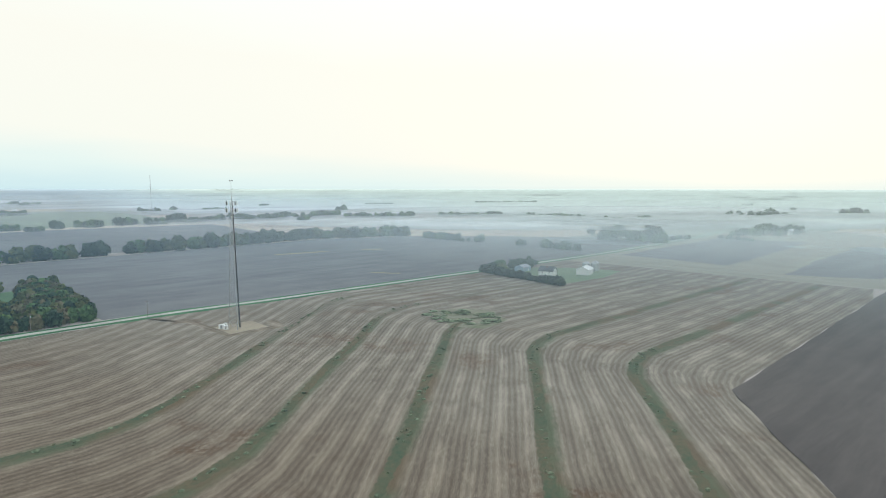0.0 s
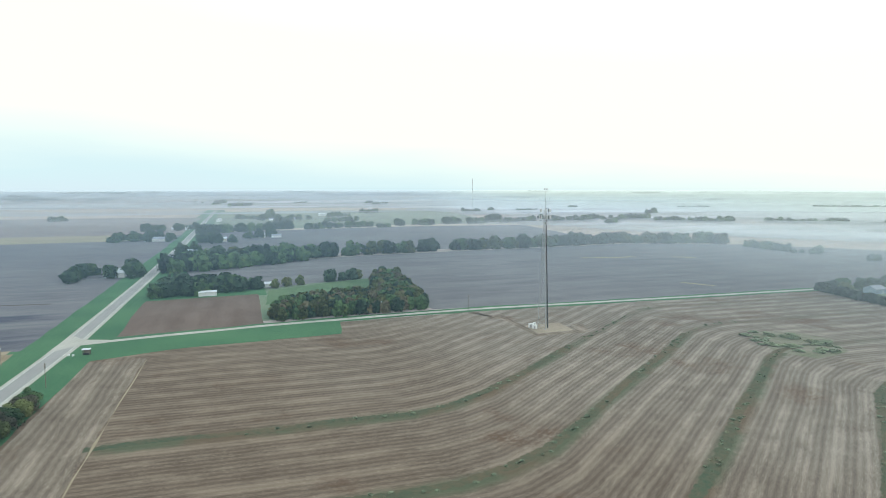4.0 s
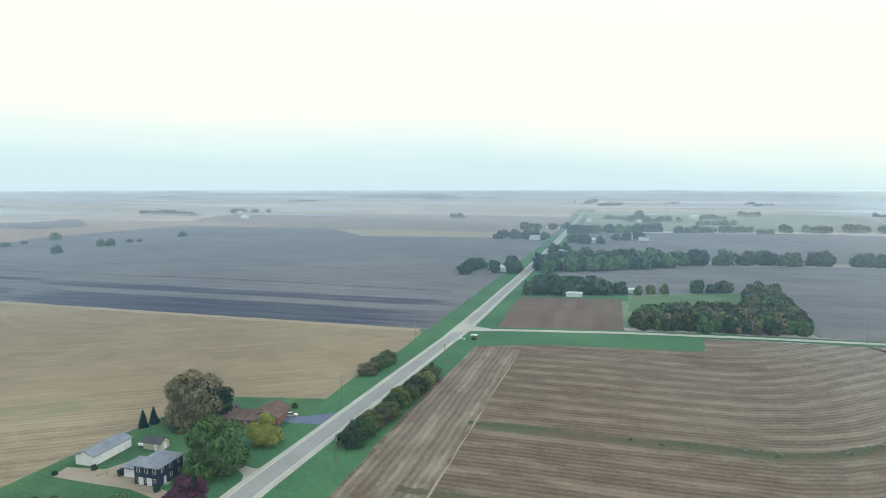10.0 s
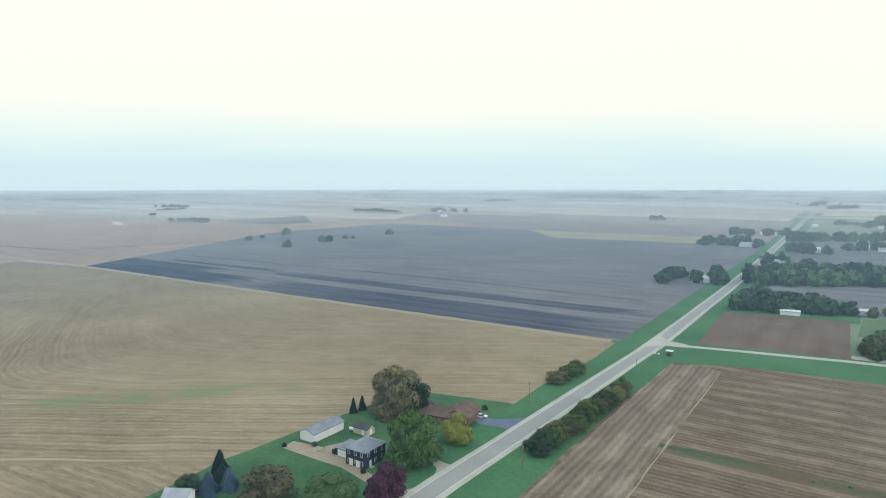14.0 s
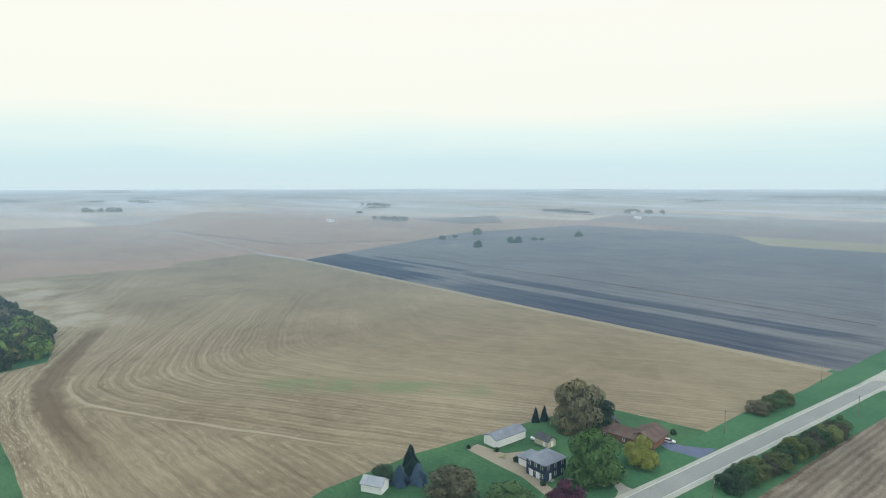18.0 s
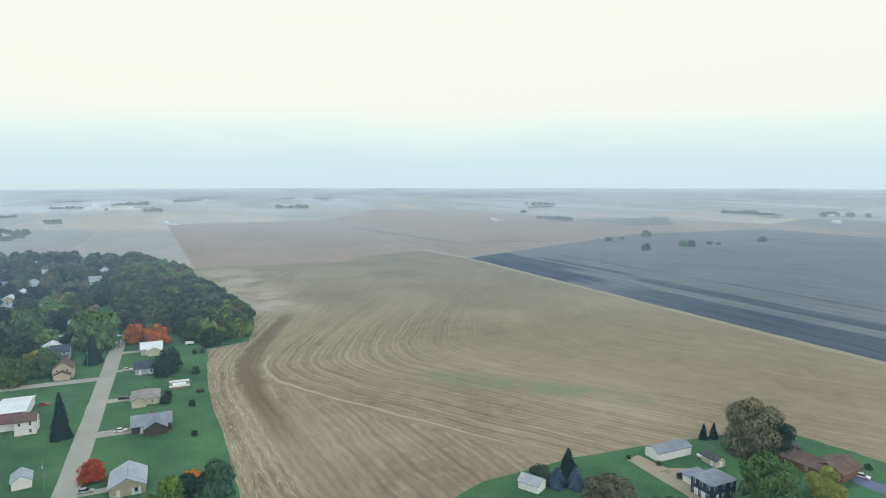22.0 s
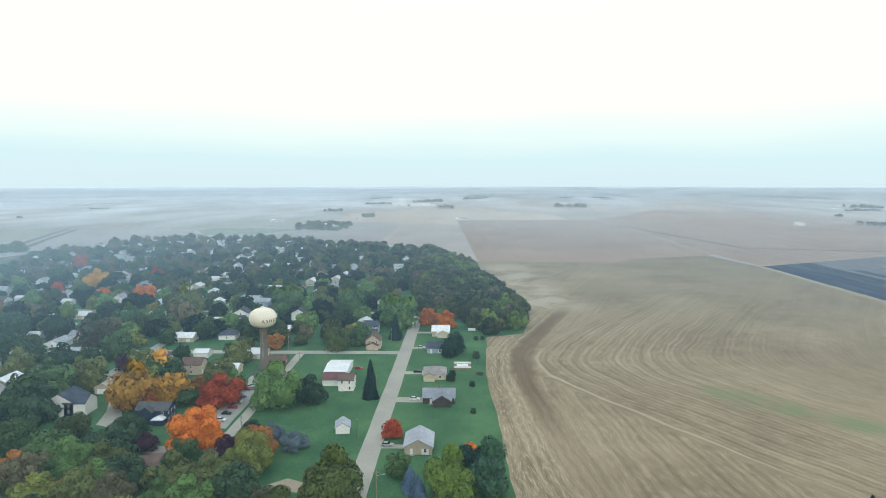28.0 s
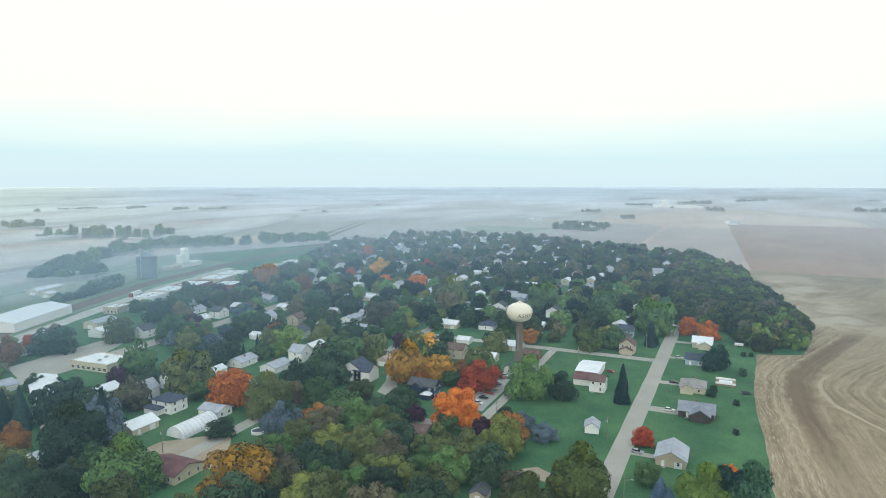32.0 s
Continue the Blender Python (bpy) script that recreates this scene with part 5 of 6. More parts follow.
for s in (-1.05, 1.05):
    part("wheel", Geo().tube((-0.3, s - 0.1, 0.35), (-0.3, s + 0.1, 0.35), 0.35, 0.35, 12), RUBBER, trailer)
part("drawbar", Geo().box(2.4, -0.06, 0.5, 3.8, 0.06, 0.62), STEEL, trailer)

# ---- cars and poles ----
car("white", -256, -41, 90, "white hatchback on the concrete driveway")
car("black", -296, -42, 90, "dark pickup sized car by the cream house")
car("white", -343, -43, 90, "white sedan on the driveway")
car("red", -301, -73, 80, "red car parked by the farmhouse")
car("white", -230, -119, 80, "white car in the small car park")
for i, (c, px_, py_) in enumerate((("black", -237, -119), ("red", -244, -119), ("silver", -251, -119.5), ("blue", -258, -120), ("red", -268, -121), ("white", -272, -121))):
    car(c, px_, py_, 85)
car("white", -248, -173, 30, "white car beside the big white house")
car("white", -198, -121, 10, "white car on the side street")
car("silver", -207, -48, 85, "silver car in a short driveway")
for px_, py_, tn, lm in ((-214, -60, 0, False), (-310, -92, 0, False), (-358, -62, 0, False), (-168, -47, 90, True), (-262, -59, 0, True), (-300, -104, 90, False), (-212, -104, 0, False), (-135, -205, 0, False), (-205, -180, 0, True), (-338, -120, 90, False)):
    pole(px_, py_, tn, lm)

# ---- trees of the near town ----
tree("orange", -204, -119, 13.4, 16.4)
tree("red", -249, -126, 13.1, 17.2)
tree("gold", -252, -148, 12.0, 13.8)
tree("green", -248, -140, 6.8, 9.9)
tree("red", -248, -158, 11.2, 12.3)
tree("gold", -243, -161, 18.8, 19.3)
tree("gold", -292, -173, 12.2, 14.3)
tree("maroon", -201, -136, 6.6, 8.6)
tree("maroon", -199, -105, 8.1, 6.9)
tree("green", -208, -145, 9.8, 11.6)
tree("olive", -212, -169, 9.0, 10.7)
tree("leaf", -176, -148, 15.3, 15.4)
tree("rust", -177, -167, 10.0, 13.7)
tree("rust", -201, -172, 4.8, 10.2)
tree("olive", -176, -136, 13.5, 15.4)
tree("rust", -166, -145, 6.5, 9.5)
tree("leaf", -164, -132, 11.1, 15.3)
tree("olive", -168, -110, 13.6, 15.6)
tree("lime", -159, -108, 7.8, 7.5)
tree("olive", -168, -98, 13.7, 14.7)
tree("green", -228, -202, 15.5, 18.3)
tree("leaf", -248, -101, 19.1, 18.3)
tree("dark", -252, -87, 12.3, 11.9)
tree("conifer", -258, -61, 18.3, 7.6)
tree("gold2", -165, -60, 21.0, 16.8)
tree("red", -215, -47, 6.5, 6.9)
tree("green", -184, -42, 11.0, 7.1)
tree("spruce", -174, -37, 8.2, 6.4)
tree("spruce", -167, -34, 8.7, 6.6)
tree("lime", -172, -24, 18.4, 14.8)
tree("orange", -197, -17, 7.8, 5.0)
tree("pine", -174, -13, 16.5, 12.0)
tree("pine", -178, -17, 13.0, 10.0)
tree("leaf", -397, -61, 21.0, 21.0)
tree("orange", -403, -42, 11.9, 10.8)
tree("orange", -395, -29, 12.4, 11.3)
tree("conifer", -364, -60, 16.2, 9.1)
tree("green", -351, -80, 14.4, 12.8)
tree("gold2", -339, -92, 13.9, 12.4)
tree("pine", -325, -26, 12.0, 8.0)
tree("pine", -332, -22, 12.0, 8.0)
tree("dark", -283, -25, 6.3, 3.9)
tree("green", -430, -99, 21.0, 18.4)
tree("olive", -443, -123, 18.4, 18.9)
tree("green", -436, -147, 21.0, 21.0)
tree("gray", -210, -92, 7.3, 8.5)
tree("gray", -204, -82, 6.5, 9.2)
tree("dark", -213, -100, 6.9, 8.6)
tree("dark", -119, -230, 21.0, 19.8)
tree("conifer", -137, -239, 19.4, 9.2)
tree("conifer", -127, -273, 18.8, 8.0)
tree("conifer", -124, -279, 17.7, 7.1)
tree("dark", -154, -297, 7.3, 6.6)
tree("dark", -168, -300, 6.1, 5.9)
tree("dark", -166, -308, 6.5, 5.4)
tree("leaf", -108, -191, 19.4, 18.3)
tree("rust", -113, -255, 12.3, 10.6)
tree("brown", -162, -254, 14.0, 12.7)
tree("leaf", -197, -292, 17.1, 15.7)
tree("olive", -187, -247, 19.3, 20.7)
tree("orange", -185, -219, 14.5, 16.9)
tree("dark", -155, -197, 6.5, 9.1)
tree("gold", -122, -156, 15.7, 20.7)
tree("dark", -92, -219, 13.7, 14.7)
tree("dark", -97, -204, 11.9, 13.7)
tree("olive", -182, -196, 18.9, 17.1)
tree("green", -196, -180, 15.8, 12.7)
tree("dark", -227, -196, 19.1, 17.0)
tree("dark", -207, -373, 13.7, 20.1)
tree("red", -210, -402, 8.0, 6.1)
tree("rust", -182, -375, 16.4, 12.8)
tree("olive", -239, -360, 19.3, 14.5)
tree("green", -254, -330, 15.5, 19.0)
tree("maroon", -285, -346, 9.4, 11.4)
tree("dark", -287, -384, 18.1, 15.0)
tree("green", -307, -384, 19.7, 16.4)
tree("maroon", -363, -400, 15.8, 13.9)
tree("lime", -416, -299, 14.7, 12.2)
tree("red", -677, -448, 18.2, 14.8)
tree("orange", -478, -309, 11.7, 11.5)
tree("orange", -481, -276, 13.4, 15.4)
tree("red", -597, -323, 11.6, 12.5)
tree("gold", -543, -351, 16.3, 21.0)
tree("red", -523, -375, 12.7, 8.8)
tree("rust", -423, -362, 16.0, 15.9)
tree("rust", -429, -407, 21.0, 21.0)
tree("lime", -269, -255, 12.5, 16.6)
tree("brown", -346, -237, 15.5, 19.3)
tree("green", -376, -234, 20.9, 17.3)
tree("olive", -429, -219, 21.0, 21.0)
tree("dark", -361, -301, 16.3, 19.0)
tree("dark", -363, -272, 16.1, 16.6)
tree("green", -301, -249, 13.6, 16.0)
tree("dark", -296, -227, 13.1, 15.4)
tree("green", -387, -219, 13.9, 16.6)
tree("dark", -402, -261, 15.0, 15.9)
tree("green", -255, -206, 14.2, 18.1)
tree("dark", -209, -201, 14.9, 15.7)
tree("olive", -270, -197, 15.0, 14.0)
tree("green", -318, -210, 15.5, 14.2)

for i, (x, y) in enumerate([(-122 - 12 * (k % 5) + (k * 7 % 5) - 2, -100 - 12 * (k // 5) + (k * 5 % 7) - 3) for k in range(30)]):
    tree(("green", "dark", "olive", "leaf", "olive", "brown", "dark", "gold2")[i % 8], x, y, 10 + (i * 3 % 4), 11 + (i * 5 % 4))

patch("town_yard", [(-176, -366), (-240, -372), (-252, -362), (-205, -338), (-186, -338), (-168, -318), (-160, -322)], 0.085, STREET, "pale parking lot by the main street", "car park", 0.4)
patch("rail_yard_ground", [(-190, -420), (-300, -470), (-560, -560), (-560, -640), (-360, -620), (-250, -540)], 0.078, PASTURE, "pale grassy ground beside the railway", "yard", 2.0)
woods("rail_trees", along([(-300, -512), (-345, -530), (-392, -552)], 7, 9, 10, 3, 31, 0.0), "dark trees beside the railway yard", ("dark", "green"), 300)
# ---- the rest of the town ----
TEMPLATES = [
    house(-420, -175, 0, 9, 10, 5.2, 2.8, WHITE, R_DARK, "white two storey frame house with a dark roof", "gable_x", win=1, wings=[(5.5, 0, 3, 8, 2.7, 0.9, "gable_y", R_DARK)]),
    house(-420, -235, 0, 10, 13, 3.0, 2.0, WHITE, R_GREY, "low white ranch house with a grey roof", "gable_y", win=1),
    house(-470, -175, 0, 9, 11, 3.2, 2.4, BLUEW, R_GREY, "pale blue cottage with a grey roof", "gable_y", win=1, wings=[(5, 2, 4, 5, 2.8, 1.4, "gable_x", R_GREY)]),
    house(-470, -235, 0, 10, 9, 5.4, 2.6, TAN, R_BROWN, "tan two storey house with a brown roof", "gable_x", win=1),
    house(-420, -290, 0, 9, 12, 3.0, 2.2, CREAM, R_PALE, "cream bungalow with a pale roof", "gable_y", win=1, chimney=False, garage=True),
    house(-470, -290, 0, 9, 9, 5.6, 3.2, WHITE, R_GREY, "white gabled two storey house", "gable_x", win=1, wings=[(-1, 5.5, 6, 5, 3.0, 1.6, "gable_y", R_GREY)]),
    house(-520, -175, 0, 11, 10, 3.2, 2.6, WHITE, R_BLUE, "white house with a blue grey roof", "hip", win=1),
    shed(-520, -235, 0, 8, 7, 2.8, 1.6, WHITE, R_PALE, "white detached garage with a pale roof", "gable_x", 4.2, "garage", "garage"),
    shed(-520, -290, 0, 6, 5, 2.5, 1.4, TAN, R_DARK, "small tan backyard shed", "gable_x", 1.6),
]
TOWN = [(-95, -130), (-95, -300), (-150, -400), (-300, -425), (-560, -470), (-760, -560), (-960, -520), (-990, -290), (-850, -75), (-440, -68), (-150, -68)]
taken = [(o.location.x, o.location.y, 9 if o.get("category") in ("tree", "shed", "cottage") else 13) for o in scene.objects if o.parent is None and o.get("category") in ("tree", "house", "building", "shed", "garage", "water tower", "pool", "grain bin", "warehouse", "cottage") and o.location.x < -90 and o.location.y < 0]
OPEN = [rect(-266, -172, -196, -112), rect(-330, -106, -205, -50), rect(-345, -118, -215, -106), rect(-205, -90, -165, -60), rect(-240, -375, -165, -288), rect(-300, -430, -225, -360), rect(-160, -215, -118, -168)]
for o in list(scene.objects):
    if o.parent is None and o.get("category") in ("house", "building", "garage") and o.location.x < -90 and o.location.y < 0:
        away = math.hypot(o.location.x, o.location.y - 30)
        for far_, wide_ in ((12, 11), (24, 10)):
            taken.append((o.location.x - far_ * o.location.x / away, o.location.y - far_ * (o.location.y - 30) / away, wide_))
ROADS_X, ROADS_Y = (-204, -333, -445, -565), (-203, -343, -110)


def free(x, y, r):
    if not inside(x, y, TOWN) or any(inside(x, y, o) for o in OPEN):
        return False
    if any(abs(x - rx) < r * 0.5 + 3 for rx in ROADS_X) or any(abs(y - ry) < r * 0.5 + 3 for ry in ROADS_Y):
        return False
    return all((x - a) ** 2 + (y - b) ** 2 > (0.55 * (r + c)) ** 2 for a, b, c in taken)


town_rng = random.Random(21)
for gx in range(-970, -95, 21):
    for gy in range(-560, -60, 25):
        x, y = gx + town_rng.uniform(-5, 5), gy + town_rng.uniform(-5, 5)
        if town_rng.random() < 0.8 and free(x, y, 12) and not inside(x, y, rect(-205, -172, -100, -90)):
            tpl = TEMPLATES[town_rng.choice((0, 0, 1, 1, 2, 3, 4, 4, 5, 5, 6, 7, 7, 8))]
            copy_thing(tpl, at(x, y, town_rng.choice((0, 90, 180, 270)) + town_rng.uniform(-3, 3)))
            taken.append((x, y, 11))
            away = math.hypot(x, y - 30)
            taken.append((x - 11 * x / away, y - 11 * (y - 30) / away, 10))
            taken.append((x - 22 * x / away, y - 22 * (y - 30) / away, 5))
NEARK = ("green",) * 6 + ("dark",) * 6 + ("leaf",) * 3 + ("olive",) * 4 + ("olive",) * 3 + ("gold2", "gold2", "lime", "brown", "rust", "maroon", "conifer", "gray")
far_spots, mid_spots, grown = [], [], 0
rng = random.Random(33)
for i in range(6000):
    x, y = town_rng.uniform(-985, -95), town_rng.uniform(-560, -66)
    d = town_rng.uniform(7.5, 15)
    if not free(x, y, d * 0.62):
        continue
    taken.append((x, y, d * 0.62))
    h = d * town_rng.uniform(0.8, 1.1)
    if x > -350 and y > -330 and grown < 165:
        k = town_rng.choice(NEARK)
        tree(k, x, y, h * (1.2 if k == "conifer" else 1), d * (0.45 if k == "conifer" else 1))
        grown += 1
    elif x > -560:
        mid_spots.append((x, y, h, d))
    else:
        far_spots.append((x, y, h, d))
woods("town_trees", mid_spots, "mixed autumn trees among the houses of town", ("green", "dark", "olive", "green", "brown", "leaf", "gold2", "olive", "dark"), 800, seed=8)
woods("town_trees", far_spots, "mixed autumn trees among the far houses of town", ("green", "dark", "dark", "olive", "green", "brown"), 320, seed=9)


# ---- roadside homestead ----
HEAD = headland_mat()
patch("headland", [(-76, -190), (-52, -190), (-50, 296), (-60, 301), (-74, 296)], 0.075, HEAD, "stubble headland along the county road")
ribbon("wheel_track", smooth_line([(-51, -180), (-50, 100), (-49.5, 294)], 12), 0.6, 0.11, F_TAN, "thin pale wheel track at the headland edge", "track", 0.35)
patch("homestead_lawn", [(-163, 68), (-166, 104), (-157, 192), (-113, 202), (-108, 200), (-108, 40), (-150, 40)], 0.09, GRASS, "mown green homestead lawn", "lawn")
patch("dirt_drive", [(-102, 116), (-118, 118), (-130, 121), (-157, 121), (-158, 127), (-146, 129), (-142, 138), (-134, 138), (-133, 126), (-118, 122.5), (-102, 121)], 0.12, DIRT, "bare dirt drive and yard", "drive", 0.25)
patch("concrete_drive", [(-95, 115), (-103, 117), (-106, 119.5), (-102.5, 124), (-102.5, 132), (-105, 137), (-111, 141), (-110, 143), (-105, 141.5), (-101, 142), (-99.5, 149), (-95, 150)], 0.125, STREET, "pale concrete drive apron", "drive", 0.1)
ribbon("garden_path", line((-109, 137), (-121, 131), 6), 1.0, 0.13, STREET, "narrow pale garden path", "path")
patch("ranch_drive", [(-101, 178), (-112, 176), (-117, 178), (-117, 183), (-110, 183), (-101, 190)], 0.125, mottled("blue_black_asphalt", (0.10, 0.12, 0.20), (0.15, 0.17, 0.26), 0.1, 1, 0.8, world_space=True), "dark bluish asphalt driveway", "drive", 0.1)
navy = house(-127, 129, 0, 8, 10, 5.6, 1.7, NAVY, R_SLATE, "navy two storey house with white trimmed windows", "hip", [(-7.5, 1.5, 7, 7, 2.9, 0.9, "hip", R_SLATE)], chimney=False, win=3)
part("garage_door", Geo().box(-10.3, -2.06, 0.05, -6.2, -1.98, 2.3), TRIM, navy, "white double garage door")
for sx in (-2.6, 0.2):
    part("ground_panel", Geo().box(sx, -5.09, 0.2, sx + 1.6, -5.02, 2.35), TRIM, navy, "white panelled ground floor window")
shed(-154, 137, 90, 15, 6.5, 3.0, 1.4, WHITE, R_SLATE, "long white shed with a dark metal roof", "gable_x", 2.4)
shed(-142.5, 146, 0, 6.5, 4, 2.4, 1.3, CREAM, R_DARK, "small cream garden shed with a dark roof", "gable_x", 1.2)
house(-129, 172, 8, 15, 9, 2.9, 2.0, BRICK, R_BROWN, "low brick ranch house with a brown roof", "gable_x", [(9, 4, 10, 12, 2.9, 2.2, "gable_y", R_BROWN), (-8, 4, 7, 8, 2.9, 1.6, "gable_y", R_DARK)], win=2)
car("white", -115, 182, 20, "white car on the dark driveway")
slide = thing("playground_slide", at(-144, 126, 30), "small yellow plastic slide on the grass", "slide")
part("chute", Geo().hull([(-1.3, -0.3, 0.1), (-1.3, 0.3, 0.1), (-1.3, 0.3, 0.2), (-1.3, -0.3, 0.2)], [(1.2, -0.3, 1.4), (1.2, 0.3, 1.4), (1.2, 0.3, 1.5), (1.2, -0.3, 1.5)]), LEAF["lime"], slide)
for s in (-0.3, 0.3):
    part("leg", Geo().tube((1.2, s, 0), (1.2, s, 1.5), 0.05, 0.05, 6), STEEL, slide)
boat = thing("propane_tank", at(-147, 145, 0), "white propane tank on short legs", "tank")
part("tank", Geo().tube((-1.4, 0, 0.9), (1.4, 0, 0.9), 0.5, 0.5, 14), WHITE, boat)
for s in (-0.9, 0.9):
    part("leg", Geo().box(s - 0.1, -0.35, 0, s + 0.1, 0.35, 0.6), STEEL, boat)
shed(-153, 80, 30, 7, 5, 2.6, 1.6, WHITE, R_GREY, "small white shed beside the spruces", "gable_x", 1.4)
tree("brown", -144, 167, 20.2, 17)
tree("dark", -139, 171, 17, 13)
tree("leaf", -114, 137, 17.7, 14.8)
tree("gold2", -111, 158, 11.6, 9.6)
tree("conifer", -159, 159, 6.3, 3.4)
tree("conifer", -158, 163, 6.2, 3.5)
tree("maroon", -106, 113, 10.8, 10.0)
tree("conifer", -159, 98, 7.6, 6.0)
tree("spruce", -148, 93, 6.6, 6.5)
tree("spruce", -151, 88, 6.4, 6.5)
tree("conifer", -154, 95, 5.5, 6)
tree("brown", -135, 96, 8, 13)
tree("green", -119, 105, 7, 13)
tree("dark", -156, 85, 5, 6.2)
tree("dark", -126, 111, 3, 4)
for i in range(13):
    kind = ("dark", "green", "olive", "brown", "olive", "green", "gold2", "olive", "brown", "green", "olive", "brown", "green")[i]
    tree(kind, -83 + 0.38 * i + rng.uniform(-1, 1), 165 + 6.2 * i, rng.uniform(5.5, 7.5), rng.uniform(6.8, 8.6))
for kind, x, y, h, d in (("brown", -108, 236, 5.2, 7.5), ("olive", -107.5, 243, 5.6, 8), ("green", -107, 250, 5.4, 7.5), ("olive", -106, 256, 6.0, 7.5)):
    tree(kind, x, y, h, d)
for x, y, r in ((-362, -10, 1.3), (-363, -6, 1.2), (-323, -11, 1.9), (-275, -14.5, 1.3), (-240, -15, 1.1), (-290, -24, 1.6), (-139, 127.5, 0.9), (-149, 128, 0.8), (-157, 122, 0.7), (-122, 122, 0.8), (-140, 133, 0.8), (-118, 190, 1.0)):
    b = thing("bush", at(x, y), "small rounded dark green garden bush", "bush")
    part("foliage", np_mesh("foliage", *[a for a in crown_data(51, count=260)], LEAF["dark"]), None, b).scale = (r * 2, r * 2, r * 1.9)
for x, y in ((-112, 140), (-82, 150), (-80, 262), (-106, 205), (-107, 300)):
    pole(x, y, 90, x == -112)

stand = thing("roadside_stand", at(-77, 311), "small dark roadside stand with a pale roof", "stand")
part("back_wall", Geo().box(-1.4, 1.1, 0, 1.4, 1.25, 2.4), WOOD, stand)
for sx in (-1.4, 1.3):
    for sy in (-1.2, 1.05):
        part("post", Geo().box(sx, sy, 0, sx + 0.14, sy + 0.14, 2.5), WOOD, stand)
part("roof", Geo().box(-1.8, -1.6, 2.5, 1.8, 1.6, 2.65, 0.03), R_PALE, stand)
part("counter", Geo().box(-1.2, -1.2, 0, 1.2, -0.6, 0.95), DARKSTEEL, stand)
for i, x in enumerate((-82, -84)):
    bx = thing("beehive_box", at(x, 309 + i), "small white box on the grass", "box")
    part("box", Geo().box(-0.4, -0.4, 0, 0.4, 0.4, 0.8, 0.04), WHITE, bx)
    part("lid", Geo().box(-0.45, -0.45, 0.8, 0.45, 0.45, 0.9), R_PALE, bx)

# ---- cell tower ----
patch("tower_track", [(118, 360), (124, 360), (134, 322), (134, 282), (166, 282), (172, 300), (166, 302), (161, 288), (139, 288), (139, 324)], 0.09, HEAD, "dark track round the tower compound", "track", 0.5)
patch("tower_compound", [(138, 286), (160, 288), (161, 308), (139, 306)], 0.11, DIRT, "bare pad of the tower compound", "yard", 0.3)
tw = thing("cell_tower", at(146, 296, 20), "tall lattice cell tower with antennas on top", "tower")
H_T = 64.0
leg_at = lambda i, z: (lambda r, a: (r * math.cos(a), r * math.sin(a), z))(3.3 - 2.65 * z / H_T, i * 2 * math.pi / 3)
for i in range(3):
    part("leg", Geo().tube(leg_at(i, -0.3), leg_at(i, H_T), 0.16, 0.09, 8), DARKSTEEL if i == 0 else STEEL, tw)
levels = [H_T * (1 - (1 - i / 22) ** 1.15) for i in range(23)]
for i in range(3):
    g = Geo()
    for z0, z1 in zip(levels, levels[1:]):
        a, b = leg_at(i, z0), leg_at((i + 1) % 3, z0)
        c, d = leg_at(i, z1), leg_at((i + 1) % 3, z1)
        g.tube(a, d, 0.045, 0.045, 5, False).tube(b, c, 0.045, 0.045, 5, False).tube(a, b, 0.045, 0.045, 5, False)
    part("bracing", g, STEEL, tw)
g = Geo()
for k in range(9):
    x0, y0, _ = leg_at(0, 0)
    x1, y1, _ = leg_at(0, H_T)
    o = -0.5 + k * 0.12
    g.tube((x0 - 0.2, y0 + o, 0.2), (x1 - 0.2, y1 + o * 0.5, H_T - 1), 0.05, 0.05, 5, False)
part("cable_run", g, DARKSTEEL, tw, "black bundle of feeder cables")
for zz, rr, n in ((60.5, 2.6, 3), (64.0, 2.4, 3)):
    for i in range(n):
        a = i * 2 * math.pi / 3 + 0.5
        bx, by = rr * math.cos(a), rr * math.sin(a)
        arm = part("antenna_mount", Geo().tube((0, 0, zz), (bx, by, zz), 0.06, 0.06, 6).tube((bx - 1.6 * math.sin(a), by + 1.6 * math.cos(a), zz), (bx + 1.6 * math.sin(a), by - 1.6 * math.cos(a), zz), 0.06, 0.06, 6), STEEL, tw)
        for s in (-1.4, 0, 1.4):
            part("panel_antenna", Geo().box(bx - s * math.sin(a) - 0.16, by + s * math.cos(a) - 0.16, zz - 1.0, bx - s * math.sin(a) + 0.16, by + s * math.cos(a) + 0.16, zz + 1.0, 0.03), TRIM if s else DARKSTEEL, arm)
part("mast", Geo().tube((0, 0, H_T), (0, 0, 75.5), 0.11, 0.06, 8), STEEL, tw)
part("mast_head", Geo().box(-1.0, -0.06, 75.2, 1.0, 0.06, 75.4).box(-1.1, -0.2, 75.0, -0.7, 0.2, 75.7).box(0.7, -0.2, 75.0, 1.1, 0.2, 75.7), STEEL, tw)
part("dish", Geo().tube((0.8, 0.6, 57.0), (1.25, 0.95, 57.0), 0.75, 0.75, 16), TRIM, tw)
for x, y, w in ((141, 301, 2.6), (141.5, 297.5, 2.0), (144, 303, 1.4)):
    c = thing("equipment_cabinet", at(x, y), "pale grey metal equipment cabinet on the pad", "cabinet")
    part("body", Geo().box(-w / 2, -0.8, 0.1, w / 2, 0.8, 2.2, 0.06), TRIM, c)
    part("door", Geo().box(-w / 2 + 0.15, -0.84, 0.3, -0.05, -0.79, 2.0), STEEL, c)
    part("plinth", Geo().box(-w / 2 - 0.2, -1.0, 0, w / 2 + 0.2, 1.0, 0.14), STREET, c)
for x, y in ((125, 358), (70, 361)):
    pole(x, y, 0, False)

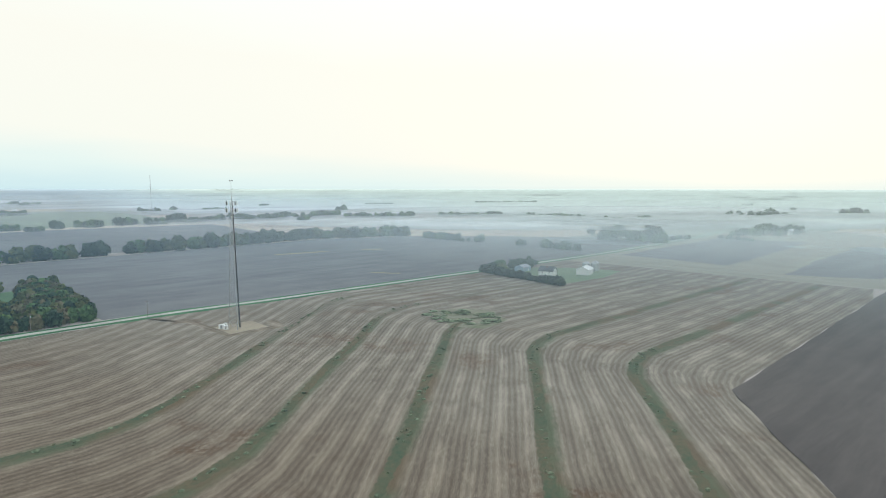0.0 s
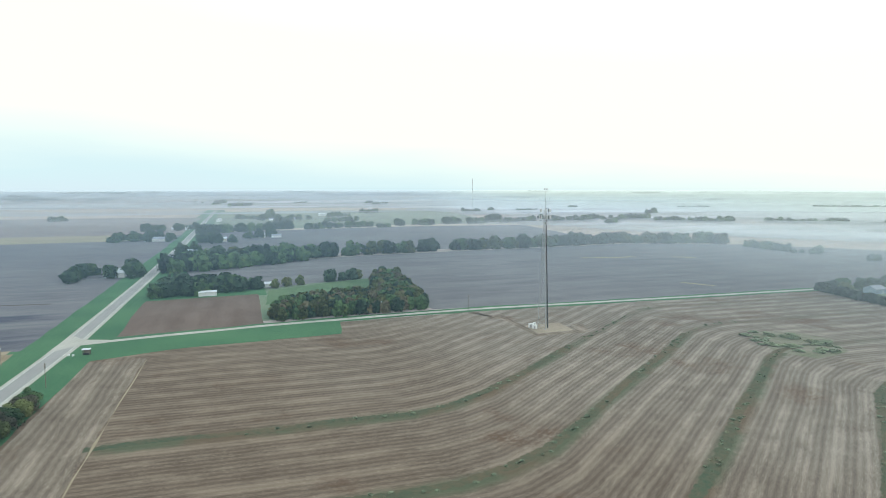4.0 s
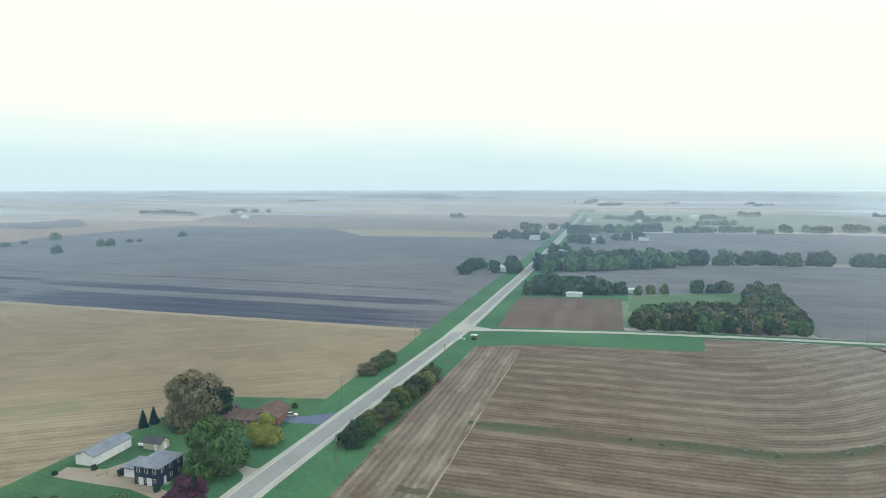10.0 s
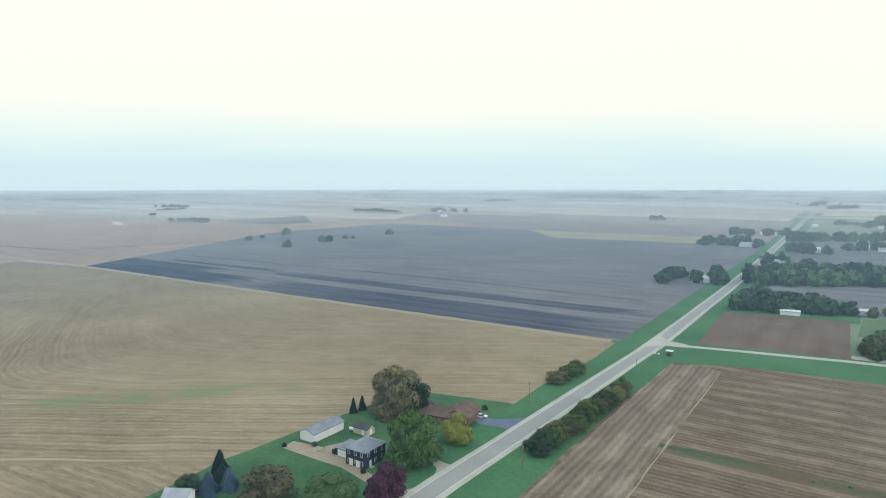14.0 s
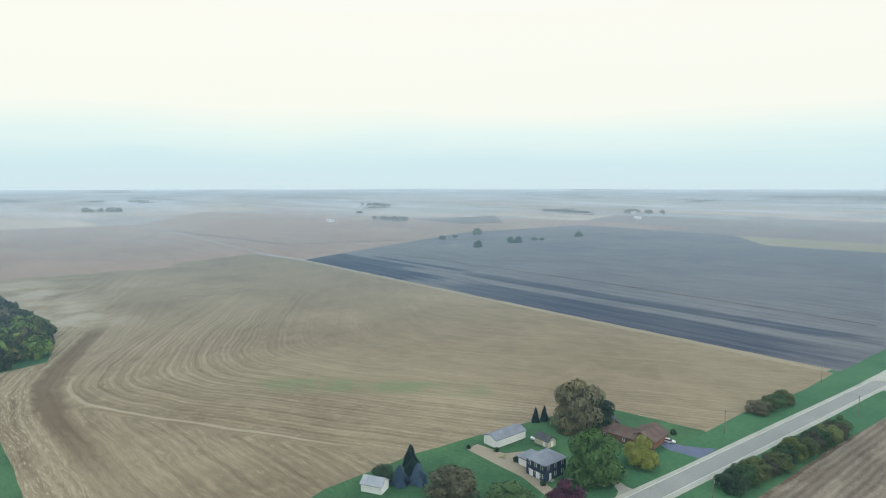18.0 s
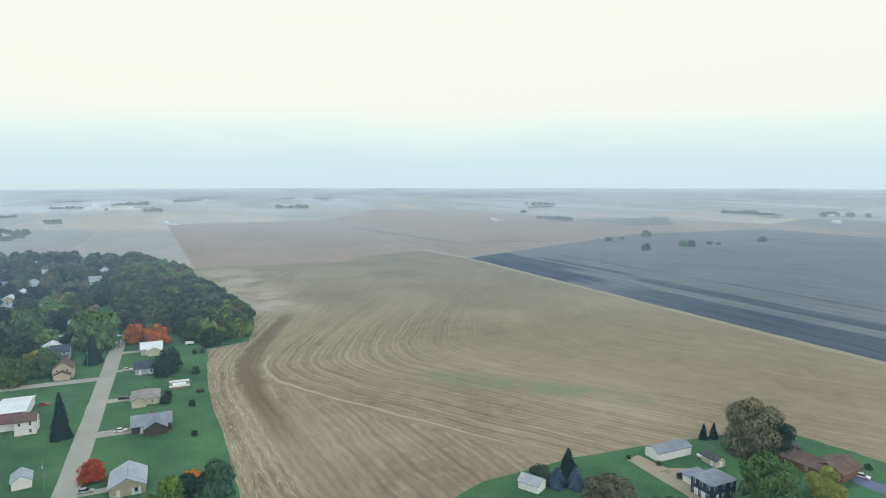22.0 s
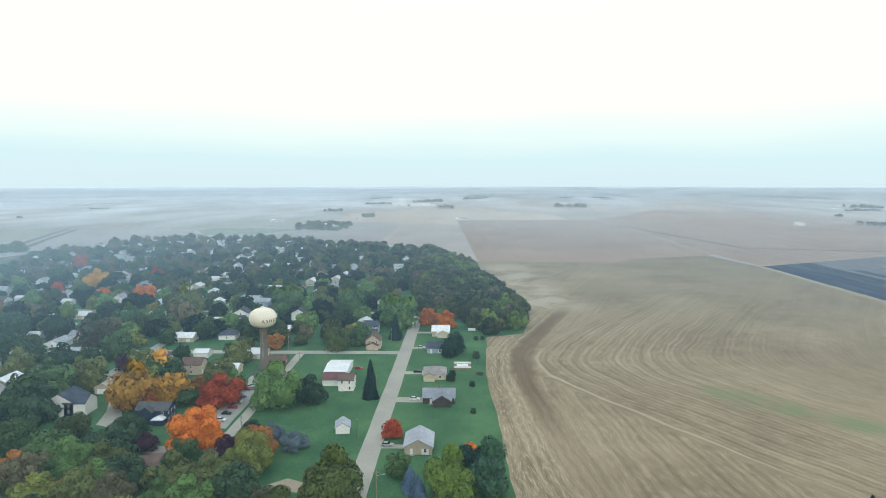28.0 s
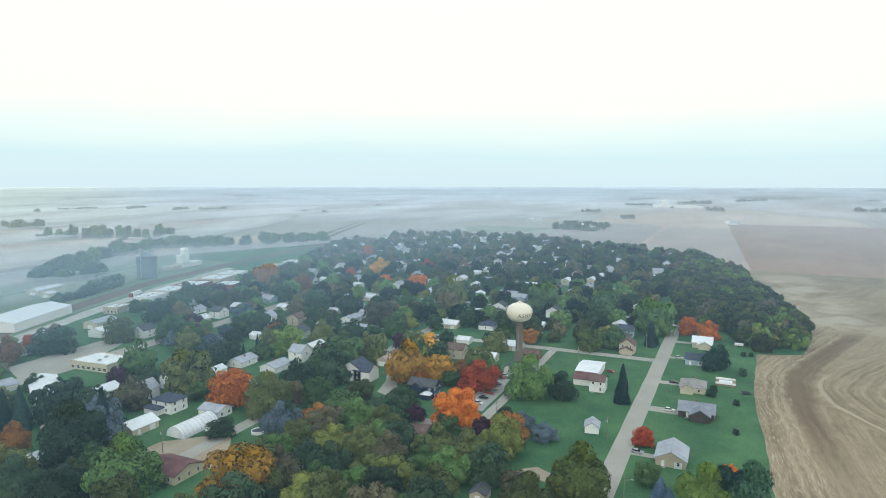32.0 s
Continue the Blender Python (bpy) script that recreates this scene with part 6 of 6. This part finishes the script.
# weeds in the corn stubble
woods("weed_patch", [(x, y, 0.7 + (i % 3) * 0.3, 3 + i % 3) for i, (x, y) in enumerate([(249 + 9 * math.cos(k * 2.4) * (1 + k % 4 * 0.5), 232 + 7 * math.sin(k * 2.4) * (1 + k % 5 * 0.6)) for k in range(34)])], "patch of grey green weeds in the stubble", ("weed",), 60)
patch("weed_ground", [(249, 258), (270, 250), (275, 232), (262, 212), (236, 206), (228, 222), (238, 245)], 0.09, SPARSE, "grassy weed patch in the stubble", "grass", 2.0)
woods("weed_tufts", [(x, c + bend(x) + rng.uniform(-2, 2), rng.uniform(0.25, 0.7), rng.uniform(0.6, 1.5)) for c in (194, 142, 88, 36, -12.5) for x in [rng.uniform(-10, 260) for _ in range(60)]], "scattered weed tufts on the grass strips", ("weed",), 40)

# ---- farmstead east ----
woods("hedge", along([(399, 352), (390, 305), (382, 256)], 3.2, 5.5, 6.5, 0.8, 4, 0.0), "dense dark clipped hedge round a farmyard", ("dark",), 200)
patch("farm_lawn", [(394, 345), (386, 262), (440, 258), (486, 268), (482, 300), (440, 352)], 0.09, PASTURE, "green farmyard lawn", "lawn")
house(413, 293, 15, 9, 12, 5.4, 3.2, WHITE, R_DARK, "white farmhouse behind a hedge", "gable_y", [(6, 0, 5, 7, 3, 1.6, "gable_x", R_DARK)])
shed(449, 281, 20, 16, 11, 4.2, 2.6, WHITE, R_PALE, "white farm barn with a pale roof", "gable_x", 4, "barn", "barn")
shed(428, 330, 5, 12, 9, 3.4, 2.2, BLUEW, R_GREY, "grey farm outbuilding on the lawn", "gable_x", 3)
for x, y, r in ((472, 294, 3.6), (480, 290, 3.6), (474, 286, 2.8)):
    b = thing("grain_bin", at(x, y), "blue grey corrugated grain bin", "grain bin", "grain bins by the barn")
    part("wall", Geo().lathe([(r, -0.2), (r, 2), (r + 0.05, 2), (r, 2.1), (r, 4), (r + 0.05, 4), (r, 4.1), (r, 6)], 24), STEEL, b)
    part("cone_roof", Geo().lathe([(r + 0.15, 5.95), (0.5, 7.8), (0.5, 8.1), (0, 8.1)], 24), STEEL, b)
for k, x, y, h, d in (("green", 434, 341, 9, 14), ("dark", 412, 350, 7, 12), ("dark", 450, 340, 9, 13), ("green", 424, 352, 8, 10), ("olive", 405, 335, 8, 9)):
    tree(k, x, y, h, d)


# ---- farms and trees in the distance ----
def farm(x, y, turn, n, label="distant white farm buildings among trees", trees=8, spread=40, seed=1, roofs=(R_PALE, R_GREY)):
    r = random.Random(seed * 31 + int(x))
    for i in range(n):
        w = r.uniform(10, 24)
        shed(x + r.uniform(-spread, spread) * 0.7, y + r.uniform(-spread, spread) * 0.5, turn + r.choice((0, 90)), w, w * 0.5, r.uniform(3, 5), w * 0.13, WHITE if r.random() < 0.75 else CREAM, r.choice(roofs), "distant " + ("white" if i % 2 else "pale") + " farm building", "gable_x", 4, "farm_building", "farm building")
    return [(x + r.uniform(-spread, spread) * 1.2, y + r.uniform(-spread, spread) * 0.8, r.uniform(9, 15), r.uniform(9, 15)) for _ in range(trees)]


spots = []
for i, (x, y, n, t, s) in enumerate(((-122, 590, 3, 7, 22), (-150, 985, 3, 14, 40), (-135, 1220, 3, 12, 40), (-45, 925, 2, 5, 25), (20, 1000, 3, 5, 25), (74, 1520, 3, 10, 50), (-120, 3000, 7, 26, 120), (-38, 482, 2, 6, 16),
                                  (-1300, -300, 5, 16, 55), (-2390, -200, 3, 10, 90), (-2174, 1390, 3, 22, 60), (-1117, 1710, 2, 10, 60), (835, 408, 2, 10, 32), (863, 496, 1, 9, 26), (1073, 318, 4, 12, 40), (780, 430, 1, 12, 30), (730, 1270, 3, 30, 80), (-60, 740, 1, 5, 20), (1700, 560, 4, 18, 70))):
    spots += farm(x, y, 0, n, trees=t, spread=s, seed=i + 2)
for x, y in ((-143, 557), (-138, 603), (-112, 640), (-188, 956), (-162, 971), (35, 1656), (50, 1660)):
    spots.append((x, y, 10, 11))
woods("farm_trees", spots, "trees round the scattered distant farms", ("dark", "green"), 150, seed=12)
woods("railway_trees", along([(-380, -600), (-430, -680), (-520, -750), (-620, -790), (-720, -720), (-860, -640)], 6, 14, 15, 20, 10, 0.1) + along([(-692, -1106), (-730, -1010), (-781, -910)], 9, 18, 12, 10, 11, 0.1) + along([(-782, -1387), (-811, -1322)], 9, 16, 15, 8, 12, 0), "hazy tree belt beyond the railway", ("dark", "green"), 170)
far_rng = random.Random(5)


def rise(x, y):
    """The height of the ground, which climbs gently far out."""
    return 52 * max(0.0, (math.hypot(x, y) - 2600) / 2330) ** 1.3


def tree_rows(label, rows, kinds=("dark", "green"), count=90, seed=14, thick=0.9):
    """Belts of trees, each from one end to the other with a height."""
    r, spots_ = random.Random(seed), []
    for x0, y0, x1, y1, h in rows:
        n = max(2, round(math.hypot(x1 - x0, y1 - y0) / (h * 0.62)))
        for i in range(n):
            t, k = (i + 0.5) / n, r.uniform(0.62, 1.08)
            x, y = x0 + (x1 - x0) * t + r.uniform(-3, 3), y0 + (y1 - y0) * t + r.uniform(-5, 5)
            spots_.append((x, y, h * k, h * k * r.uniform(0.8, 1.25) * thick, rise(x, y)))
    return woods("tree_belt", spots_, label, kinds, count, seed=seed)


tree_rows("broken dark tree belt across the northern fields", (
    (-83, 1090, 72, 1204, 15), (94, 1168, 228, 1220, 13), (234, 1180, 261, 1201, 8), (279, 1220, 294, 1224, 15), (322, 1246, 336, 1250, 15), (338, 1223, 362, 1243, 14), (391, 1252, 435, 1278, 15),
    (441, 1253, 485, 1264, 13), (505, 1301, 543, 1322, 19), (526, 1281, 587, 1282, 11), (589, 1280, 614, 1285, 15)), ("dark", "green", "dark"), 180, 15)
tree_rows("dark tree belt along the edge of the fog", (
    (712, 1257, 773, 1237, 18), (697, 1116, 725, 1118, 18), (818, 1265, 901, 1263, 16), (1061, 1501, 1103, 1517, 22), (950, 1395, 966, 1379, 12), (859, 1187, 995, 1097, 15), (1078, 1095, 1218, 1004, 12), (1209, 969, 1236, 946, 6),
    (1241, 941, 1267, 796, 11), (1242, 751, 1258, 735, 9), (1247, 711, 1260, 697, 10), (1312, 681, 1353, 677, 10)), count=150, seed=16)
tree_rows("scattered dark trees along the near side of the fog", (
    (613, 650, 610, 586, 10), (601, 570, 610, 561, 6), (613, 558, 629, 555, 9), (615, 487, 624, 479, 9), (615, 446, 613, 390, 10)), ("dark", "green"), 420, 17)
tree_rows("dark windbreak trees round the misty farmsteads", (
    (763, 461, 782, 445, 14), (798, 457, 808, 447, 16), (781, 431, 782, 406, 5), (758, 392, 779, 371, 15), (801, 400, 804, 396, 22), (814, 386, 866, 377, 6), (908, 350, 895, 296, 5), (966, 351, 1003, 346, 10),
    (978, 323, 996, 321, 9), (1017, 332, 1055, 327, 15), (1011, 306, 1017, 300, 9), (1918, 427, 1973, 372, 20), (1892, 599, 1948, 603, 14), (2084, 588, 2096, 576, 12)), count=260, seed=18)
tree_rows("far hazy tree belts to the north", (
    (320, 1906, 344, 1882, 14), (501, 2818, 539, 2854, 15), (570, 2769, 593, 2759, 13), (633, 1848, 677, 1809, 15), (733, 1871, 765, 1902, 16), (822, 1845, 913, 1891, 10), (1132, 2075, 1191, 2115, 12), (1925, 2962, 2048, 2868, 13),
    (1543, 1988, 1679, 1974, 9), (2026, 1830, 2268, 1674, 12), (3093, 1070, 3178, 936, 14), (2504, 875, 2522, 850, 12), (-149, 2769, -108, 3068, 20), (-81, 2568, 3, 2678, 20)), count=70, seed=19)
tree_rows("far hazy trees beside the county road", (
    (-36, 1616, 73, 1582, 12), (33, 1594, 53, 1588, 24), (49, 1480, 83, 1521, 11), (158, 1419, 239, 1445, 12), (194, 1671, 257, 1691, 13), (328, 1868, 374, 1898, 13), (-433, 1580, -402, 1620, 13),
    (-1097, 3334, -915, 3463, 22), (-730, 3324, -653, 3388, 15), (187, 2886, 254, 2937, 12), (509, 2676, 550, 2732, 14)), count=90, seed=20)
tree_rows("lone trees along a field line", (
    (-825, 643, -810, 647, 8), (-828, 677, -826, 687, 5), (-843, 740, -849, 761, 13), (-674, 588, -672, 594, 10), (-696, 680, -687, 699, 10), (-704, 740, -701, 751, 6), (-693, 753, -694, 763, 5), (-702, 848, -700, 873, 8)), ("dark", "green", "brown"), 260, 21)
tree_rows("far hazy farm groves to the north west", (
    (-1367, 1525, -1162, 1508, 12), (-1526, 2652, -1433, 2760, 14), (-1395, 3228, -1002, 3518, 24), (-2164, 2650, -2053, 2702, 12), (-1376, 1545, -1349, 1642, 12), (-1923, 1178, -1940, 1297, 12), (-1388, 869, -1263, 892, 12),
    (-1732, 958, -1701, 990, 5), (-1622, 967, -1611, 979, 13), (-3139, 2072, -3143, 2197, 10), (-3291, 1167, -3264, 1315, 15), (-3204, 1395, -2818, 1686, 14)), count=90, seed=22)
tree_rows("far hazy tree belts to the west", (
    (-2262, 335, -2249, 397, 19), (-2243, 403, -2204, 443, 18), (-3087, 662, -3094, 740, 16), (-3173, 812, -3206, 861, 14), (-3645, 964, -3701, 1149, 14), (-2750, -213, -2729, -80, 19), (-2492, -378, -2516, -285, 13), (-2217, -79, -2202, -33, 16),
    (-3038, -443, -3133, -348, 14), (-2969, 12, -3116, 132, 16), (-3252, 29, -3327, 344, 15), (-3101, 501, -3148, 561, 14), (-2944, 667, -2927, 719, 11), (-1894, -426, -1941, -380, 13), (-1672, -282, -1687, -250, 13)), count=80, seed=23)
tree_rows("dark trees round the farm beyond the town", (
    (-1269, -347, -1266, -335, 13), (-1236, -324, -1256, -306, 22), (-1228, -291, -1217, -258, 8), (-1261, -275, -1278, -246, 9)), count=260, seed=24)
tree_rows("misty tree belts beyond the railway", (
    (-755, -1341, -823, -1340, 20), (-661, -1097, -665, -1088, 10), (-699, -942, -711, -940, 9), (-1200, -1979, -1211, -1956, 18), (-1331, -2040, -1436, -2003, 12), (-1451, -1868, -1570, -1922, 16), (-1459, -1660, -1538, -1677, 15),
    (-1526, -1613, -1622, -1595, 15), (-2029, -2825, -2103, -2722, 13), (-1574, -1236, -1607, -1249, 8), (-1570, -1158, -1576, -1146, 10), (-2083, -1271, -2106, -1221, 10)), count=90, seed=25)
far = []
for i in range(64):
    a, r = far_rng.uniform(radians(12), radians(262)), far_rng.uniform(3300, 4700)
    cx, cy, ln = r * math.cos(a), r * math.sin(a), far_rng.uniform(30, 190)
    far.append((cx, cy, cx - ln * math.sin(a), cy + ln * math.cos(a), far_rng.uniform(9, 17)))
tree_rows("faint tree lines near the horizon", far, count=45, seed=26)
# the factory across the fields, its yard and a long row of sheds
plant = thing("factory", at(-2345, -194, 16, 0), "long white factory far across the fields", "factory")
part("hall", Geo().box(-14, -72, -0.3, 14, 72, 15), WHITE, plant)
part("tower", Geo().box(-8, -50, 15, 6, -22, 30), WHITE, plant)
part("annex", Geo().box(-16, 72, -0.3, 12, 96, 9), WHITE, plant)
for y in range(-300, 20, 46):
    hall = thing("storage_hall", at(-3270 + y * 0.05, y, 0, rise(-3270, y)), "far pale storage hall in a long row", "hall", "row of far storage halls")
    part("wall", Geo().box(-9, -19, -1, 9, 19, 9), WHITE, hall)
    part("roof", gable_roof(18, 38, 9, 3, False, 0.5), R_PALE, hall)
patch("sports_ground", [(-1221, -545), (-1288, -532), (-1268, -326), (-1146, -372), (-1100, -482)], 0.06, F_GREEN, "pale green sports ground beyond the town", "grass", 1.5)
ribbon("sports_track", [(-1221, -545), (-1288, -532), (-1268, -326), (-1146, -372), (-1100, -482), (-1221, -545)], 7, 0.11, GRAVEL, "pale track round the sports ground", "track", 0.5)
ribbon("road_west", smooth_line([(-880, -670), (-1060, -742), (-1241, -811), (-1658, -968), (-2300, -1210)], 40), 30, 0.08, WEEDS, "dark verge of a straight road into the mist", "verge", 2)
ribbon("road_west_lane", smooth_line([(-880, -670), (-1060, -742), (-1241, -811), (-1658, -968), (-2300, -1210)], 40), 9, 0.13, STREET, "pale straight road running into the mist", "road", 0.3)
for i in range(34):
    a, r = far_rng.uniform(radians(20), radians(262)), far_rng.uniform(1500, 4200)
    farm(r * math.cos(a), r * math.sin(a), 0, far_rng.randrange(1, 4), trees=0, spread=40, seed=60 + i)
shed(6, 489, 10, 9, 5, 2.8, 1.2, WHITE, R_PALE, "small white farm shed behind the trees", "gable_x", 2.0)
shed(-34, 461, 4, 12, 4, 2.8, 0.8, WHITE, R_PALE, "long white trailer home by the dark trees", "gable_x", 1.2, "trailer_home", "trailer")
mast = thing("radio_mast", at(742, 2050), "tall thin radio mast far across the fields", "mast")
part("mast", Geo().tube((0, 0, 0), (0, 0, 110), 0.9, 0.7, 6), STEEL, mast)
part("guy_wires", Geo().tube((40, 0, 0), (0, 0, 80), 0.08, 0.08, 4).tube((-20, 34, 0), (0, 0, 80), 0.08, 0.08, 4).tube((-20, -34, 0), (0, 0, 80), 0.08, 0.08, 4), STEEL, mast)


# ---- morning mist: painted haze sheets and fog banks ----
def haze_fog_mat(name, stops, patchy, scale, stretch, local=False, tint=(0.80, 0.82, 0.82, 1), east=(0.1, 2.3), south=(0.1, 1.0)):
    """Pale sheet that stands in for haze and fog; opacity follows distance from the middle."""
    k = Nodes(name)
    m, n, l = k.m, k.n, k.l
    n.clear()
    p = k.pos()
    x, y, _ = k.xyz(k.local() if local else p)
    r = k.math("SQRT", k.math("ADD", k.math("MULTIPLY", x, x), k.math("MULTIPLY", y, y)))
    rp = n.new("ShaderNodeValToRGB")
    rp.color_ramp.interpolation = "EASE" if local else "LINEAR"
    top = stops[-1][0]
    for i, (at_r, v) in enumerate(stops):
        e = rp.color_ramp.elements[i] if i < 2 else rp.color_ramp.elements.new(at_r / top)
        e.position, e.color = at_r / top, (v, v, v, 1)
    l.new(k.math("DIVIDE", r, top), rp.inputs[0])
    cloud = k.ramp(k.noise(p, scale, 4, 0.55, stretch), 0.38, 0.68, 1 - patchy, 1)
    # haze is painted denser to the east and south
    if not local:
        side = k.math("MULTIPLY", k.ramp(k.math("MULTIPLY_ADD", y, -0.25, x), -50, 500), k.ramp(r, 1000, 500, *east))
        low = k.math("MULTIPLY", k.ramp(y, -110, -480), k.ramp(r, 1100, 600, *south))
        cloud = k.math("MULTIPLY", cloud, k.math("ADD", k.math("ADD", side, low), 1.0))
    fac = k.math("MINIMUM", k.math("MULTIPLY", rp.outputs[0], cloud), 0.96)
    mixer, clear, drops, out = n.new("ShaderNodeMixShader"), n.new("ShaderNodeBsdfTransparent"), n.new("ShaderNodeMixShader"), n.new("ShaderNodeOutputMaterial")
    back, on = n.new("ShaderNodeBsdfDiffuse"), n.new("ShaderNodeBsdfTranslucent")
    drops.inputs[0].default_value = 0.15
    # sun-side glow and blue near haze are painted into the tint
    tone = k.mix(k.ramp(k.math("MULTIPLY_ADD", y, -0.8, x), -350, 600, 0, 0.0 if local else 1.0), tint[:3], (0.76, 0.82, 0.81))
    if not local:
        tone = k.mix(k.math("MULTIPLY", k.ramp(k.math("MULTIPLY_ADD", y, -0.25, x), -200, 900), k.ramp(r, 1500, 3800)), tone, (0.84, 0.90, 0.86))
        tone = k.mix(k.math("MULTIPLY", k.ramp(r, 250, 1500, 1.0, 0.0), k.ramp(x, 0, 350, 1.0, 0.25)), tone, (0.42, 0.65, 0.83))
    for lobe, slot in ((back, 1), (on, 2)):
        l.new(tone, lobe.inputs[0])
        l.new(lobe.outputs[0], drops.inputs[slot])
    l.new(fac, mixer.inputs[0])
    l.new(clear.outputs[0], mixer.inputs[1])
    l.new(drops.outputs[0], mixer.inputs[2])
    l.new(mixer.outputs[0], out.inputs[0])
    return m


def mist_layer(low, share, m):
    """One thin sheet painted as distance haze, a few metres below the next."""
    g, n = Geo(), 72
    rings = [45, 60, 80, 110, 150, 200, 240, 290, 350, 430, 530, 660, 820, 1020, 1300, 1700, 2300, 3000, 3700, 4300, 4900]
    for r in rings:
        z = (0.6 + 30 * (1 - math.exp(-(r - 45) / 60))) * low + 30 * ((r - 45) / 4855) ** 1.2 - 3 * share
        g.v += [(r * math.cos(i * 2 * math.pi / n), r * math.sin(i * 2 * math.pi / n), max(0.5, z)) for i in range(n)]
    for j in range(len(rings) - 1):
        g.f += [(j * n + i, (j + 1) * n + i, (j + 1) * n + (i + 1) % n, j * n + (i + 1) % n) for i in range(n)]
    tagged(new("mist_layer", g.mesh("mist_layer", m, True)), "pale sheet with distance haze put into its tint", "mist", kind="structure")


# share of haze painted in at each distance from the scene's centre
HAZE = [(0, 0.0), (60, 0.012), (150, 0.026), (250, 0.050), (400, 0.125), (650, 0.215), (900, 0.28), (1250, 0.34), (1700, 0.41), (2300, 0.50), (3200, 0.68), (4200, 0.90), (4900, 0.985)]
HAZE_MAT = haze_fog_mat("distance_haze_tint", [(r, 1 - (1 - v) ** 0.5) for r, v in HAZE], 0.14, 0.0022, (1, 1, 0.2), tint=(0.67, 0.765, 0.84, 1))
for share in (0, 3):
    mist_layer(1 - 0.05 * share, share, HAZE_MAT)

# a thinner veil painted as ground haze, denser far out, below the tree tops
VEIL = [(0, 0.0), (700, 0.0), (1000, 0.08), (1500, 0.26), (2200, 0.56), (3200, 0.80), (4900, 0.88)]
VEIL_MAT = haze_fog_mat("ground_veil", VEIL, 0.6, 0.0016, (0.5, 1.6, 1), tint=(0.78, 0.815, 0.875, 1), east=(2.2, 0.0), south=(1.1, 0.0))
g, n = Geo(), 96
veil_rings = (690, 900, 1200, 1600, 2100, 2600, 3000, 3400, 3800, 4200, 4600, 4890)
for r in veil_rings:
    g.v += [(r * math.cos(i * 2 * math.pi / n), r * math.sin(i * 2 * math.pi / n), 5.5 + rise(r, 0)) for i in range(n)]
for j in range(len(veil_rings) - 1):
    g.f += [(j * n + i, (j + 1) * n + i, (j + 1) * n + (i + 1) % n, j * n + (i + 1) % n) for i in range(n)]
tagged(new("ground_veil", g.mesh("ground_veil", VEIL_MAT, True)), "low pale sheet painted as haze over the far fields", "mist", kind="structure")


def fog_bank(x, y, w, d, z, dense, turn=0):
    g, n = Geo(), 40
    for k, r in enumerate((0.0, 0.35, 0.7, 1.0)):
        g.v += [(r * math.cos(i * 2 * math.pi / n), r * math.sin(i * 2 * math.pi / n), 0) for i in range(n)]
    for j in range(3):
        g.f += [(j * n + i, (j + 1) * n + i, (j + 1) * n + (i + 1) % n, j * n + (i + 1) % n) for i in range(n)]
    m = haze_fog_mat("ground_fog", [(0, dense), (0.35, dense * 0.95), (0.7, dense * 0.6), (1.0, 0.0)], 0.3, 0.005, (0.6, 1.3, 1), True)
    o = tagged(new("fog_bank", g.mesh("fog_bank", m, True)), "low white bank of ground fog", "fog", kind="structure")
    o.matrix_world = pose(x, y, z, 0, 0, turn) @ Matrix.Diagonal((w, d, 1, 1))


fog_bank(960, 760, 600, 260, 4, 0.97, -46)
fog_bank(1400, 460, 520, 300, 4, 0.9, -40)
fog_bank(1700, 1000, 900, 420, 6, 0.9, -40)
fog_bank(-800, -1180, 420, 110, 5, 0.8, 25)
fog_bank(-1050, -1000, 480, 90, 6, 0.85, 25)
fog_bank(-1400, -1750, 900, 250, 6, 0.9, 25)
fog_bank(-500, -830, 260, 110, 4, 0.5, 15)
fog_bank(-1700, -1050, 500, 120, 5, 0.75, 15)
fog_bank(-400, -640, 330, 110, 6, 0.45, 20)
